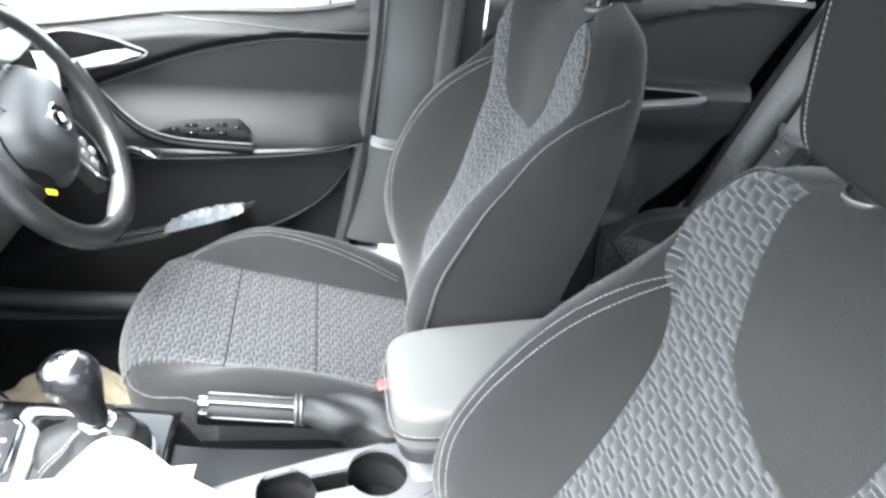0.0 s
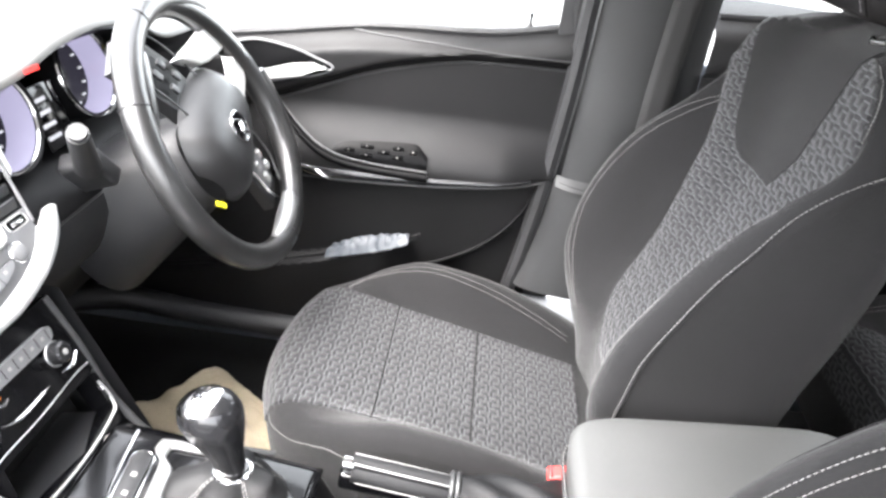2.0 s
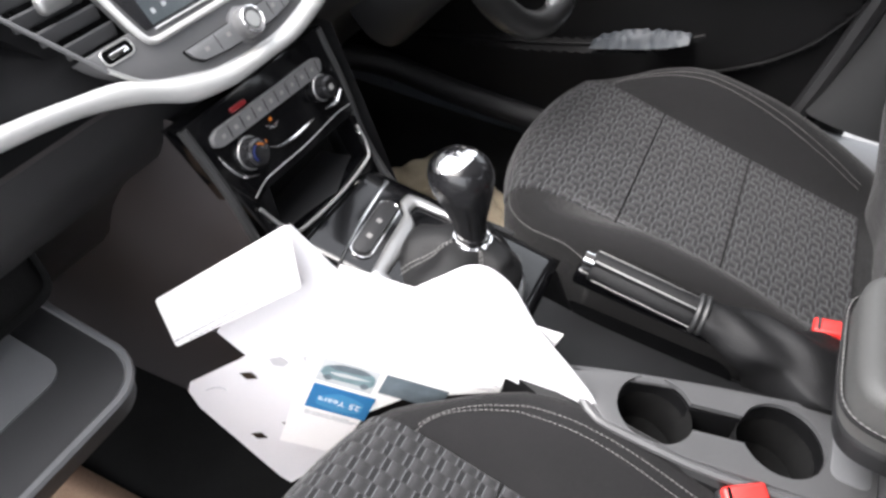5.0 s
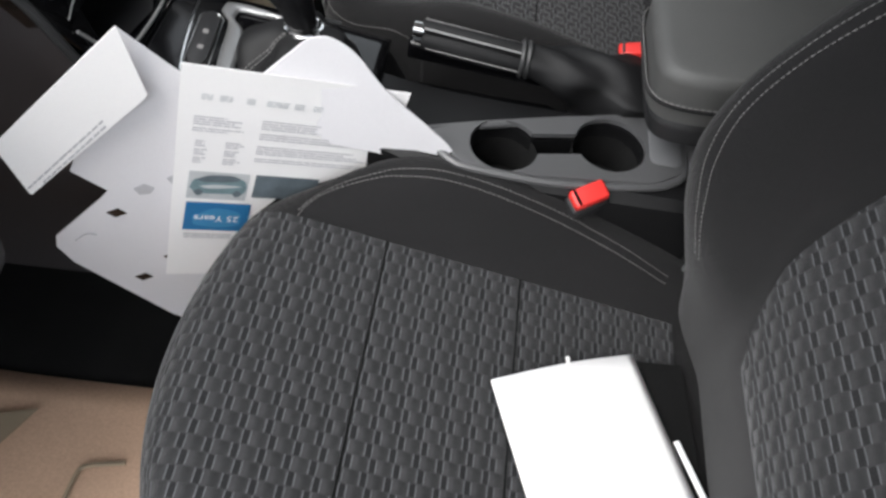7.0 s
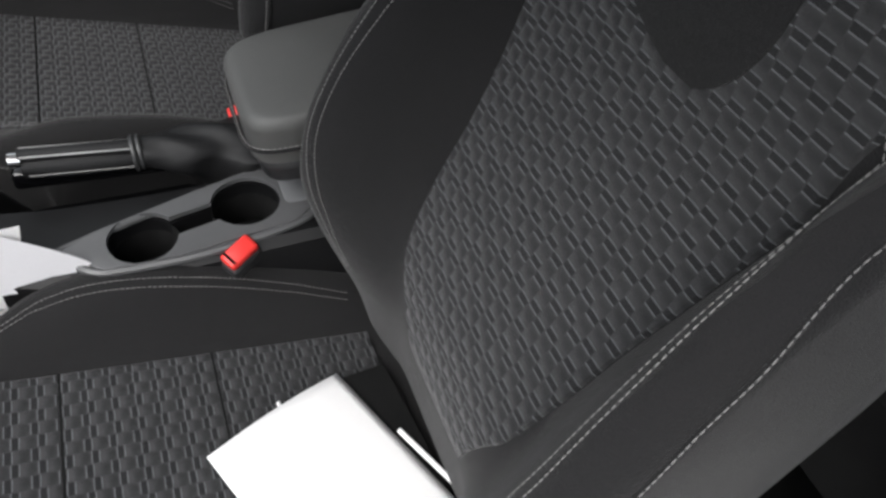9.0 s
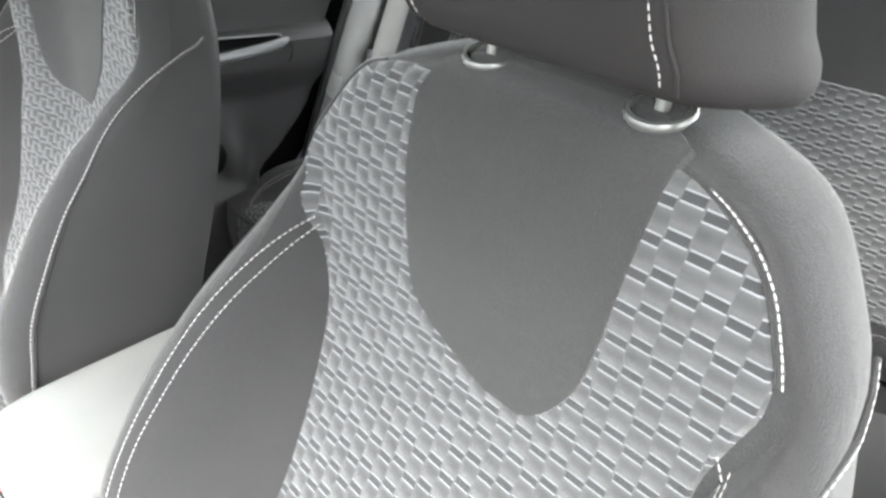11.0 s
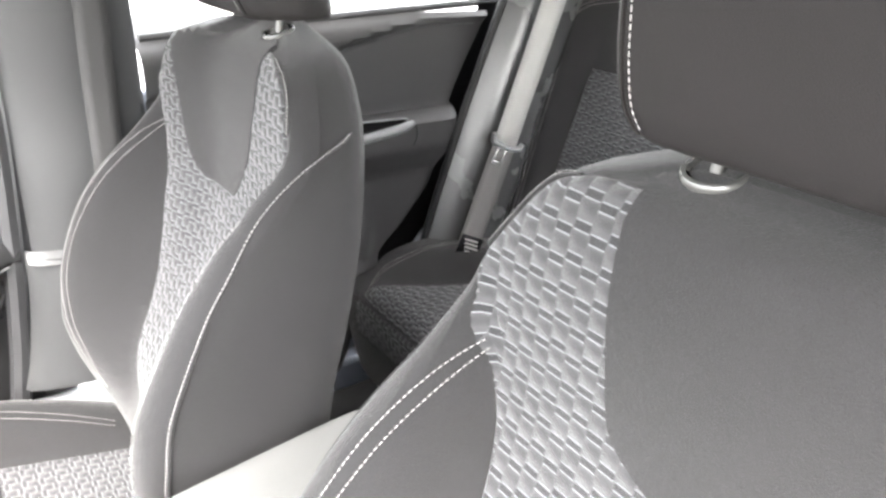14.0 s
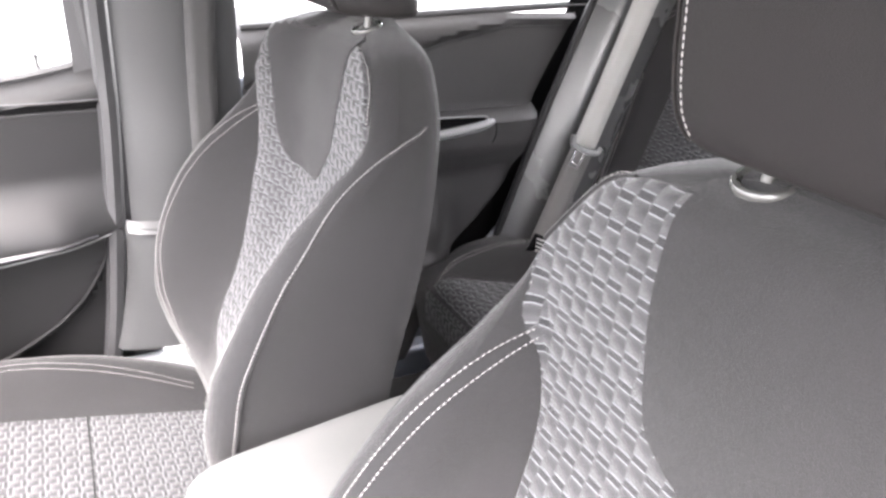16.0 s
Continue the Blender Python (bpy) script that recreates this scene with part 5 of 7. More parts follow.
part("cubby_floor", grid(lambda a, b: on_stack(-0.092 + 0.160 * a, 0.654 + 0.012 * b - 0.002 * math.sin(math.pi * a), -0.004 - 0.066 * b), 10, 6), PLASTIC, climate, "grey cubby floor")
btn = face_plate("button_strip", blunt([(-0.122, 0.773), (-0.112, 0.7700), (0.046, 0.7650), (0.052, 0.769), (0.055, 0.778), (0.047, 0.7810), (-0.110, 0.785), (-0.120, 0.782)], 0.003), -0.002, 0.006, STACK_GREY, climate, "grey button row with pale marks")
for k in range(9):
    face_mark(-0.108 + 0.0180 * k, 0.7775 - 0.0005 * k, 0.0045, 0.0035, btn, THREAD, 0.0042, "button_mark")
    face_mark(-0.0990 + 0.0180 * k, 0.7772 - 0.0005 * k, 0.0007, 0.012, btn, PLATE_BLACK, 0.0041, "button_joint")
face_plate("hazard_button", blunt([(-0.084, 0.7870), (-0.062, 0.7868), (-0.062, 0.7910), (-0.084, 0.7915)], 0.002), -0.002, 0.003, DARK_RED, climate, "dark red hazard button")
face_mark(-0.043, 0.7605, 0.004, 0.003, climate, ORANGE_LIGHT, -0.0015, "lamp")
face_mark(-0.062, 0.7470, 0.004, 0.003, climate, ORANGE_LIGHT, -0.0015, "lamp")
for y, z, r in ((-0.089, 0.7500, 0.0145), (0.040, 0.7525, 0.0125)):
    km = STACK @ Matrix.Translation((y, (z - 0.872) / NV.z, -0.002))
    k = part("temperature_knob", lathe([(r + 0.0030, 0), (r + 0.0028, 0.004), (r, 0.006), (r - 0.0007, 0.017), (r - 0.0030, 0.0190), (0.005, 0.0184)], 32, km), KNOB_BLACK, climate, "ribbed black temperature knob")
    part("knob_ring", tube([km @ Vector(((r + 0.0012) * math.cos(a), (r + 0.0012) * math.sin(a), 0.0055)) for a in [2 * math.pi * i / 28 for i in range(28)]], 0.0011, 6, True), SPOKE_SILVER, k, "satin ring")
    for i in range(20):
        a = 2 * math.pi * i / 20
        part("rib", tube([km @ Vector(((r - 0.0002) * math.cos(a), (r - 0.0002) * math.sin(a), q)) for q in (0.007, 0.0165)], 0.0007, 4), KNOB_BLACK, k)
    if y < 0:
        for a0, a1, mat in ((100, 215, BLUE_LIGHT), (30, 85, ORANGE_LIGHT)):
            part("knob_arc", tube([km @ Vector((0.0085 * math.cos(radians(a0 + (a1 - a0) * i / 10)), 0.0085 * math.sin(radians(a0 + (a1 - a0) * i / 10)), 0.0192)) for i in range(11)], 0.0010, 5), mat, k)
    else:
        part("knob_mark", lathe([(0.0035, 0), (0.0035, 0.0006)], 16, km @ Matrix.Translation((0, 0, 0.0186))), THREAD, k)
LINES = (((-0.121, 0.765), (-0.117, 0.752), (-0.104, 0.734), (-0.090, 0.727)), ((-0.058, 0.739), (-0.046, 0.7335), (-0.020, 0.7305), (0.014, 0.7315)), ((-0.052, 0.758), (-0.043, 0.7525), (-0.034, 0.754)), ((0.040, 0.730), (0.055, 0.728), (0.072, 0.736)))
for pts in LINES:
    part("chrome_line", tube(path([on_stack(y, z, -0.0015) for y, z in pts], 20), lambda t: 0.0008 + 0.0014 * math.sin(math.pi * t), 6), CHROME, climate)
part("seam_line", tube(path([on_stack(y, z, -0.002) for y, z in ((-0.106, 0.712), (-0.080, 0.7185), (-0.018, 0.7165), (0.053, 0.7185), (0.076, 0.7165))], 24), 0.0008, 6), SATIN, climate)
part("cubby_lip", tube(path([on_stack(y, z, 0.001) for y, z in ((-0.110, 0.702), (-0.094, 0.671), (-0.077, 0.655), (0.001, 0.650), (0.069, 0.657), (0.073, 0.672), (0.070, 0.694))], 40), 0.0019, 8), SATIN, climate, "satin lip of the cubby")
for y, z, w in ((0.0705, 0.680, 0.006), (-0.104, 0.668, 0.012)):
    face_plate("chrome_clip", blunt([(y - w / 2, z - 0.010), (y + w / 2, z - 0.006), (y + w * 0.3, z + 0.010), (y - w * 0.4, z + 0.006)], 0.002), -0.002, 0.004, CHROME, climate, "small chrome clip")
for s in (-1, 1):
    yo, ym, y1 = (0.078, 0.082, 0.074) if s > 0 else (-0.140, -0.126, -0.096)
    part("side_rail", tube(path([on_stack(yo, 0.800, -0.004), on_stack((yo + ym) / 2 + 0.002, 0.735, -0.004), on_stack(ym, 0.655, -0.004), (-0.030, y1, 0.618), (0.05, y1 - s * 0.006, 0.618), (0.12, y1 + s * 0.004, 0.606)], 40), 0.0052, 8), PILLAR, climate, "grey side rail")

# console cheeks beside the footwells
cheek = thing("console_cheek", "dark plastic cheek of the centre console", "console", kind="structure")
CHEEK = surface("soft_grey_cheek_skin", (0.042, 0.037, 0.038), 0.55, vary=0.12, grain=0.3)
for s, mat in ((-1, CHEEK), (1, PLASTIC)):
    part("cheek", grid(lambda a, b: Vector((-0.62 + (0.62 - 0.180 + 0.45 * (0.872 - (0.27 + 0.52 * b)) * min(1, b * 2.0)) * a, s * (0.112 + 0.02 * (1 - a)) + 0.012 * (1 - s) * -0.5, 0.27 + 0.52 * b)), 14, 16), mat, cheek)


# instruments
binnacle = thing("instrument_cluster", "black instrument cluster with two violet-lit dials", "gauge")
part("backplate", box((0.02, 0.34, 0.15), (-0.300, 0.355, 0.935), 0.01, (0, -18, 0)), PIANO, binnacle)
for y, z in ((0.203, 0.945), (0.400, 0.955)):
    m = pose(-0.250, y, z, 0, 72, 0)
    ring_ = part("dial", lathe([(0.057, 0.0), (0.057, 0.004)], 40, m @ Matrix.Translation((0, 0, -0.034))), PIANO, binnacle)
    part("dial_tube", grid(lambda a, b: m @ Vector(((0.054 + 0.008 * a) * math.cos(2 * math.pi * b), (0.054 + 0.008 * a) * math.sin(2 * math.pi * b), -0.030 + 0.038 * a)), 4, 40, closed=True), DIAL_GLOW, ring_, "violet-lit dial wall")
    part("dial_cowl", grid(lambda a, b: m @ Vector((0.0640 * math.cos(2 * math.pi * b), 0.0640 * math.sin(2 * math.pi * b), -0.030 + 0.046 * a)), 3, 40, closed=True), SATIN_BLACK, ring_, "black dial cowl")
    part("dial_bezel", tube([m @ Vector((0.0625 * math.cos(a), 0.0625 * math.sin(a), 0.009)) for a in [2 * math.pi * i / 40 for i in range(40)]], 0.0035, 8, True), CHROME, ring_, "bright dial ring")
    for k in range(11):
        a = radians(-40 + 26 * k)
        part("dial_mark", box((0.003, 0.008, 0.001), m @ Vector((0.045 * math.cos(a), 0.045 * math.sin(a), -0.029)), 0, (0, 72, 0)), INFO_TEXT, ring_)
    if y > 0.3:
        part("needle", box((0.004, 0.030, 0.002), m @ Vector((0.0, -0.02, -0.028)), 0, (0, 72, 0)), RED_LIGHT, ring_, "red lit needle")
part("info_display", box((0.004, 0.060, 0.085), (-0.240, 0.300, 0.925), 0.002, (0, -18, 0)), PIANO, binnacle)
for k in range(4):
    part("info_bar", box((0.002, 0.026, 0.005), (-0.2290 - 0.0050 * k, 0.286, 0.902 + 0.0155 * k), 0, (0, -18, 0)), INFO_TEXT, binnacle)
part("warning_lamp", box((0.002, 0.026, 0.006), (-0.205, 0.226, 1.009), 0, (0, -18, 0)), RED_LIGHT, binnacle, "red warning lamp")

# ---- steering ----
# the wheel stands turned well round from straight ahead
WHEEL = pose(-0.025, 0.389, 0.909) @ Matrix(((0, -0.455, 0.891, 0), (1, 0, 0, 0), (0, 0.891, 0.455, 0), (0, 0, 0, 1))) @ pose(0, 0, 0, 0, 0, 124)
HUB = WHEEL @ Matrix.Translation((0, 0, -0.022))
wheel = thing("steering_wheel", "black leather steering wheel with three spokes and a round badge", "steering wheel")
R = 0.188
part("rim", tube([WHEEL @ Vector((R * math.cos(a), (R - 0.004 * (1 - math.sin(a)) ** 2) * math.sin(a), -0.022)) for a in [2 * math.pi * i / 64 for i in range(64)]], 0.0185, 16, True), LEATHER, wheel, "black leather rim")
HUB_W = curve([(-0.098, 0.030), (-0.093, 0.043), (-0.075, 0.056), (-0.03, 0.070), (0.02, 0.077), (0.055, 0.074), (0.080, 0.060), (0.092, 0.046), (0.098, 0.032)])


def hub(a, b):
    """A pillowed cover; a runs from bottom to top, b across."""
    v = 0.97 * (-0.098 + 0.196 * a)
    u = 2 * b - 1
    rim_fall = 1 - (1 - abs(u) ** 4) * (1 - abs(2 * a - 1) ** 6)
    return HUB @ Vector((HUB_W(v / 0.97) * 1.02 * u, v, 0.028 - 0.012 * (u * u) - 0.030 * rim_fall))


COVER = surface("grained_cover_skin", (0.016, 0.016, 0.0165), 0.36, vary=0.12, grain=0.3, grain_scale=900)
part("airbag_cover", grid(hub, 40, 32), COVER, wheel, "dark grained airbag cover")
badge = part("badge", lathe([(0.023, -0.004), (0.023, 0.003), (0.020, 0.0055), (0.018, 0.0045)], 36, HUB @ Matrix.Translation((0, 0.004, 0.0245))), PIANO, wheel, "round chrome badge")
part("badge_ring", tube([HUB @ Vector((0.0215 * math.cos(a), 0.004 + 0.0215 * math.sin(a), 0.0285)) for a in [2 * math.pi * i / 32 for i in range(32)]], 0.0022, 8, True), CHROME, badge)
part("badge_shape", tube(path([HUB @ Vector((-0.019, 0.000, 0.030)), HUB @ Vector((-0.004, 0.009, 0.031)), HUB @ Vector((0.004, -0.001, 0.031)), HUB @ Vector((0.019, 0.008, 0.030))], 16), 0.0026, 6), CHROME, badge)
for s in (-1, 1):
    sp = part("spoke", slab([(s * 0.060, 0.020), (s * 0.120, 0.016), (s * 0.176, 0.024), (s * 0.178, -0.030), (s * 0.150, -0.052), (s * 0.100, -0.058), (s * 0.058, -0.050)][::s], HUB @ pose(0, 0, -0.026, 0, s * 6, 0), 0.020, 0.005), PLASTIC, wheel, "black spoke with silver buttons")
    # Silver on one spoke, dark on its twin: the shine is in the colours.
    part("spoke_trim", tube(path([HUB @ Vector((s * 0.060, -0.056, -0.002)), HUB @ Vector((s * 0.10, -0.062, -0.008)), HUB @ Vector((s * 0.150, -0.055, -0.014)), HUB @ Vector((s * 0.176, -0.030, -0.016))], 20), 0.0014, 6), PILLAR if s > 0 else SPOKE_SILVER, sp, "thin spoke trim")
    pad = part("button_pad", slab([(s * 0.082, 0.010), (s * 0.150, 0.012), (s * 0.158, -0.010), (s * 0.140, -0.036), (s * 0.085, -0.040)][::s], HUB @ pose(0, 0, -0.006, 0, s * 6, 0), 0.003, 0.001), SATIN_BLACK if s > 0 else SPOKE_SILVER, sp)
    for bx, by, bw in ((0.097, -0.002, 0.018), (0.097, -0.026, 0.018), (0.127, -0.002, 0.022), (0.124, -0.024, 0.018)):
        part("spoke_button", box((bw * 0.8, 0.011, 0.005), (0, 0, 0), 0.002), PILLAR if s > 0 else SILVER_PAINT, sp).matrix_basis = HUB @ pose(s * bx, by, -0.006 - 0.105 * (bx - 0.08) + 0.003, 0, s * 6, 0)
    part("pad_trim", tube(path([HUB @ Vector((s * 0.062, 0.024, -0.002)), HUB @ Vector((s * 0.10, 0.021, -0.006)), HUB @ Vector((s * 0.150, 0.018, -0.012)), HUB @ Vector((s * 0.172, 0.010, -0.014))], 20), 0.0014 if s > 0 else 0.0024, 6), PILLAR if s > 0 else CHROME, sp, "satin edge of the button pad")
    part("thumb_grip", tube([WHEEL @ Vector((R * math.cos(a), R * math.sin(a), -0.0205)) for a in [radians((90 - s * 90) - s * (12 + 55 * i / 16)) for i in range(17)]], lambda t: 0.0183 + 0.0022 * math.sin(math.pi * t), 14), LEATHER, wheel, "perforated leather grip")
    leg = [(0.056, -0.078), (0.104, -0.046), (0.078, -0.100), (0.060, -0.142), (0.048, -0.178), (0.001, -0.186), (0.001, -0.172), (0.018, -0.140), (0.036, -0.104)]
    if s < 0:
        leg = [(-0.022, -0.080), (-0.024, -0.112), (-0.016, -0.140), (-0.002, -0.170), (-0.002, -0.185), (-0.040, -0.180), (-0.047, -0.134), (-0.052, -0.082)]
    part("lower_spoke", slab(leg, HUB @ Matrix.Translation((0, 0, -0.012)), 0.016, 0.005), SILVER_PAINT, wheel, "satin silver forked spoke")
    # One thumb rest is silver to hold the reflection on its leather.
    part("lobe", tube([WHEEL @ Vector((0.173 * math.cos(a), 0.173 * math.sin(a), -0.019)) for a in [radians((90 - s * 90) + s * (3 + 38 * i / 16)) for i in range(17)]], lambda t: 0.006 + 0.0100 * math.sin(math.pi * min(1, 0.12 + 0.88 * t)) ** 0.8, 14), SPOKE_SILVER if s < 0 else LEATHER, wheel, "smooth thumb rest, its reflection put into pale silver" if s < 0 else "smooth black thumb rest")
    bm = bmesh.new()
    run = [radians((90 - s * 90) - s * (14 + 52 * i / 40)) for i in range(41)]
    for rr, ww in ((0.1735, -0.0100), (0.1705, -0.0150)):
        add_stitches(bm, [WHEEL @ Vector((rr * math.cos(a), rr * math.sin(a), ww)) for a in run], [WHEEL.to_3x3() @ Vector((-math.cos(a) * 0.7, -math.sin(a) * 0.7, 0.7)) for a in run], 0.0060, 0.0030, 0.0008)
    part("grip_stitching", bm, PILLAR, wheel, "grey cross stitching of the grip")
    part("rim_seam", tube([WHEEL @ (Vector((R * math.cos(a), R * math.sin(a), -0.022)) + 0.0188 * Vector((math.cos(a) * math.cos(w), math.sin(a) * math.cos(w), math.sin(w)))) for a in [radians(90 - s * 62)] for w in [2 * math.pi * i / 20 for i in range(20)]], 0.0010, 5, True), PLASTIC, wheel)
column = thing("steering_column", "dark plastic steering column shroud", "steering column")
AXIS = pose(-0.025, 0.389, 0.909) @ Matrix(((0, -0.455, 0.891, 0), (1, 0, 0, 0), (0, 0.891, 0.455, 0), (0, 0, 0, 1)))


def shroud(a, b):
    ang = 2 * math.pi * b
    c, q = math.cos(ang), math.sin(ang)
    wide, up, down = 0.070 + 0.050 * a, 0.055 + 0.02 * a, 0.075 + 0.075 * a
    e = 0.75
    return AXIS @ Vector((wide * abs(c) ** e * (1 if c > 0 else -1), (up if q > 0 else down) * abs(q) ** e * (1 if q > 0 else -1) - 0.015 - 0.01 * a, -0.062 - 0.20 * a))


part("shroud", grid(shroud, 14, 48, closed=True), PLASTIC, column)
part("shroud_cap", slab([tuple((AXIS.inverted() @ shroud(0, k / 48))[:2]) for k in range(48)], AXIS @ Matrix.Translation((0, 0, -0.066)), 0.008, 0.002), PLASTIC, column)
stalk = thing("indicator_stalk", "black indicator stalk with a grey end cap", "stalk")
st_a, st_b = Vector((-0.152, 0.222, 0.896)), Vector((-0.124, 0.166, 0.962))
part("arm", tube([st_a.lerp(st_b, i / 8) for i in range(9)], lambda t: 0.0165 - 0.004 * t, 16), PLASTIC, stalk)
part("end_cap", tube([st_b, st_b + (st_b - st_a).normalized() * 0.007], 0.0105, 16), PLASTIC, stalk, "grey end cap")
part("boot_plate", box((0.055, 0.03, 0.055), (-0.165, 0.246, 0.880), 0.008, (35, -20, 0)), PLASTIC, stalk)
tag_ob = part("yellow_tag", box((0.015, 0.009, 0.003), (-0.026, 0.321, 0.816), 0.001, (25, 25, 35)), YELLOW)
tagged(tag_ob, "small bright yellow tag under the steering wheel", "tag")
under = part("knee_panel", grid(lambda a, b: Vector((-0.20 - 0.02 * a - 0.25 * b ** 1.5, 0.13 + 0.58 * a, 0.80 - 0.22 * b)), 16, 14), PLASTIC)
tagged(under, "dark plastic knee panel under the steering column", "panel", kind="structure")

# glovebox, standing open
glove = thing("glovebox", "open glovebox with its dark lid hanging down", "glovebox")
# Solid black panel gives the shade inside the open box.
part("opening", box((0.02, 0.40, 0.16), (-0.245, -0.46, 0.735), 0.02, (0, -12, 0)), CARPET, glove)
LID = pose(-0.265, -0.462, 0.590, 0, 9, 0)
lid = part("lid", slab(rounded(0.28, 0.40, 0.045, 6), LID, 0.035, 0.010), PLASTIC, glove, "dark plastic lid")
part("lid_tray", slab(rounded(0.20, 0.31, 0.02, 4, -0.02, 0), LID @ Matrix.Translation((0, 0, 0.0352)), 0.003), GREY_TRIM, lid, "grey inner tray")
part("lid_rim", tube([LID @ Vector((x, y, 0.033)) for x, y in rounded(0.276, 0.396, 0.044, 6)], 0.005, 6, True), GREY_TRIM, lid)


# ---- centre console ----
console = thing("centre_console", "dark grey plastic centre console with two cup holders", "console")
CON_Z = curve([(-0.08, 0.640), (0.05, 0.625), (0.16, 0.610), (0.26, 0.594), (0.40, 0.588), (0.55, 0.588)])


def console_body():
    bm = bmesh.new()

    def f(a, b):
        x = -0.10 + 0.66 * a
        z = CON_Z(x)
        hw = 0.088 + 0.030 * ease((x - 0.10) / 0.2)
        hd = 0.072 + 0.010 * ease((x - 0.10) / 0.2)
        deep = 0.003 + 0.065 * ease((x - 0.17) / 0.05) * (1 - ease((x - 0.50) / 0.05))
        pts = [(-hw - 0.004, 0.28), (-hw, z - 0.05), (-hw + 0.004, z - 0.010), (-hw + 0.014, z), (0.006, z), (0.014, z - deep), (hd - 0.012, z - deep - 0.004), (hd - 0.004, z - deep - 0.010), (hd, z - deep - 0.03), (hd + 0.004, 0.28)]
        k = b * (len(pts) - 1)
        i = min(int(k), len(pts) - 2)
        t = k - i
        return Vector((x, pts[i][0] + (pts[i + 1][0] - pts[i][0]) * t, pts[i][1] + (pts[i + 1][1] - pts[i][1]) * t))
    vs = add_grid(bm, f, 44, 36)
    bm.faces.new(vs[0])
    bm.faces.new(list(reversed(vs[-1])))
    bm.faces.new([row[0] for row in vs] + [row[-1] for row in reversed(vs)])
    return bm


TRAY_GREY = surface("grey_console_plastic", (0.075, 0.075, 0.077), 0.36, vary=0.10, grain=0.2)
BOOT = surface("soft_black_leather", (0.0075, 0.0075, 0.0080), 0.60, vary=0.25, scale=60, grain=0.45, grain_scale=500, spec=0.3)
CONSOLE_BLACK = surface("black_console_plastic", (0.0050, 0.0050, 0.0054), 0.45, vary=0.15, grain=0.25, spec=0.3)
rim_pts = [(0.240, -0.068), (0.29, -0.108), (0.37, -0.110), (0.50, -0.094), (0.535, -0.070), (0.537, -0.004), (0.515, 0.012), (0.40, -0.012), (0.30, -0.044)]
con = part("body", console_body(), CONSOLE_BLACK, console, "black console body")
tray = part("tray", slab([(x, y) for x, y in rim_pts], pose(0, 0, 0.6002, 0, 1.1, 0), 0.006, 0.001), TRAY_GREY, console, "grey cup holder tray")


def cutter(name, bm):
    bmesh.ops.recalc_face_normals(bm, faces=bm.faces)
    me = bpy.data.meshes.new(name)
    bm.to_mesh(me)
    bm.free()
    return new(name, me)


cut = bmesh.new()
for x, y, r in ((0.333, -0.072, 0.040), (0.452, -0.046, 0.042)):
    add_lathe(cut, [(r * 0.92, 0.50), (r, 0.70)], 36, Matrix.Translation((x, y, 0)))
cutters = [cutter("cup_cut", cut), cutter("slot_cut", box((0.12, 0.030, 0.09), (0.392, -0.058, 0.585), 0.006, (0, 0, 12)))]
for ob in (con, tray):
    for tool in cutters:
        mod = ob.modifiers.new("cut", "BOOLEAN")
        mod.operation, mod.object, mod.solver = "DIFFERENCE", tool, "EXACT"
    dg = bpy.context.evaluated_depsgraph_get()
    cut_mesh = bpy.data.meshes.new_from_object(ob.evaluated_get(dg))
    ob.modifiers.clear()
    ob.data = cut_mesh
    for poly in ob.data.polygons:
        poly.use_smooth = True
    ob.data.set_sharp_from_angle(angle=radians(30))
for tool in cutters:
    bpy.data.objects.remove(tool)
for x, y, r in ((0.333, -0.072, 0.0395), (0.452, -0.046, 0.0415)):
    part("cup_holder", lathe([(r * 0.90, 0.520), (r * 0.93, 0.523), (r * 0.995, 0.586), (r * 0.98, 0.586), (r * 0.90, 0.526), (0.005, 0.524)], 36, Matrix.Translation((x, y, 0))), CARPET, console, "black cup holder well")
part("tray_rim", tube([Vector((p.x, p.y, CON_Z(p.x) + 0.003)) for p in path([(x, y, 0) for x, y in rim_pts + rim_pts[:1]], 60)][:-1], 0.005, 8, True), TRAY_GREY, console, "raised tray rim")
part("tray_pad", slab(rounded(0.036, 0.062, 0.010, 4, 0.5145, -0.034), pose(0, 0, 0.6040, 0, 1.1, 0), 0.004, 0.001), GREY_TRIM, console, "pale flat end of the tray")
part("rear_riser", box((0.05, 0.19, 0.14), (0.565, 0.0, 0.62), 0.015), TRAY_GREY, console)
part("seat_gap_trim", box((0.16, 0.05, 0.03), (0.545, -0.112, 0.485), 0.010, (0, 6, 10)), GREY_TRIM, console)

# gear lever
gear = thing("gear_lever", "black gear lever with gloss knob, leather boot and silver frame", "gear lever")
SURROUND = path([(0.017, -0.082, 0), (0.010, -0.030, 0), (0.005, 0.016, 0), (-0.008, 0.034, 0), (-0.006, 0.048, 0), (0.014, 0.052, 0), (0.055, 0.047, 0), (0.100, 0.041, 0), (0.140, 0.028, 0), (0.163, 0.006, 0), (0.170, -0.030, 0), (0.160, -0.066, 0), (0.110, -0.086, 0), (0.050, -0.090, 0), (0.017, -0.082, 0)], 90)[:-1]


def surround(a, b):
    """A moulded ring, broad at the front and slim behind; a runs round it."""
    p = SURROUND[round(a * 90) % 90]
    mid = Vector((0.092, -0.018, 0))
    broad = 0.010 + 0.010 * ease((0.05 - p.x) / 0.04)
    inward = (mid - p).normalized()
    ang = 2 * math.pi * b
    q = p + inward * (broad * (0.5 - 0.5 * math.cos(ang)))
    return Vector((q.x, q.y, CON_Z(q.x) + 0.006 + 0.0045 * math.sin(ang)))


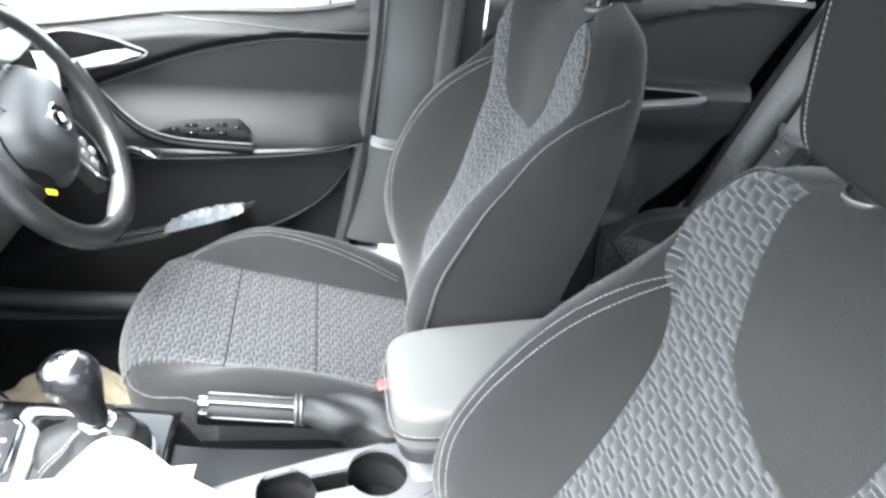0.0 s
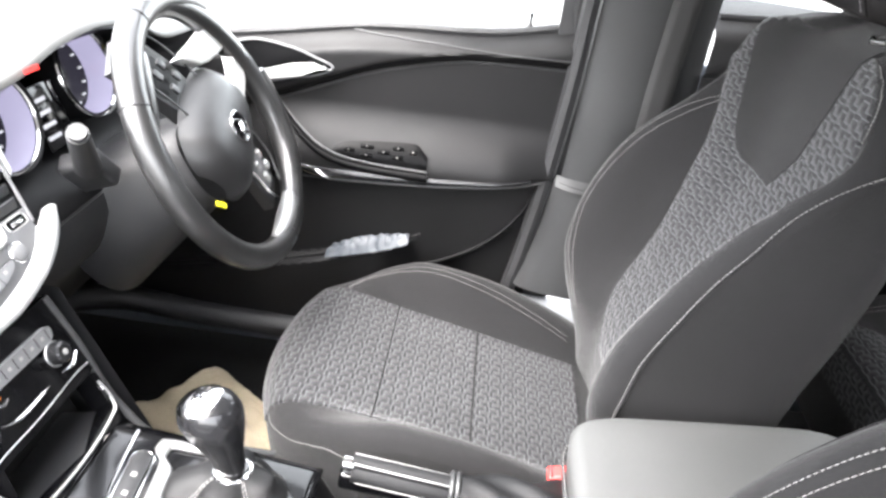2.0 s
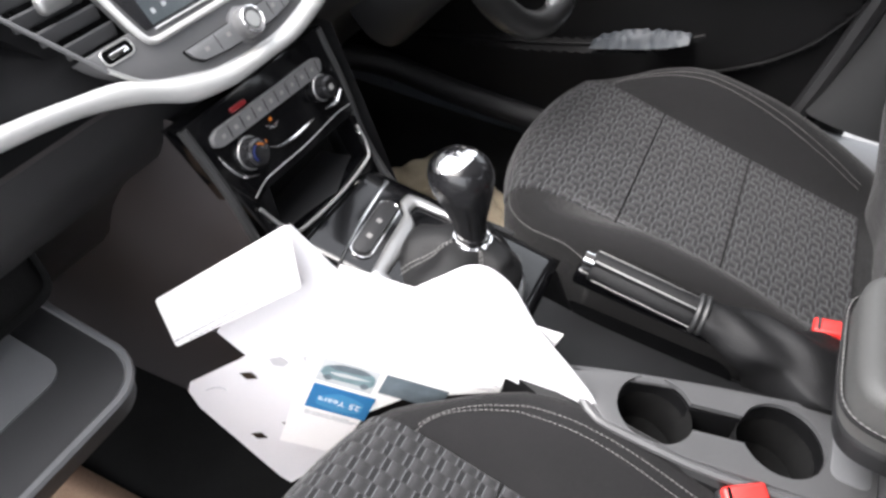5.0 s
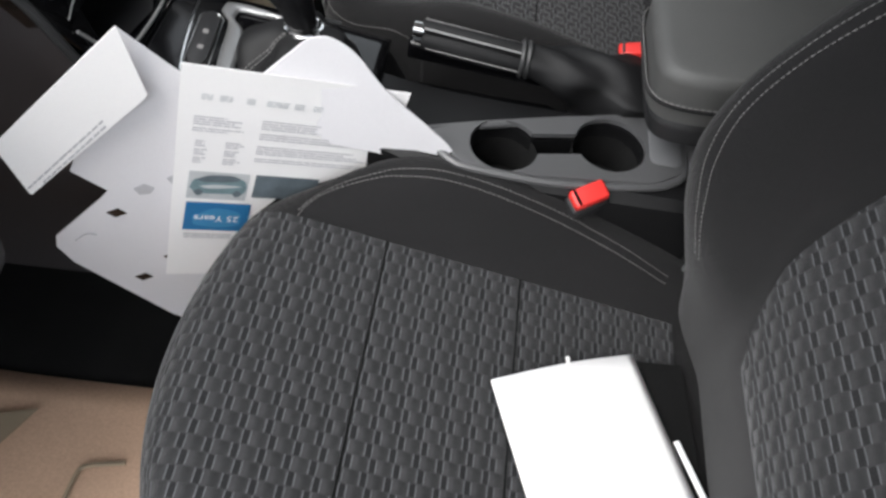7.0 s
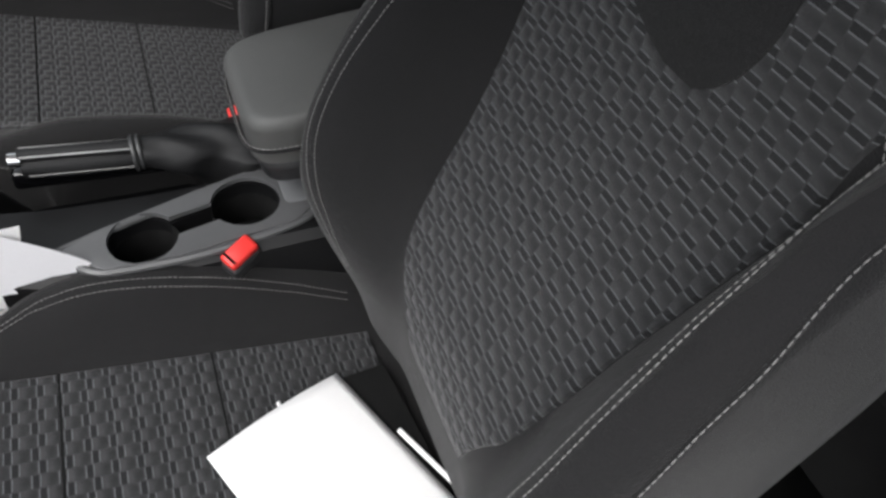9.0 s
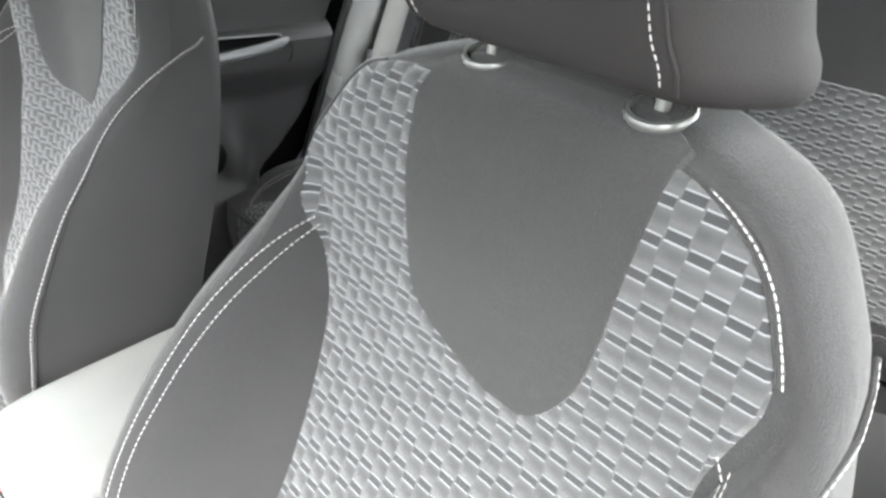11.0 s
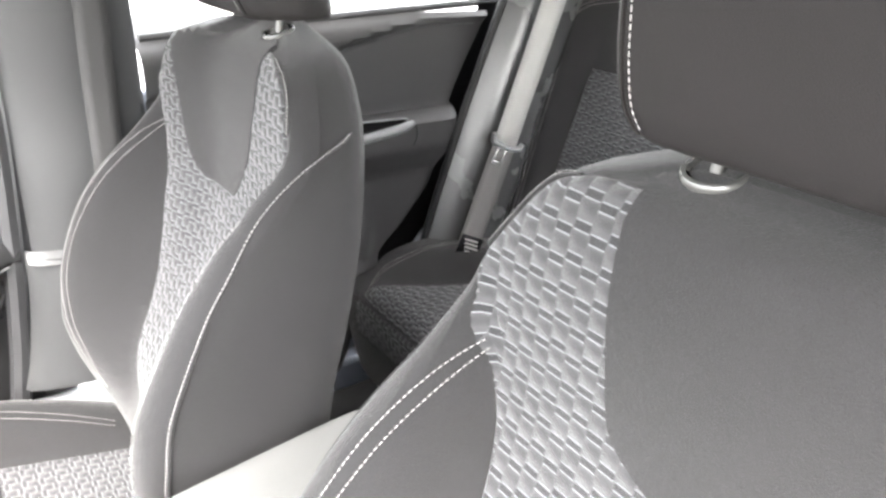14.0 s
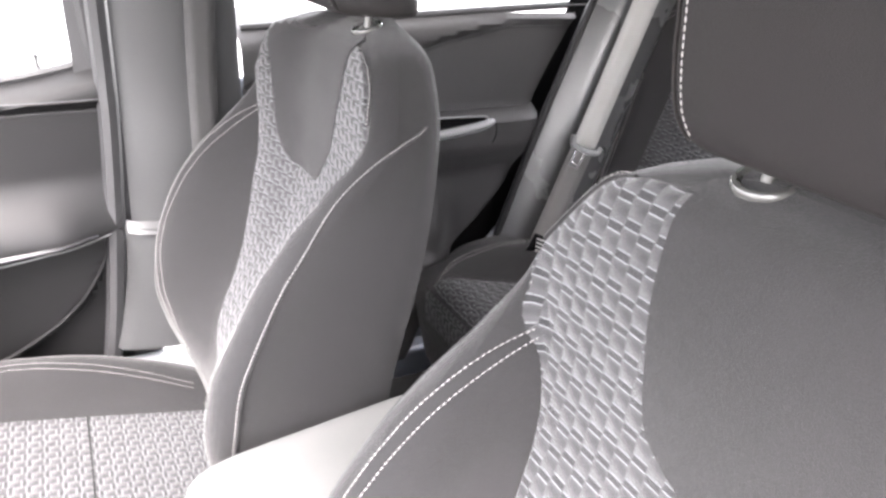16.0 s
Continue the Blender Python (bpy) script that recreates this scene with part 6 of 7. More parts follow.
part("frame", grid(lambda a, b: surround(b, a), 14, 90, closed=True), SPOKE_SILVER, gear, "bright silver frame, broad at its front")
part("frame_plate", slab([(p.x, p.y) for p in SURROUND], pose(0, 0, 0.6265, 0, 5, 0), 0.004), PIANO, gear)


def boot(a, b):
    ang = 2 * math.pi * b
    t = a
    wx, wy = 0.052 * (1 - t) ** 0.85 + 0.0175, 0.046 * (1 - t) ** 0.85 + 0.0165
    fold = 1 + 0.08 * math.sin(t * 9 + 2 * math.sin(ang) + 1.6 * math.cos(3 * ang)) * math.sin(math.pi * t) + 0.12 * math.cos(4 * ang) * math.sin(math.pi * t) ** 0.7
    e = 0.75
    c, s = math.cos(ang), math.sin(ang)
    return Vector((0.090 + 0.007 * t ** 0.8 + wx * fold * abs(c) ** e * (1 if c > 0 else -1), -0.018 * (1 - t) + wy * fold * abs(s) ** e * (1 if s > 0 else -1), 0.624 + 0.036 * t + 0.010 * math.sin(math.pi * t) * (0.6 + 0.4 * math.cos(4 * ang))))


part("boot", grid(boot, 26, 56, closed=True), BOOT, gear, "creased black leather boot")
for off in (0.115, 0.385, 0.615, 0.885):
    bm = bmesh.new()
    for d in (-0.010, 0.010):
        pts = [boot(i / 24, off + d) for i in range(25)]
        out = Vector((0, -1 if off > 0.5 else 1, 0.4)).normalized()
        add_stitches(bm, [p + out * 0.0010 for p in pts], [out] * 25, 0.005, 0.0038, 0.0006)
    tagged(part("boot_stitching", bm, THREAD, gear), "pale double stitching")
part("collar", tube([Vector((0.097 + 0.0195 * math.cos(a), 0.0185 * math.sin(a), 0.659)) for a in [2 * math.pi * i / 28 for i in range(28)]], 0.0032, 8, True), CHROME, gear, "chrome collar")
KN = pose(0.097, 0, 0.658, 0, -11, 0)
KNOB_R = curve([(0.0, 0.0165), (0.20, 0.0185), (0.40, 0.0250), (0.60, 0.0320), (0.74, 0.0345), (0.86, 0.0310), (0.94, 0.0220), (0.985, 0.0100), (1.0, 0.001)])


def knob_at(a, b, lift=0.0):
    r = KNOB_R(a) + lift
    return KN @ Vector((r * math.cos(2 * math.pi * b) - 0.006 * ease(a), r * 0.92 * math.sin(2 * math.pi * b), 0.110 * a + lift * a))


part("knob", grid(knob_at, 40, 36, closed=True), KNOB_BLACK, gear, "gloss black knob")
cap = part("knob_cap", grid(lambda a, b: knob_at(0.905 + 0.094 * a + 0.055 * (1 - a) * math.cos(2 * math.pi * b), b, 0.0007), 12, 36, closed=True), CHROME, gear, "chrome shift pattern cap")
for y in (-0.007, 0.0, 0.007):
    part("shift_mark", box((0.014, 0.0018, 0.0006), KN @ Vector((-0.006, y, 0.1112)), 0, (0, -11, 0)), PIANO, cap)
part("shift_mark", box((0.0018, 0.016, 0.0006), KN @ Vector((-0.006, 0, 0.1112)), 0, (0, -11, 0)), PIANO, cap)
part("lift_ring", box((0.006, 0.014, 0.018), KN @ Vector((-0.034, 0, 0.062)), 0.002, (0, -11, 0)), CHROME, gear)
pod = thing("switch_pod", "dark oval switch pod with pale marks ahead of the gear lever", "switch")
PD = pose(-0.012, -0.019, 0.633, 0, 10, 5)
part("pod", slab(rounded(0.020, 0.088, 0.0085, 6), PD, 0.009, 0.003), PLASTIC, pod)
part("pod_rim", tube([PD @ Vector((x, y, 0.004)) for x, y in rounded(0.025, 0.093, 0.0115, 6)], 0.0014, 8, True), CHROME, pod, "chrome rim")
for y in (-0.018, 0.008):
    part("mark", box((0.006, 0.006, 0.0006), PD @ Vector((0, y, 0.0094)), 0, (0, 14, 0)), THREAD, pod)
part("front_strip", tube(path([(-0.017, -0.092, 0.637), (-0.030, -0.021, 0.638), (-0.039, 0.056, 0.638)], 20), lambda t: 0.0012 + 0.0022 * t, 8), CHROME, pod, "chrome strip ahead of the switches")
plate = part("gloss_plate", grid(lambda a, b: Vector((-0.10 + 0.285 * a, -0.084 + 0.150 * b, CON_Z(-0.10 + 0.285 * a) + 0.0035 - 0.003 * abs(2 * b - 1) ** 8)), 20, 16), PIANO)
plate.modifiers.new("thick", "SOLIDIFY").thickness = 0.002
tagged(plate, "gloss black plate round the gear lever", "trim", kind="structure")

# handbrake
brake = thing("handbrake", "black handbrake lever with silver top and leather gaiter", "handbrake")
h0, h1 = Vector((0.222, 0.052, 0.634)), Vector((0.350, 0.052, 0.618))
part("grip", tube([h0.lerp(h1, i / 12) + Vector((0, 0, -0.006)) for i in range(13)], lambda t: 0.0140 + 0.0022 * math.sin(math.pi * t), 18), BOOT, brake)
part("grip_cover", tube([h0.lerp(h1, i / 10) + Vector((0, -0.001, 0.0105)) for i in range(11)], lambda t: 0.0082 + 0.001 * t, 12), BOOT, brake, "dark grip cover")
for dy, dz in ((-0.0085, 0.0135), (0.0065, 0.0150)):
    part("cover_edge", tube([h0.lerp(h1, 0.02 + 0.94 * i / 10) + Vector((0, dy, dz)) for i in range(11)], 0.0012, 8), SATIN, brake, "satin silver edge")
part("button", tube([h0 + Vector((-0.010, -0.002, 0.007)), h0 + Vector((0.002, -0.002, 0.006))], 0.0090, 14), CHROME, brake, "chrome push button")
for k in (0, 1):
    part("grip_ring", tube([h1 + Vector((-0.008 + 0.007 * k, 0.0195 * math.cos(a), 0.0005 + 0.0195 * math.sin(a))) for a in [2 * math.pi * i / 28 for i in range(28)]], 0.0032, 8, True), PILLAR, brake)
part("grip_stitching", tube([h0.lerp(h1, 0.05 + 0.9 * i / 12) + Vector((0, -0.0186, -0.006)) for i in range(13)], 0.0007, 5), THREAD, brake)


def gaiter(a, b):
    ang = 2 * math.pi * b
    wide = 0.0195 + 0.024 * ease(a * 1.3) + 0.004 * math.sin(9 * a)
    tall = 0.0195 + 0.004 * math.sin(math.pi * a) - 0.010 * ease((a - 0.5) / 0.5)
    crease = 1 + 0.15 * math.sin(a * 13 + 2.6 * math.cos(ang) + 1.5 * math.sin(2 * ang)) * math.sin(math.pi * min(1, a * 1.15)) + 0.06 * math.sin(5 * ang + 7 * a) * a
    c, s = math.cos(ang), math.sin(ang)
    ridge = 0.010 * ease((a - 0.35) / 0.4) * max(0, s) ** 6
    drop = 0.9 if s > 0 else 1 + 3.6 * ease((a - 0.12) * 1.9)
    return Vector((0.346 + 0.165 * a, 0.052 + wide * c * crease, 0.619 - 0.016 * a + (tall * s * crease * drop) + ridge))


part("gaiter", grid(gaiter, 48, 44, closed=True), BOOT, brake, "creased black leather gaiter")
part("lower_arm", box((0.17, 0.018, 0.026), (0.29, 0.056, 0.602), 0.006, (0, 5, 0)), PIANO, brake)
# Deep shade under the lever is put into this black floor.
part("recess_floor", slab(rounded(0.220, 0.066, 0.02, 5, 0.300, 0.050), Matrix.Translation((0, 0, 0.5295)) @ pose(0, 0, 0.006, 0, 2.0, 0), 0.003, 0.001), PLATE_BLACK, brake, "recess floor blackened for the shade under the lever")
# The recess's curved glint, modelled as a thin silver rod.
part("cable_glint", tube(path([(0.235, 0.030, 0.560), (0.275, 0.026, 0.548), (0.320, 0.028, 0.546), (0.360, 0.024, 0.556)], 20), 0.0022, 8), SPOKE_SILVER, brake, "curved silver glint under the lever, drawn as a thin rod")

# armrest
arm = thing("console_box", "grey leatherette padded box between the front seats, lid closed", "storage box")


def arm_lid(top, bottom, hw, x0, x1, crown):
    bm = bmesh.new()

    def f(a, b):
        # a: bottom to top shell, b: round the outline
        ang = 2 * math.pi * b
        e = 0.34
        c, s = math.cos(ang), math.sin(ang)
        px = (abs(c) ** e) * (1 if c > 0 else -1)
        py = (abs(s) ** e) * (1 if s > 0 else -1)
        if a < 0.45:
            k = 1.0 - 0.03 * (1 - a / 0.45)
            z = bottom + (top - 0.016 - bottom) * a / 0.45
        else:
            u = (a - 0.45) / 0.55 * math.pi / 2
            k = 1 - (1 - math.cos(u)) * 0.14 if u < 1.0 else (1 - (1 - math.cos(1.0)) * 0.14) * (1 - (u - 1.0) / (math.pi / 2 - 1.0))
            z = top - 0.016 + 0.016 * min(1, math.sin(u)) + crown * (1 - k) * 0.6
        return Vector(((x0 + x1) / 2 + (x1 - x0) / 2 * px * k, hw * py * k, z + 0.016 * (px * k + 1)))
    add_grid(bm, f, 26, 64, closed=True)
    bmesh.ops.remove_doubles(bm, verts=bm.verts, dist=1e-4)
    return bm


part("lid", arm_lid(0.735, 0.672, 0.088, 0.462, 0.775, 0.006), LEATHERETTE, arm, "grey leatherette lid with pale stitching")
part("box", arm_lid(0.676, 0.640, 0.083, 0.472, 0.770, 0.0), PLASTIC, arm)
seam_pts = []
for k in range(100):
    ang = 2 * math.pi * k / 100
    c, s = math.cos(ang), math.sin(ang)
    e = 0.34
    seam_pts.append(Vector((0.6185 + 0.1580 * abs(c) ** e * (1 if c > 0 else -1), 0.0890 * abs(s) ** e * (1 if s > 0 else -1), 0.693 + 0.016 * (1 + abs(c) ** e * (1 if c > 0 else -1)))))
part("lid_seam", tube(seam_pts, 0.0022, 6, True), CLOTH, arm)
bm = bmesh.new()
add_stitches(bm, [p + Vector((0, 0, 0.0035)) for p in seam_pts], [Vector((p.x - 0.6185, p.y, 0)).normalized() for p in seam_pts], 0.006, 0.0044, 0.0007)
part("lid_stitching", bm, THREAD, arm)

# belt buckles beside the seats
def buckle(x, y, z, turn, tip, label):
    b = thing("seat_belt_buckle", label, "buckle", group="belt buckles")
    m = pose(x, y, z, tip, -14, turn)
    q = part("housing", box((0.046, 0.026, 0.075), (0, 0, -0.045), 0.007), PLASTIC, b)
    q.matrix_basis = m
    q = part("button", box((0.040, 0.022, 0.014), (0, 0, -0.001), 0.004), RED, b, "bright red release button")
    q.matrix_basis = m
    q = part("slot", box((0.003, 0.018, 0.002), (-0.014, 0, 0.0065), 0), PIANO, b)
    q.matrix_basis = m
    part("stem", tube([m @ Vector((0, 0, -0.07)), (x + 0.02, y, 0.42), (x + 0.03, y - 0.01 * (1 if y > 0 else -1), 0.30)], 0.010, 8), PLASTIC, b)
    return b


buckle(0.482, 0.112, 0.608, 0, 0, "black belt buckle with red button beside the driver's seat")
buckle(0.430, -0.118, 0.590, 28, 14, "black belt buckle with red button beside the passenger seat")

# ---- papers ----
PAPER_SIZE = 1.05
PA, PU, PV = Vector((0.0290, -0.1530, 0.7235)), Vector((0.891, 0.343, -0.297)).normalized(), Vector((-0.259, -0.152, -0.954))
PV = (PV - PU * PV.dot(PU)).normalized()
PN = PU.cross(PV).normalized()


def leaf(off):
    """The plane of a sheet of the leaning stack: x along its top, y down it, z away from the viewer."""
    o = PA + PN * (off * PAPER_SIZE)
    return Matrix(((PU.x, PV.x, PN.x, o.x), (PU.y, PV.y, PN.y, o.y), (PU.z, PV.z, PN.z, o.z), (0, 0, 0, 1))) @ Matrix.Diagonal((PAPER_SIZE, PAPER_SIZE, 1, 1))


def sheet(outline, off, bend=0.0, thick=0.0008):
    return slab(outline, leaf(off), thick)


def smooth_outline(pts, n=60):
    return [(p.x, p.y) for p in path([(x, y, 0) for x, y in pts + pts[:1]], n)][:-1]


LIGHT_BLUE_INK = surface("light_blue_print", (0.05, 0.24, 0.46), 0.6, vary=0.1)
doc = thing("document", "white printed document with a blue banner leaning on the console", "document")
part("page", sheet([(0, 0), (0.212, 0), (0.213, 0.095), (0.115, 0.155), (0.085, 0.20), (0.075, 0.295), (0.010, 0.297)], 0.0), PAPER, doc)
ink = lambda u0, v0, u1, v1, mat=INK, name="print_bar": part(name, sheet([(u0, v0), (u1, v0), (u1, v1), (u0, v1)], -0.0009, thick=0.0003), mat, doc)


def print_lines(u0, u1, v0, n, pitch, seed, mat=INK, full=0.55):
    """A paragraph of fine print: thin broken lines."""
    rnd = random.Random(seed)
    bm = bmesh.new()
    for k in range(n):
        v = v0 + pitch * k
        u = u0
        end = u1 - (u1 - u0) * rnd.random() * (1 - full)
        while u < end:
            w = min(end - u, 0.004 + 0.012 * rnd.random())
            add_slab(bm, [(u, v), (u + w, v), (u + w, v + 0.0011), (u, v + 0.0011)], leaf(-0.0009), 0.0003)
            u += w + 0.0012
    return part("fine_print", bm, mat, doc)


for u, w in ((0.020, 0.010), (0.036, 0.012), (0.060, 0.008), (0.078, 0.022), (0.104, 0.010), (0.122, 0.010), (0.158, 0.006), (0.174, 0.008), (0.190, 0.007)):
    print_lines(u, u + w, 0.030, 3, 0.0024, int(u * 1e4), PALE_INK, 0.9)
print_lines(0.150, 0.203, 0.0455, 2, 0.0026, 3)
for k, n in enumerate((4, 3, 4, 2)):
    print_lines(0.078, 0.204, 0.054 + 0.0165 * k, n, 0.0032, 10 + k)
for k, n in enumerate((4, 2)):
    print_lines(0.016, 0.066, 0.056 + 0.014 * k, n, 0.0030, 20 + k)
for k in range(3):
    print_lines(0.020, 0.032, 0.086 + 0.011 * k, 3, 0.0030, 30 + k)
    print_lines(0.048, 0.066, 0.086 + 0.011 * k, 3, 0.0030, 40 + k)
ink(0.019, 0.127, 0.078, 0.166, PALE_INK, "printed_picture")
ink(0.084, 0.127, 0.150, 0.160, DARK_INK, "printed_picture")


def picture_shape(pts, mat, off, n=36):
    return part("picture_shape", sheet(smooth_outline(pts, n), off, thick=0.0002), mat, doc)


picture_shape([(0.021, 0.150), (0.024, 0.139), (0.038, 0.134), (0.062, 0.133), (0.074, 0.137), (0.077, 0.148), (0.074, 0.156), (0.030, 0.158)], TEAL_INK, -0.0012)
picture_shape([(0.026, 0.138), (0.040, 0.131), (0.058, 0.130), (0.070, 0.135), (0.060, 0.139), (0.036, 0.141)], DARK_INK, -0.0015)
picture_shape([(0.030, 0.147), (0.050, 0.144), (0.072, 0.145), (0.060, 0.148), (0.038, 0.150)], PALE_INK, -0.0015)
for u in (0.030, 0.068):
    picture_shape([(u - 0.005, 0.156), (u, 0.151), (u + 0.005, 0.156), (u, 0.161)], DARK_INK, -0.0017, 16)
ink(0.020, 0.172, 0.086, 0.216, BLUE_INK, "blue_banner")


def flat_text(word, m, size, parent, mat, name="print"):
    cu = bpy.data.curves.new(name, "FONT")
    cu.body = word
    cu.size = size
    cu.extrude = 0.0001
    ob = new(name, cu)
    me = bpy.data.meshes.new_from_object(ob.evaluated_get(bpy.context.evaluated_depsgraph_get()))
    bpy.data.objects.remove(ob)
    me.transform(m)
    me.materials.clear()
    me.materials.append(mat)
    o = new(name, me)
    o.parent = parent
    return o


picture_shape([(0.028, 0.194), (0.052, 0.180), (0.078, 0.190), (0.078, 0.204), (0.054, 0.211), (0.030, 0.206)], LIGHT_BLUE_INK, -0.0011)
flat_text("25 Years", leaf(-0.0013) @ Matrix.Translation((0.076, 0.192, 0)) @ Matrix(((-1, 0, 0, 0), (0, 1, 0, 0), (0, 0, -1, 0), (0, 0, 0, 1))), 0.013, doc, PAPER)
print_lines(0.022, 0.086, 0.222, 3, 0.0030, 50)
print_lines(0.030, 0.078, 0.199, 2, 0.0034, 51, PAPER)

folder = thing("card_folder", "white punched card folder behind the document", "folder")
body_out = [(-0.050, -0.018), (0.001, 0.018), (0.19, 0.035), (0.18, 0.10), (0.09, 0.17), (0.06, 0.37), (0.045, 0.405), (0.028, 0.395), (-0.084, 0.290), (-0.100, 0.264), (-0.100, 0.247), (-0.058, 0.184), (-0.053, 0.174), (-0.086, 0.150)]
part("panel", sheet(body_out, 0.010, thick=0.0012), CARD, folder)
flap = smooth_outline([(0.060, 0.020), (0.088, -0.020), (0.104, -0.040), (0.116, -0.044), (0.132, -0.040), (0.19, 0.002), (0.240, 0.026), (0.264, 0.040), (0.270, 0.050), (0.21, 0.075), (0.10, 0.08)], 70)
flap_bm = sheet(flap, 0.006, thick=0.0012)
for v in flap_bm.verts:
    u = (v.co - PA).dot(PU) / PAPER_SIZE
    v.co -= PN * 0.042 * max(0.0, (u - 0.15) / 0.118) ** 1.3
part("flap", flap_bm, CARD, folder)
for u, v in ((-0.044, 0.206), (-0.012, 0.315), (0.016, 0.276)):
    part("slot", sheet([(u - 0.010, v), (u + 0.001, v - 0.007), (u + 0.010, v), (u - 0.001, v + 0.007)], 0.0092, thick=0.0004), PIANO, folder)
for u, v in ((-0.020, 0.168), (0.010, 0.150)):
    part("cut_tab", sheet([(u - 0.010, v), (u, v - 0.008), (u + 0.010, v - 0.003), (u + 0.006, v + 0.006), (u - 0.004, v + 0.008)], 0.0088, thick=0.0006), INK, folder)
part("cut_mark", tube([leaf(0.009) @ Vector((-0.082 + 0.02 * t, 0.252 - 0.012 * math.sin(math.pi * t * 0.7), 0)) for t in [i / 8 for i in range(9)]], 0.0008, 5), INK, folder)

env = thing("envelope", "white envelope with small print lying on the folder", "envelope")
EA, EB, EC = Vector((-0.051, -0.030, 0)), Vector((-0.024, 0.037, 0)), Vector((-0.144, 0.111, 0))
ev, eu = (EB - EA), (EC - EA)
part("envelope_sheet", sheet(blunt([(-0.051, -0.030), (-0.024, 0.037), (-0.118, 0.172), (-0.144, 0.111)], 0.004), -0.004, thick=0.0015), PAPER, env)
for k in range(2):
    bm = bmesh.new()
    rnd = random.Random(60 + k)
    a0 = 0.32
    while a0 < 0.94 - 0.1 * k:
        w = 0.02 + 0.05 * rnd.random()
        add_slab(bm, [tuple((EA + eu * a + ev * b)[:2]) for a, b in ((a0, 0.80 + 0.09 * k), (a0 + w, 0.80 + 0.09 * k), (a0 + w, 0.83 + 0.09 * k), (a0, 0.83 + 0.09 * k))], leaf(-0.0046), 0.0004)
        a0 += w + 0.008
    part("fine_print", bm, INK, env)

# on the passenger cushion
def on_cushion(x, y, lift):
    return Vector((x, y, cushion_z(x, y - P_SEAT_Y) + lift))


wallet = thing("wallet", "black wallet folder lying on the passenger cushion", "wallet")
wo = [(0.470, -0.262), (0.560, -0.245), (0.578, -0.40), (0.566, -0.47), (0.480, -0.45)]
bm = bmesh.new()
lo = [bm.verts.new(on_cushion(x, y, 0.002)) for x, y in wo]
hi = [bm.verts.new(on_cushion(x, y, 0.016)) for x, y in wo]
bm.faces.new(hi)
bm.faces.new(list(reversed(lo)))
for k in range(5):
    bm.faces.new((lo[k], lo[(k + 1) % 5], hi[(k + 1) % 5], hi[k]))
part("cover", bm, CARPET, wallet)
note = thing("folded_paper", "blank white folded sheet lying on the passenger cushion", "paper")
N0, N1, N2, N3 = Vector((0.350, -0.321)), Vector((0.502, -0.250)), Vector((0.600, -0.478)), Vector((0.445, -0.550))


def note_pt(a, b):
    q = N0.lerp(N1, a).lerp(N3.lerp(N2, a), b)
    return on_cushion(q.x, q.y, 0.020 + 0.008 * math.sin(math.pi * a) * (1 - b) + 0.004 * b)


nb = grid(note_pt, 16, 16)
s_ob = part("sheet", nb, PAPER, note)
s_ob.modifiers.new("thick", "SOLIDIFY").thickness = 0.004
pen = thing("pen", "white pen sticking out from under the paper", "pen")
part("barrel", tube([on_cushion(0.430, -0.270, 0.012), on_cushion(0.434, -0.300, 0.014)], 0.0022, 10), PAPER, pen)
pen2 = thing("pen", "white printed stick under the folded paper", "pen")
part("barrel", tube([on_cushion(0.548, -0.335, 0.018), on_cushion(0.585, -0.410, 0.019)], 0.0032, 8), PAPER, pen2)

# paper floor mats
MAT = [Vector(q) for q in ((-0.330, 0.320), (0.058, 0.290), (0.012, 0.474), (-0.163, 0.585))]


def driver_mat(a, b):
    p = MAT[0].lerp(MAT[1], a).lerp(MAT[3].lerp(MAT[2], a), b)
    rise = 0.012 * noise.noise(Vector((a * 4, b * 4, 0))) + 0.024 * abs(noise.noise(Vector((a * 3 + b * 3, b * 2.4 - a, 4)))) + 0.012 * abs(noise.noise(Vector((a * 7 - b * 4, b * 6, 9))))
    return Vector((p.x + 0.022 * a * math.sin(math.pi * b), p.y + 0.010 * math.sin(5 * a) * b, 0.284 + rise + 0.02 * max(0, 0.2 - a)))


mat_d = part("paper_floor_mat", grid(driver_mat, 44, 40), KRAFT)
mat_d.modifiers.new("thick", "SOLIDIFY").thickness = 0.001
tagged(mat_d, "creased brown kraft paper mat on the driver's floor", "floor mat", group="paper floor mats")
mat_p = thing("paper_floor_mat", "brown kraft paper mat with grey print on the passenger floor", "floor mat", group="paper floor mats")
pm = part("paper", grid(lambda a, b: Vector((-0.42 + 0.45 * a, -0.68 + (0.385 + 0.012 * a) * b, 0.2755 + 0.003 * noise.noise(Vector((a * 3, b * 3, 5))))), 12, 12), BROWN_KRAFT, mat_p)
pm.modifiers.new("thick", "SOLIDIFY").thickness = 0.001
for pts in ([(-0.36, -0.345), (-0.27, -0.360), (-0.19, -0.335), (-0.215, -0.385), (-0.30, -0.400)], ):
    part("print_shape", slab(pts, Matrix.Translation((0, 0, 0.2805)), 0.0004), KRAFT_PRINT, mat_p)
for pts in ([(-0.36, -0.43), (-0.28, -0.41), (-0.22, -0.425), (-0.215, -0.50)], [(-0.145, -0.52), (-0.13, -0.45), (-0.115, -0.445), (-0.11, -0.40), (-0.06, -0.385)]):
    part("print_line", tube([Vector((p.x, p.y, 0.2805)) for p in path([(x, y, 0) for x, y in pts], 30)], 0.003, 5), KRAFT_PRINT, mat_p)
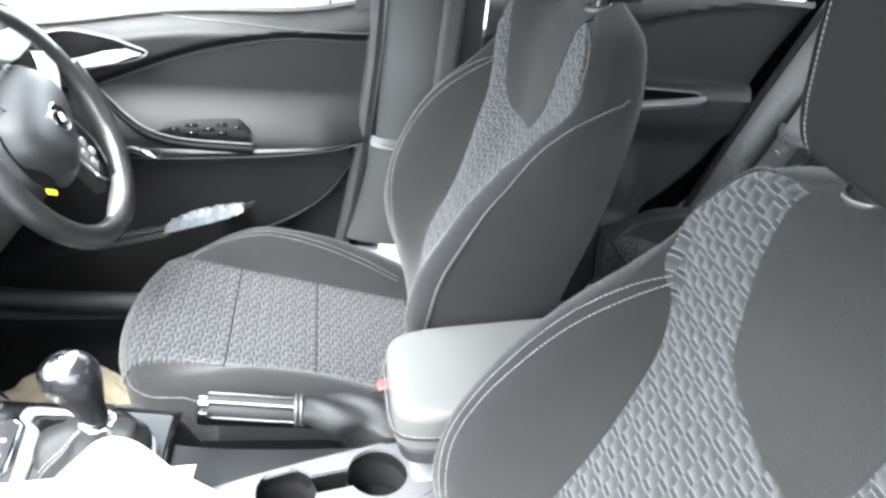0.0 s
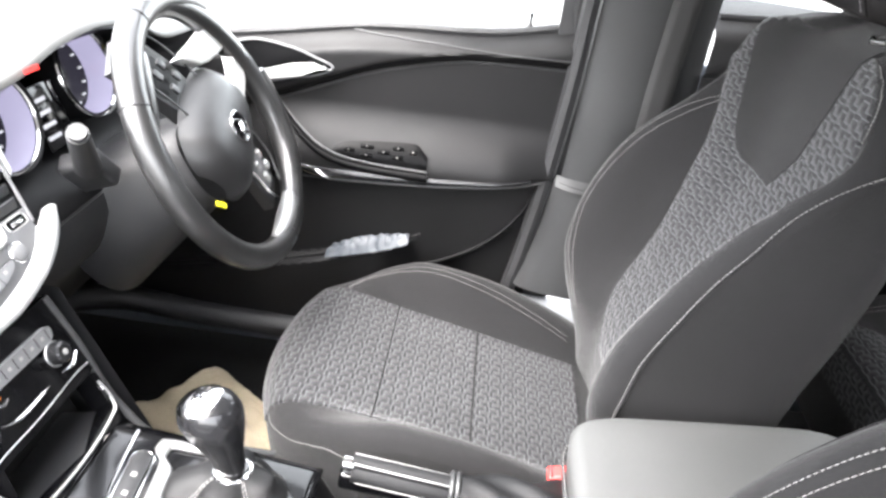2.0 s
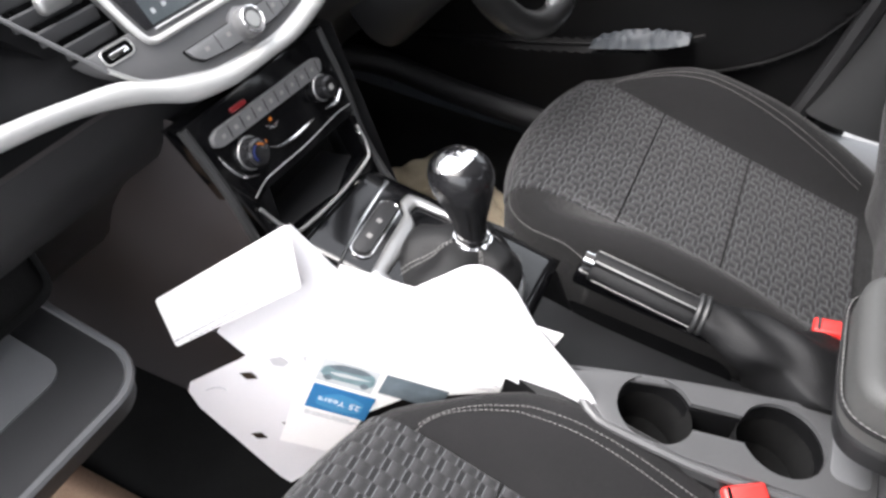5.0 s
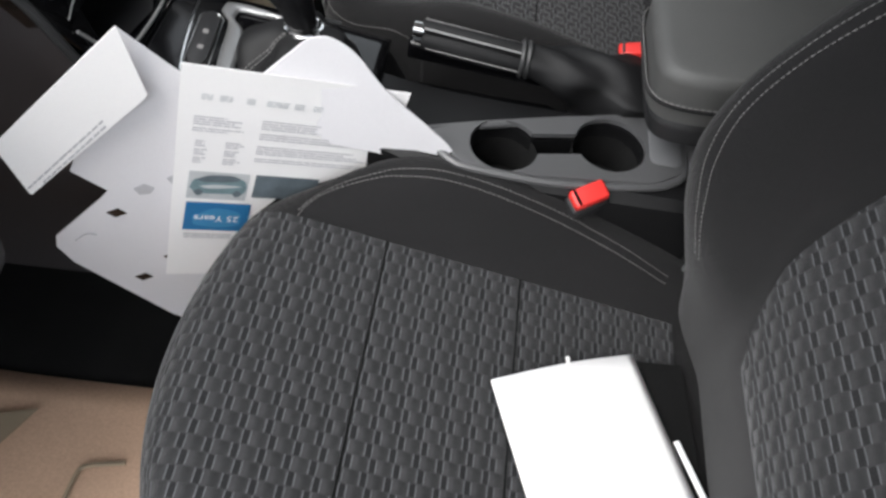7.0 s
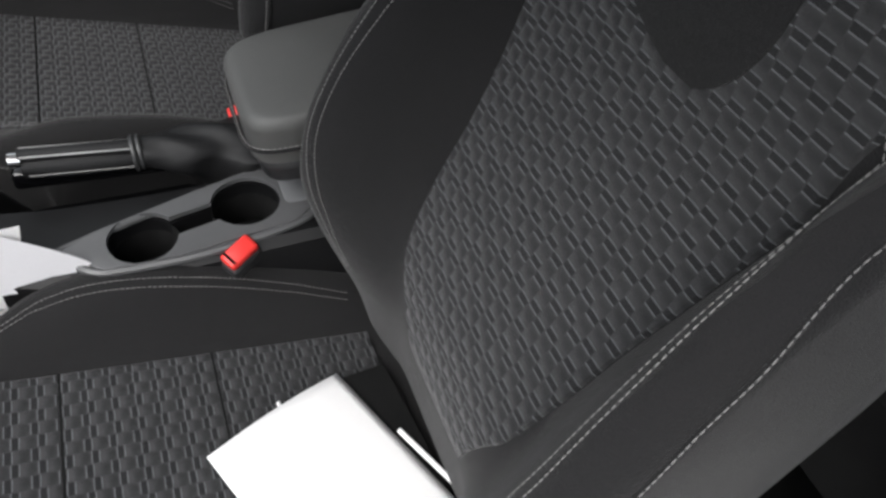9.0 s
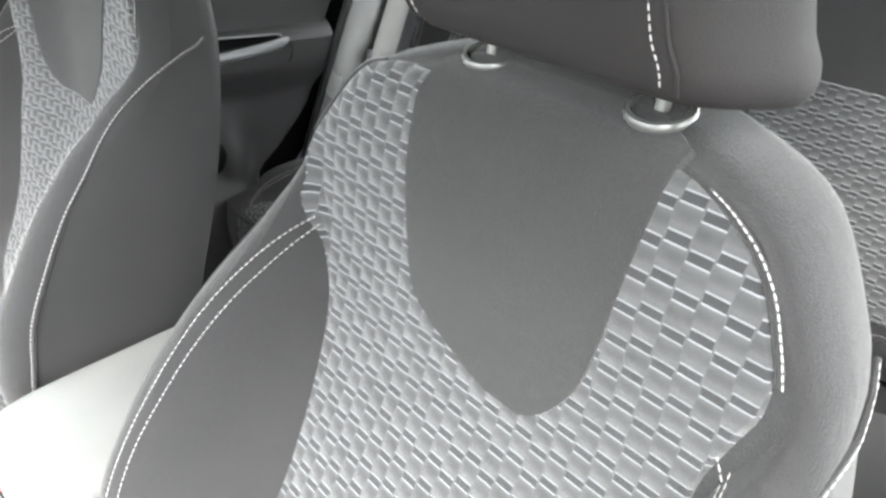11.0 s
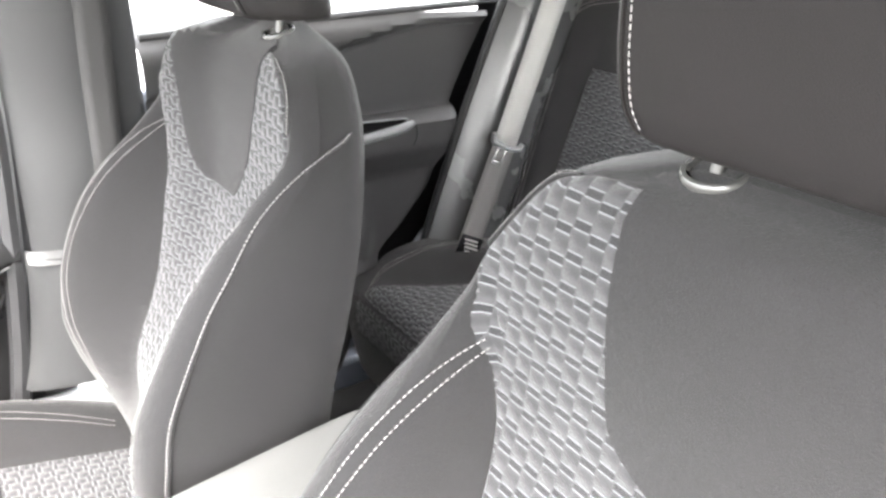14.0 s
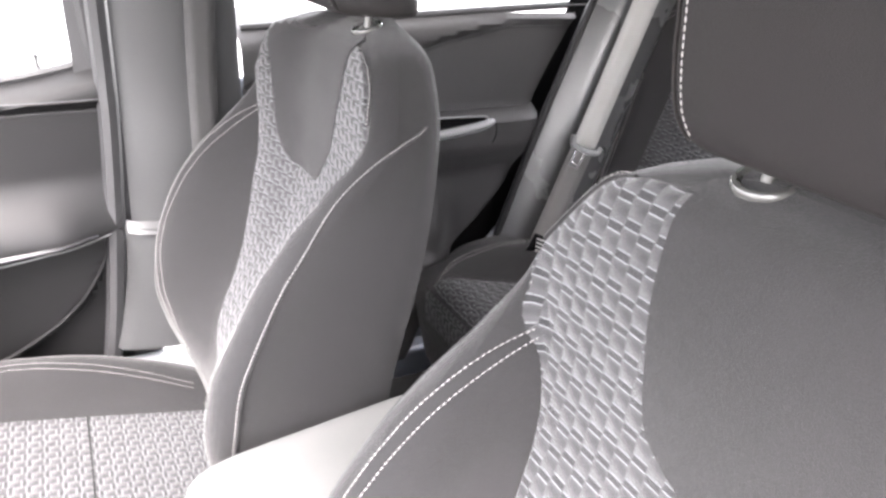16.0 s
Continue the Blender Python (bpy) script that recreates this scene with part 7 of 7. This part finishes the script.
cross = part("cross_member", tube(path([(-0.52, 0.40, 0.44), (-0.44, 0.58, 0.42), (-0.34, 0.655, 0.385), (-0.20, 0.665, 0.365), (0.10, 0.665, 0.36), (0.40, 0.668, 0.36)], 40), 0.026, 10), PLASTIC)
tagged(cross, "dark moulded ridge of the driver's footwell", "trim", kind="structure")

# ---- window glass ----
GLASS = bpy.data.materials.new("window_glass")
GLASS.use_nodes = True
gn, gl = GLASS.node_tree.nodes, GLASS.node_tree.links
gn.remove(gn["Principled BSDF"])
clear = gn.new("ShaderNodeBsdfTransparent")
clear.inputs[0].default_value = (0.95, 0.97, 0.96, 1)
gloss = gn.new("ShaderNodeBsdfGlossy")
gloss.inputs["Roughness"].default_value = 0.02
fres = gn.new("ShaderNodeFresnel")
fres.inputs[0].default_value = 1.3
both_g = gn.new("ShaderNodeMixShader")
gl.new(fres.outputs[0], both_g.inputs[0])
gl.new(clear.outputs[0], both_g.inputs[1])
gl.new(gloss.outputs[0], both_g.inputs[2])
gl.new(both_g.outputs[0], gn["Material Output"].inputs[0])


def pane(name, corners, label):
    bm = bmesh.new()
    a, b, c, d2 = [Vector(q) for q in corners]
    add_grid(bm, lambda s, t: a.lerp(b, s).lerp(d2.lerp(c, s), t), 4, 4)
    ob = part(name, bm, GLASS)
    ob.visible_shadow = False
    return tagged(ob, label, "window", kind="structure")


pane("window_1", ((-0.48, 0.757, 0.92), (0.462, 0.757, 1.035), (0.44, 0.69, 1.40), (0.08, 0.70, 1.37)), "clear glass of the driver's door window")
pane("window_2", ((0.70, 0.745, 1.085), (1.42, 0.745, 1.12), (1.34, 0.67, 1.40), (0.70, 0.67, 1.42)), "clear glass of the rear door window")
mirror = thing("door_mirror", "pale door mirror housing outside the driver's window", "mirror")
part("housing", box((0.10, 0.20, 0.14), (-0.42, 0.98, 1.06), 0.045, (0, 0, -12)), SATIN, mirror)
part("foot", box((0.06, 0.14, 0.04), (-0.42, 0.85, 0.99), 0.015), PLASTIC, mirror)
